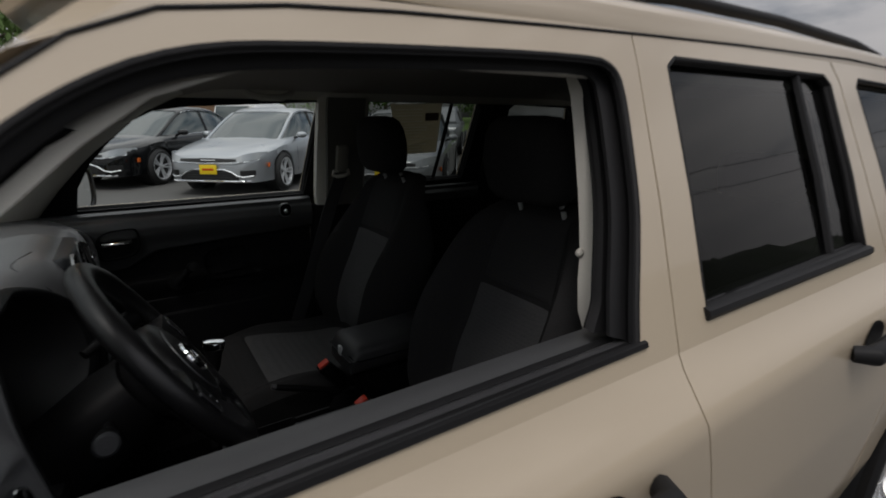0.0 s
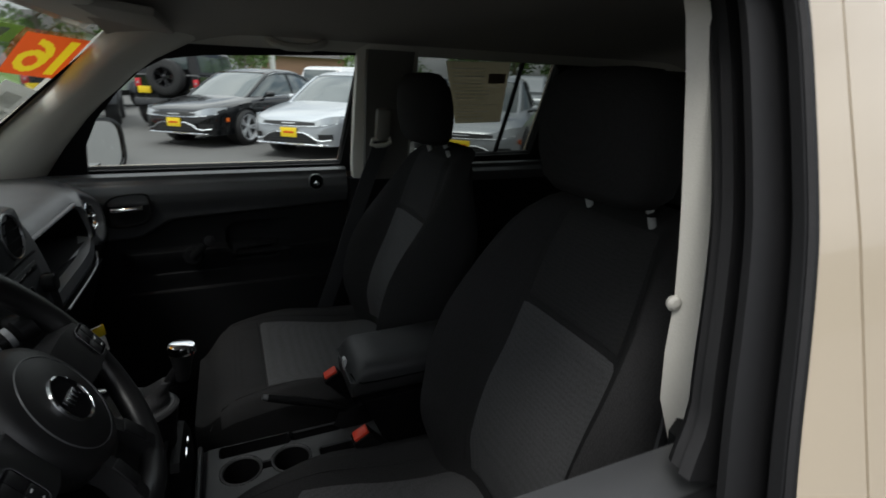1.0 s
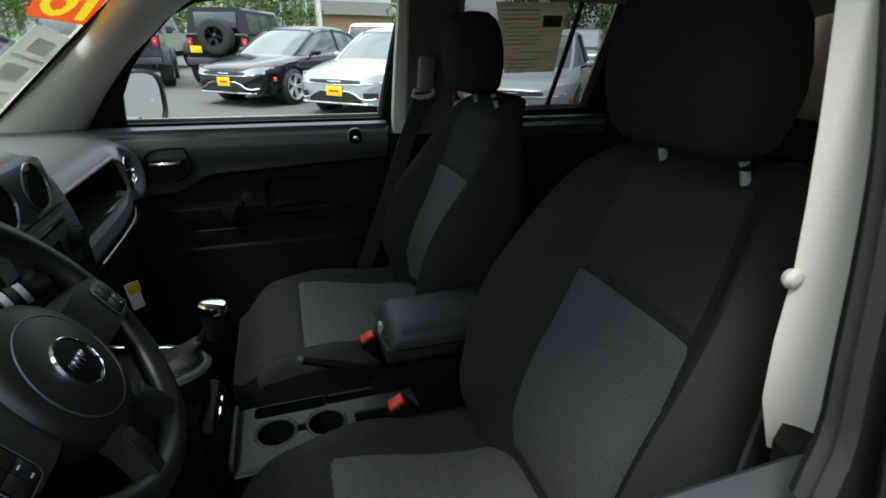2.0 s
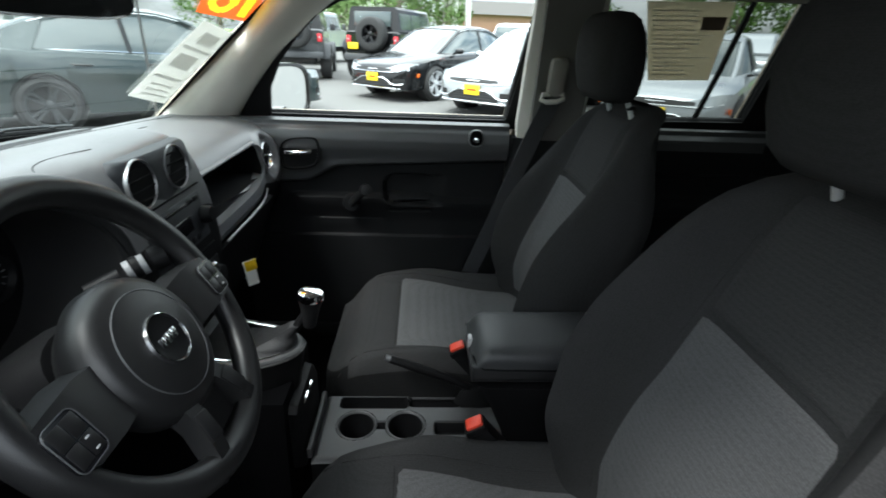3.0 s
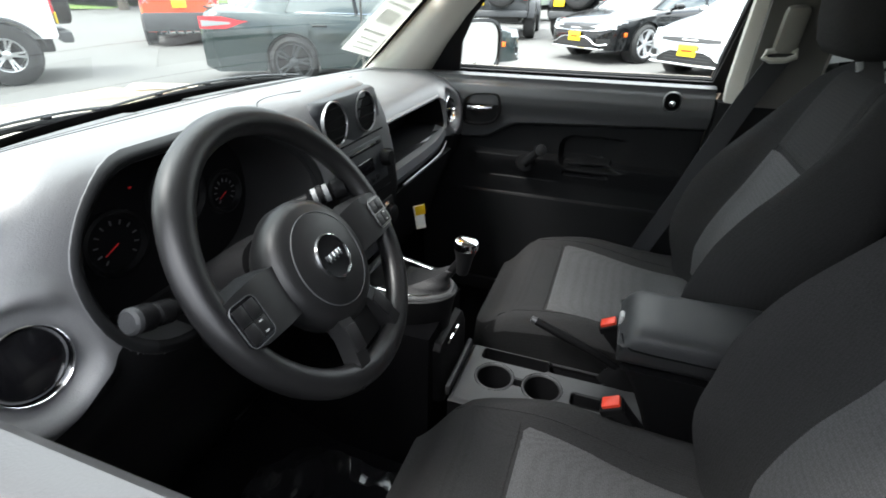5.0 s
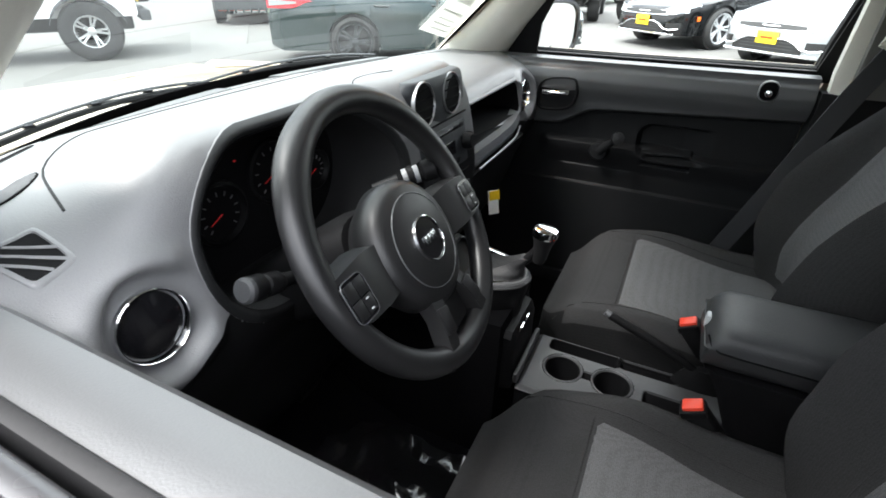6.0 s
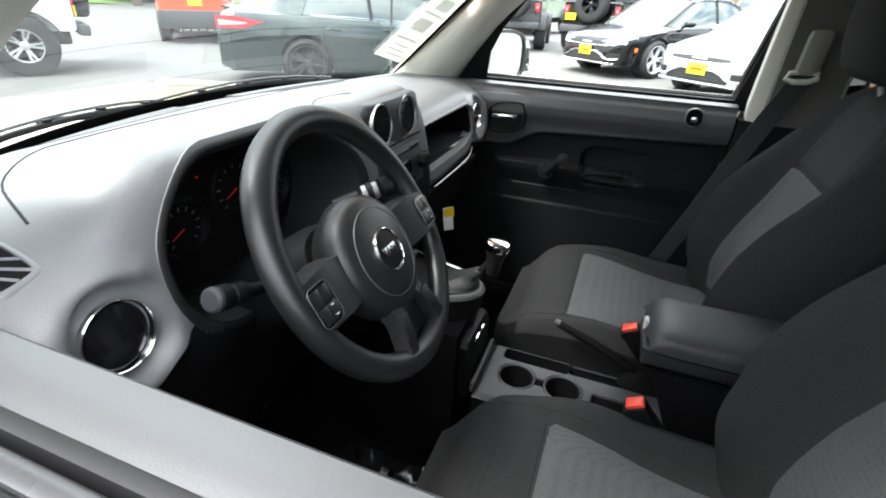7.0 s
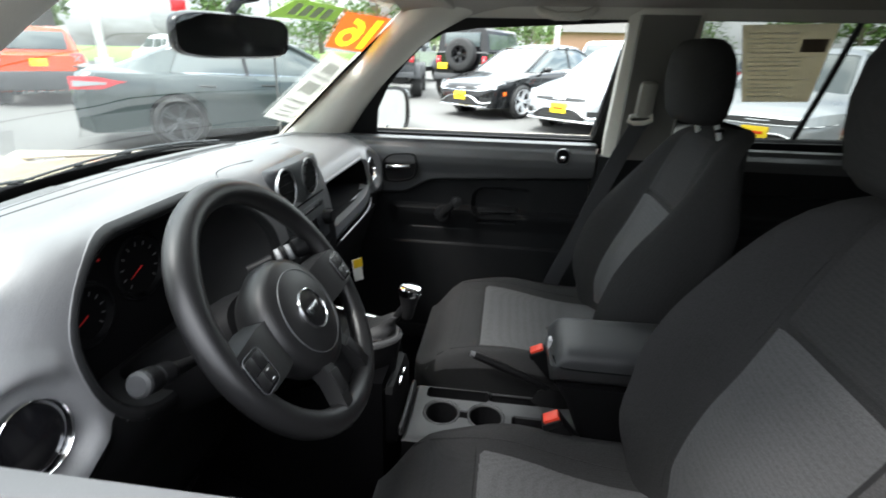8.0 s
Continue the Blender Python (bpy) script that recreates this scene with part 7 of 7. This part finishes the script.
sedan("black four-door saloon with chrome lips and a yellow dealer plate", BLACK_PAINT, 0.27, 11.6, -130)
sedan("silver four-door saloon with chrome lips and a yellow dealer plate", SILVER_PAINT, 2.15, 9.72, -130)
sedan("silver four-door saloon with its bonnet behind the window label", SILVER_PAINT, 4.36, 7.75, -128)
sedan("dark grey four-door saloon in the second row", GREY_PAINT, 6.1, 14.9, 50)
sedan("dark slate four-door saloon seen from its rear quarter", TEAL_PAINT, -4.36, 6.93, 37)


# ---- boxy off-roaders ----
def offroader(label, color, x, y, heading, top=None):
    """A lifted off-roader with a hard top, flared wings and a spare wheel on its tail."""
    car = thing("off_roader", label, "car", "parked off-roaders", at=(x, y, gz(y)), turn=heading + 180)
    top = top or GLOSS_BLACK
    tub = B()
    add_loft(tub, [[(px, -w, z0), (px, -w, z1 - 0.04), (px, -w + 0.05, z1), (px, w - 0.05, z1), (px, w, z1 - 0.04), (px, w, z0)] for px, w, z0, z1 in ((-1.95, 0.60, 0.75, 1.17), (-1.9, 0.66, 0.72, 1.20), (-0.75, 0.74, 0.66, 1.26), (-0.70, 0.78, 0.62, 1.27), (1.95, 0.79, 0.62, 1.27), (1.98, 0.77, 0.66, 1.24))])
    part("body", tub, color, car, "", 30)
    bm = B()
    add_loft(bm, [[(px, -w0, 1.27), (px + k, -w1, 1.80), (px + k, -w1 + 0.06, 1.86), (px + k, w1 - 0.06, 1.86), (px + k, w1, 1.80), (px, w0, 1.27)] for px, k, w0, w1 in ((-0.62, 0.18, 0.76, 0.68), (-0.4, 0.05, 0.77, 0.69), (1.9, -0.04, 0.77, 0.69), (1.95, -0.06, 0.75, 0.67))])
    cab = part("hard_top", bm, top, car, "", 30)
    for sg in (-1, 1):
        for x0, x1 in ((-0.35, 0.25), (0.33, 0.98), (1.06, 1.80)):
            bm = B()
            add_grid(bm, 2, 2, lambda u, v: (x0 + (x1 - x0) * u, sg * (0.775 - 0.085 * (0.12 + 0.72 * v) + 0.008), 1.27 + 0.53 * (0.12 + 0.72 * v)))
            part("side_window", thicken(bm, 0.006), CAR_GLASS, cab)
        for wx, nm in ((-1.25, "front"), (1.28, "rear")):
            fl = B()
            rows = []
            for a in np.linspace(radians(15), radians(165), 12):
                cx, cz = wx - 0.52 * math.cos(a), 0.44 + 0.50 * math.sin(a)
                rows.append([(cx, sg * 0.74, cz), (cx, sg * 0.94, cz - 0.01), (cx, sg * 0.945, cz - 0.05), (cx, sg * 0.74, cz - 0.05)])
            part("wing_flare", add_loft(fl, rows), CHARCOAL if color is not WHITE_PAINT else CHARCOAL, car)
            wh = thing("wheel", "", "")
            wh.parent = car
            wh.matrix_basis = Matrix.Identity(4)
            wheel_parts(wh, pose(wx, sg * 0.80, 0.43, 0, 0, 0 if sg < 0 else 180), 0.43, 0.28, 0.23, 5, GLOSS_BLACK if color is not WHITE_PAINT else ALLOY)
        tl = part("tail_light", add_box(B(), (1.985, sg * 0.69, 1.06), (0.06, 0.12, 0.2), 0.015), TAIL, car, "square red tail light")
        part("tail_guard", add_box(B(), (2.018, sg * 0.69, 1.06), (0.012, 0.04, 0.06), 0.003), LAMP, tl)
        part("headlight", add_lathe(B(), [(0.10, 0), (0.095, 0.03), (0.001, 0.04)], pose(-1.93, sg * 0.47, 1.0, 0, -90, 0), 18), LAMP, car)
        part("door_mirror", add_box(B(), (-0.5, sg * 0.93, 1.36), (0.08, 0.16, 0.2), 0.03), CHARCOAL, car)
    part("tail_window", add_box(B(), (1.94, 0, 1.57), (0.02, 1.05, 0.36), 0.008, pose(0, 0, 0, 0, -6, 0)), CAR_GLASS, cab)
    part("windscreen", add_box(B(), (-0.56, 0, 1.55), (0.02, 1.2, 0.44), 0.008, pose(0, 0, 0, 0, 18, 0)), CAR_GLASS, cab)
    bm = B()
    add_box(bm, (2.08, 0, 0.63), (0.16, 1.55, 0.16), 0.03)
    part("rear_bumper", bm, CHARCOAL, car)
    part("front_bumper", add_box(B(), (-2.08, 0, 0.65), (0.18, 1.6, 0.18), 0.03), CHARCOAL, car)
    sp = thing("spare_wheel", "", "")
    sp.parent = car
    sp.matrix_basis = Matrix.Identity(4)
    wheel_parts(sp, pose(2.13, 0.06, 1.20, 0, 0, 90), 0.42, 0.27, 0.23, 5, GLOSS_BLACK)
    part("plate", add_box(B(), (2.025, -0.55, 0.90), (0.02, 0.30, 0.16), 0.004), YELLOW_PLATE, car, "yellow dealer plate")
    part("under_body", add_box(B(), (0, 0, 0.52), (3.8, 1.1, 0.22), 0.04), GRILLE, car)
    return car


offroader("black off-roader with a spare wheel on its tail", BLACK_PAINT, -0.97, 15.1, 70)
offroader("dark grey lifted off-roader showing its spare wheel", GREY_PAINT, -3.98, 15.2, 97)
offroader("pale grey off-roader parked farther back", SILVER_PAINT, -4.6, 20.9, 75, SILVER_PAINT)
offroader("white off-roader with black wing flares seen from its tail end", WHITE_PAINT, -10.2, 3.44, -120, WHITE_PAINT)


# ---- compact SUVs seen from behind ----
def compact_suv(label, color, x, y, heading):
    car = thing("compact_suv", label, "car", "parked cars", at=(x, y, gz(y)), turn=heading + 180)
    rings = []
    for px, w, zb, zs in ((-2.08, 0.62, 0.32, 0.78), (-2.0, 0.76, 0.28, 0.92), (-1.6, 0.86, 0.26, 1.0), (-0.9, 0.90, 0.26, 1.06), (0.5, 0.90, 0.26, 1.08), (1.6, 0.88, 0.28, 1.10), (1.98, 0.84, 0.30, 1.10), (2.08, 0.78, 0.36, 1.04)):
        rings.append([(px, -w * 0.93, zb), (px, -w, zb + 0.16), (px, -w, zs - 0.14), (px, -w * 0.95, zs), (px, w * 0.95, zs), (px, w, zs - 0.14), (px, w, zb + 0.16), (px, w * 0.93, zb)])
    part("body", add_loft(B(), rings), color, car, "", 30)
    rings = []
    for px, zt, w in ((-1.0, 1.12, 0.70), (-0.5, 1.50, 0.66), (-0.2, 1.62, 0.645), (0.6, 1.67, 0.64), (1.5, 1.64, 0.63), (1.78, 1.60, 0.62), (1.98, 1.12, 0.70)):
        rings.append([(px, -0.80, 1.06), (px, -w, zt - 0.06), (px, -w * 0.9, zt), (px, w * 0.9, zt), (px, w, zt - 0.06), (px, 0.80, 1.06)])
    part("cabin", add_loft(B(), rings), color, car, "", 30)
    part("tail_window", add_box(B(), (1.905, 0, 1.35), (0.03, 1.14, 0.40), 0.02, pose(0, 0, 0, 0, -22, 0)), CAR_GLASS, car)
    for sg in (-1, 1):
        for x0, x1 in ((-0.45, 0.28), (0.36, 1.05), (1.12, 1.5)):
            bm = B()
            add_grid(bm, 2, 2, lambda u, v: (x0 + (x1 - x0) * u + (0.22 * (1 - v) * -1 if x0 < -0.4 and u == 0 else 0), sg * (0.80 - 0.15 * (0.15 + 0.65 * v) + 0.012), 1.06 + 0.54 * (0.15 + 0.65 * v)))
            part("side_window", thicken(bm, 0.006), CAR_GLASS, car)
        tl = part("tail_light", add_box(B(), (2.03, sg * 0.70, 0.98), (0.08, 0.24, 0.22), 0.03), TAIL, car, "square red tail light with a pale cross")
        for r in (45, -45):
            part("lens_cross", add_box(B(), (2.075, sg * 0.70, 0.98), (0.012, 0.17, 0.03), 0.004, pose(0, 0, 0, r, 0, 0)), LAMP, tl)
        part("reflector", add_box(B(), (2.13, sg * 0.66, 0.55), (0.02, 0.12, 0.05), 0.006), TAIL, car)
        for wx in (-1.28, 1.28):
            wh = thing("wheel", "", "")
            wh.parent = car
            wh.matrix_basis = Matrix.Identity(4)
            wheel_parts(wh, pose(wx, sg * 0.80, 0.34, 0, 0, 0 if sg < 0 else 180), 0.34, 0.22, 0.22, 5, ALLOY)
            part("arch_trim", add_lathe(B(), [(0.35, 0.0), (0.43, 0.0), (0.43, 0.03), (0.35, 0.03)], pose(wx, sg * 0.885, 0.35, 90 if sg < 0 else -90, 0, 0), 28, caps=False), CHARCOAL, car)
    part("rear_bumper", add_box(B(), (2.06, 0, 0.52), (0.18, 1.66, 0.40), 0.05), CHARCOAL, car, "charcoal plastic bumper")
    for k in range(7):
        part("diffuser_fin", add_box(B(), (2.08, -0.54 + 0.18 * k, 0.31), (0.12, 0.05, 0.10), 0.01), GRILLE, car)
    part("plate", add_box(B(), (2.12, 0, 0.90), (0.02, 0.31, 0.16), 0.004), YELLOW_PLATE, car, "yellow dealer plate")
    part("tail_handle", add_box(B(), (2.075, 0, 1.03), (0.03, 0.4, 0.05), 0.01), color, car)
    return car


compact_suv("orange-red compact SUV with charcoal lower bumper", ORANGE_PAINT, -11.9, 10.6, 133)
compact_suv("white compact SUV beyond the saloons", WHITE_PAINT, -15.5, 20.6, 150)
compact_suv("white compact SUV behind the row of saloons", WHITE_PAINT, -9.2, 16.2, 40)
compact_suv("white compact SUV backed up to the black saloon", WHITE_PAINT, 3.5, 15.9, 50)
compact_suv("pale SUV parked at the end of the row", SILVER_PAINT, 9.5, 14.5, -128)

# radio mast on the far front wing
mast = B()
add_tube(mast, [(-1.12, 0.81, 1.0), (-1.115, 0.81, 1.4), (-1.10, 0.81, 1.85)], [0.005, 0.004, 0.003], 6)
part("radio_mast", mast, SILVER_TRIM, suv, "thin radio mast")

# ---- beyond the lot ----
GRASS = mat("cut_grass", (0.10, 0.17, 0.035), 0.95, vary=0.35, scale=0.8, bump=1.0, bump_scale=40, fine=0.3)
bm = B()
add_grid(bm, 50, 12, lambda u, v: (-70 + 120 * u, (27 + 6 * math.sin(u * 5) + (10 if u > 0.5 else 0)) + 40 * v, gz(30) + 0.03 + 0.9 * sstep(0, 0.3, v) + 0.15 * math.sin(u * 40) * sstep(0, 0.5, v)))
tagged(part("lawn", bm, GRASS), "green grass bank behind the car lot", "grass", kind="structure")
bm = B()
add_grid(bm, 30, 10, lambda u, v: (-30 - 30 * v, -30 + 75 * u, 0.25 + 1.0 * sstep(0, 0.35, v) + 0.1 * math.sin(u * 31)))
tagged(part("lawn", bm, GRASS), "green grass bank along the road", "grass", kind="structure")

LEAF = mat("summer_leaf", (0.075, 0.13, 0.03), 0.7, vary=0.45, scale=1.2, fine=0.2)
BARK = mat("grey_bark", (0.12, 0.10, 0.08), 0.9, vary=0.3, scale=6, bump=0.8, bump_scale=30)


def tree(x, y, h, spread, seed, n=420, name="tree", label="leafy green deciduous tree behind the lot", low=0.28):
    rng = random.Random(seed)
    t = thing(name, label, name, name + "s behind the lot", at=(x, y, gz(y) + 0.2))
    bm = B()
    add_tube(bm, [(0, 0, -0.5), (0.05, 0.02, h * 0.2), (0.0, 0.1, h * 0.5), (0.1, 0.0, h * 0.85)], [h * 0.035, h * 0.028, h * 0.018, h * 0.004], 8)
    for k in range(9):
        a = k * 2.4 + rng.random()
        z0 = h * (0.25 + 0.06 * k)
        l = spread * (0.9 - 0.06 * k)
        add_tube(bm, [(0.03, 0.05, z0), (l * 0.5 * math.cos(a), l * 0.5 * math.sin(a), z0 + h * 0.08), (l * math.cos(a), l * math.sin(a), z0 + h * 0.15)], [h * 0.012, h * 0.008, h * 0.002], 5)
    part("trunk", bm, BARK, t)
    bm = B()
    hubs = []
    for k in range(16):
        a, z = rng.random() * 6.28, rng.uniform(low, 1.0)
        r = spread * math.sqrt(max(0.05, 1 - ((z - 0.55) / 0.5) ** 2)) * rng.uniform(0.3, 0.85)
        hubs.append((r * math.cos(a), r * math.sin(a), h * z, spread * rng.uniform(0.25, 0.42)))
    for k in range(n * 4):
        hx, hy, hz, hr = rng.choice(hubs)
        d = Vector((rng.gauss(0, 1), rng.gauss(0, 1), rng.gauss(0, 0.8))).normalized() * hr * rng.uniform(0.55, 1.05)
        c = Vector((hx, hy, hz)) + d
        s = rng.uniform(0.12, 0.26) * h / 7
        q = Euler((rng.random() * 3, rng.random() * 3, rng.random() * 6)).to_matrix()
        vs = [bm.verts.new(c + q @ Vector(p) * s) for p in ((-1, 0, 0), (-0.2, 0.55, 0.1), (1, 0, 0), (0.1, -0.6, 0.08))]
        bm.faces.new(vs)
    me = bpy.data.meshes.new("crown")
    bm.to_mesh(me)
    bm.free()
    me.materials.append(LEAF)
    c = new("crown", me)
    c.parent = t
    return t


for k, (x, y, h, s) in enumerate(((-2.0, 36, 7.5, 3.2), (-6.5, 38, 8.5, 3.8), (0.8, 41, 6.5, 2.8), (12.5, 46, 8, 3.4), (20, 40, 6.5, 3.0), (25, 41, 7, 3.2), (29, 38, 6, 2.8), (-28, 22, 8, 3.6), (-33, 30, 10, 4.5), (-24, 39, 7, 3.4), (-12, 44, 8, 3.8), (-18, 46, 9, 4.0))):
    tree(x, y, h, s, 10 + k)
for k, (x, y, h, s) in enumerate(((-5.5, 34.5, 2.8, 2.4), (-2.2, 35, 3.4, 2.6), (1.0, 36, 3.0, 2.4), (9.5, 38, 2.6, 2.4), (13, 38, 3.2, 2.6), (-15, 36, 2.8, 2.5))):
    tree(x, y, h, s, 60 + k, 300, "shrub", "dense green shrub at the back of the lot", 0.1)

WALL_BROWN = mat("brown_board_wall", (0.22, 0.12, 0.085), 0.8, vary=0.15, scale=1.5, bump=0.5, bump_scale=20)
WALL_WHITE = mat("white_board_wall", (0.66, 0.65, 0.62), 0.7, vary=0.06, scale=1.5)
ROOF_DARK = mat("dark_shingle_roof", (0.07, 0.065, 0.06), 0.9, vary=0.25, scale=5, bump=0.6, bump_scale=15)


def house(label, x, y, turn, w, d, hgt, wallmat):
    h = thing("house", label, "house", "houses beyond the lot", at=(x, y, gz(y) + 0.4), turn=turn)
    part("wall", add_box(B(), (0, 0, hgt / 2), (w, d, hgt), 0.03), wallmat, h)
    part("roof", add_prism(B(), [(-d / 2 - 0.5, 0), (d / 2 + 0.5, 0), (0, hgt * 0.55)], pose(-w / 2 - 0.4, 0, hgt, 90, 0, 90), w + 0.8), ROOF_DARK, h)
    for k in range(0 if wallmat is WALL_BROWN else 3):
        wx = -w / 2 + w * (k + 0.5) / 3
        win = part("window", add_box(B(), (wx, -d / 2 - 0.02, hgt * 0.55), (1.3, 0.08, 1.3), 0.02), wallmat, h)
        part("pane", add_box(B(), (wx, -d / 2 - 0.05, hgt * 0.55), (1.12, 0.06, 1.12), 0.01), CAR_GLASS, win)
    part("door", add_box(B(), (w / 2 - 0.9, -d / 2 - 0.02, 1.05), (0.95, 0.08, 2.1), 0.02), ROOF_DARK, h)
    return h


house("brown board building with a dark shingle roof behind the lot", 9.5, 76, 0, 13, 7, 3.4, WALL_BROWN)
house("dark board house beyond the grass bank", -34, 27, 55, 9, 7, 3.2, ROOF_DARK)
house("white board house beyond the road", -10, 56, -10, 12, 8, 3.6, WALL_WHITE)
POLE = mat("white_painted_pole", (0.62, 0.62, 0.6), 0.5, vary=0.08)
for x, y in ((2.1, 40), (3.1, 40), (-25, 27.8)):
    p = thing("lamp_post", "white painted lamp post behind the lot", "lamp post", "lamp posts", at=(x, y, gz(y)))
    part("post", add_tube(B(), [(0, 0, 0), (0, 0, 4), (0, 0, 8)], [0.24, 0.2, 0.16], 12), POLE, p)
    part("lamp_head", add_box(B(), (0.4, 0, 7.9), (0.9, 0.3, 0.14), 0.04), POLE, p)
    part("post_foot", add_box(B(), (0, 0, 0.2), (0.7, 0.7, 0.4), 0.03), POLE, p)
# pale board fence at the back
OLD_WOOD = mat("weathered_wood", (0.24, 0.2, 0.16), 0.85, vary=0.25, scale=3, bump=0.4, bump_scale=40)
fence = thing("fence", "weathered wooden rail fence behind the lot", "fence", at=(0, 43, gz(43)))
for k in range(26):
    part("fence_post", add_box(B(), (-8 + 1.1 * k, 0, 0.7), (0.14, 0.1, 1.4), 0.02), OLD_WOOD, fence)
for z in (0.5, 1.15):
    part("fence_rail", add_box(B(), (6, 0.06, z), (28, 0.05, 0.12), 0.01), OLD_WOOD, fence)
sign = thing("sign", "red road sign on a post", "sign", at=(-25, 36, 0.4))
part("sign_post", add_tube(B(), [(0, 0, 0), (0, 0, 3.6)], 0.05, 8), POLE, sign)
part("sign_board", add_box(B(), (0, 0, 3.9), (0.06, 1.1, 0.8), 0.02, pose(0, 0, 0, 0, 0, -35)), TAIL, sign)
# low wooded ridge on the driver's side, and the wires before it
rng = random.Random(5)
bm = B()
add_grid(bm, 90, 6, lambda u, v: (-110 + 220 * u, -30 - 25 * v, (5.5 + 4.5 * sstep(0.35, 0.8, u) + 1.6 * noise.noise(Vector((u * 18, 0, 3))) + 1.2 * noise.noise(Vector((u * 70, 1, 3)))) * sstep(0, 0.6, v)))
tagged(part("wooded_ridge", bm, mat("dark_woods", (0.022, 0.03, 0.016), 0.9, vary=0.4, scale=0.4, bump=0.8, bump_scale=3)), "dark wooded ridge across the road", "hill", kind="structure")
for y, z in ((-16, 9.2), (-16.5, 8.2)):
    w = B()
    add_tube(w, [(-30 + 80 * t, y + 6 * t, z - 1.2 * math.sin(math.pi * t)) for t in np.linspace(0, 1, 16)], 0.02, 5)
    tagged(part("overhead_wire", w, GLOSS_BLACK), "black overhead wire across the road", "wire")
for x, y in ((-30, -16.2), (50, -10.2)):
    p = thing("utility_pole", "brown wooden utility pole carrying wires", "utility pole", "utility poles", at=(x, y, gz(y)))
    part("pole", add_tube(B(), [(0, 0, 0), (0, 0, 10)], [0.16, 0.11], 10), BARK, p)
    part("cross_arm", add_box(B(), (0, 0, 9.2), (0.12, 1.8, 0.12), 0.02), BARK, p)
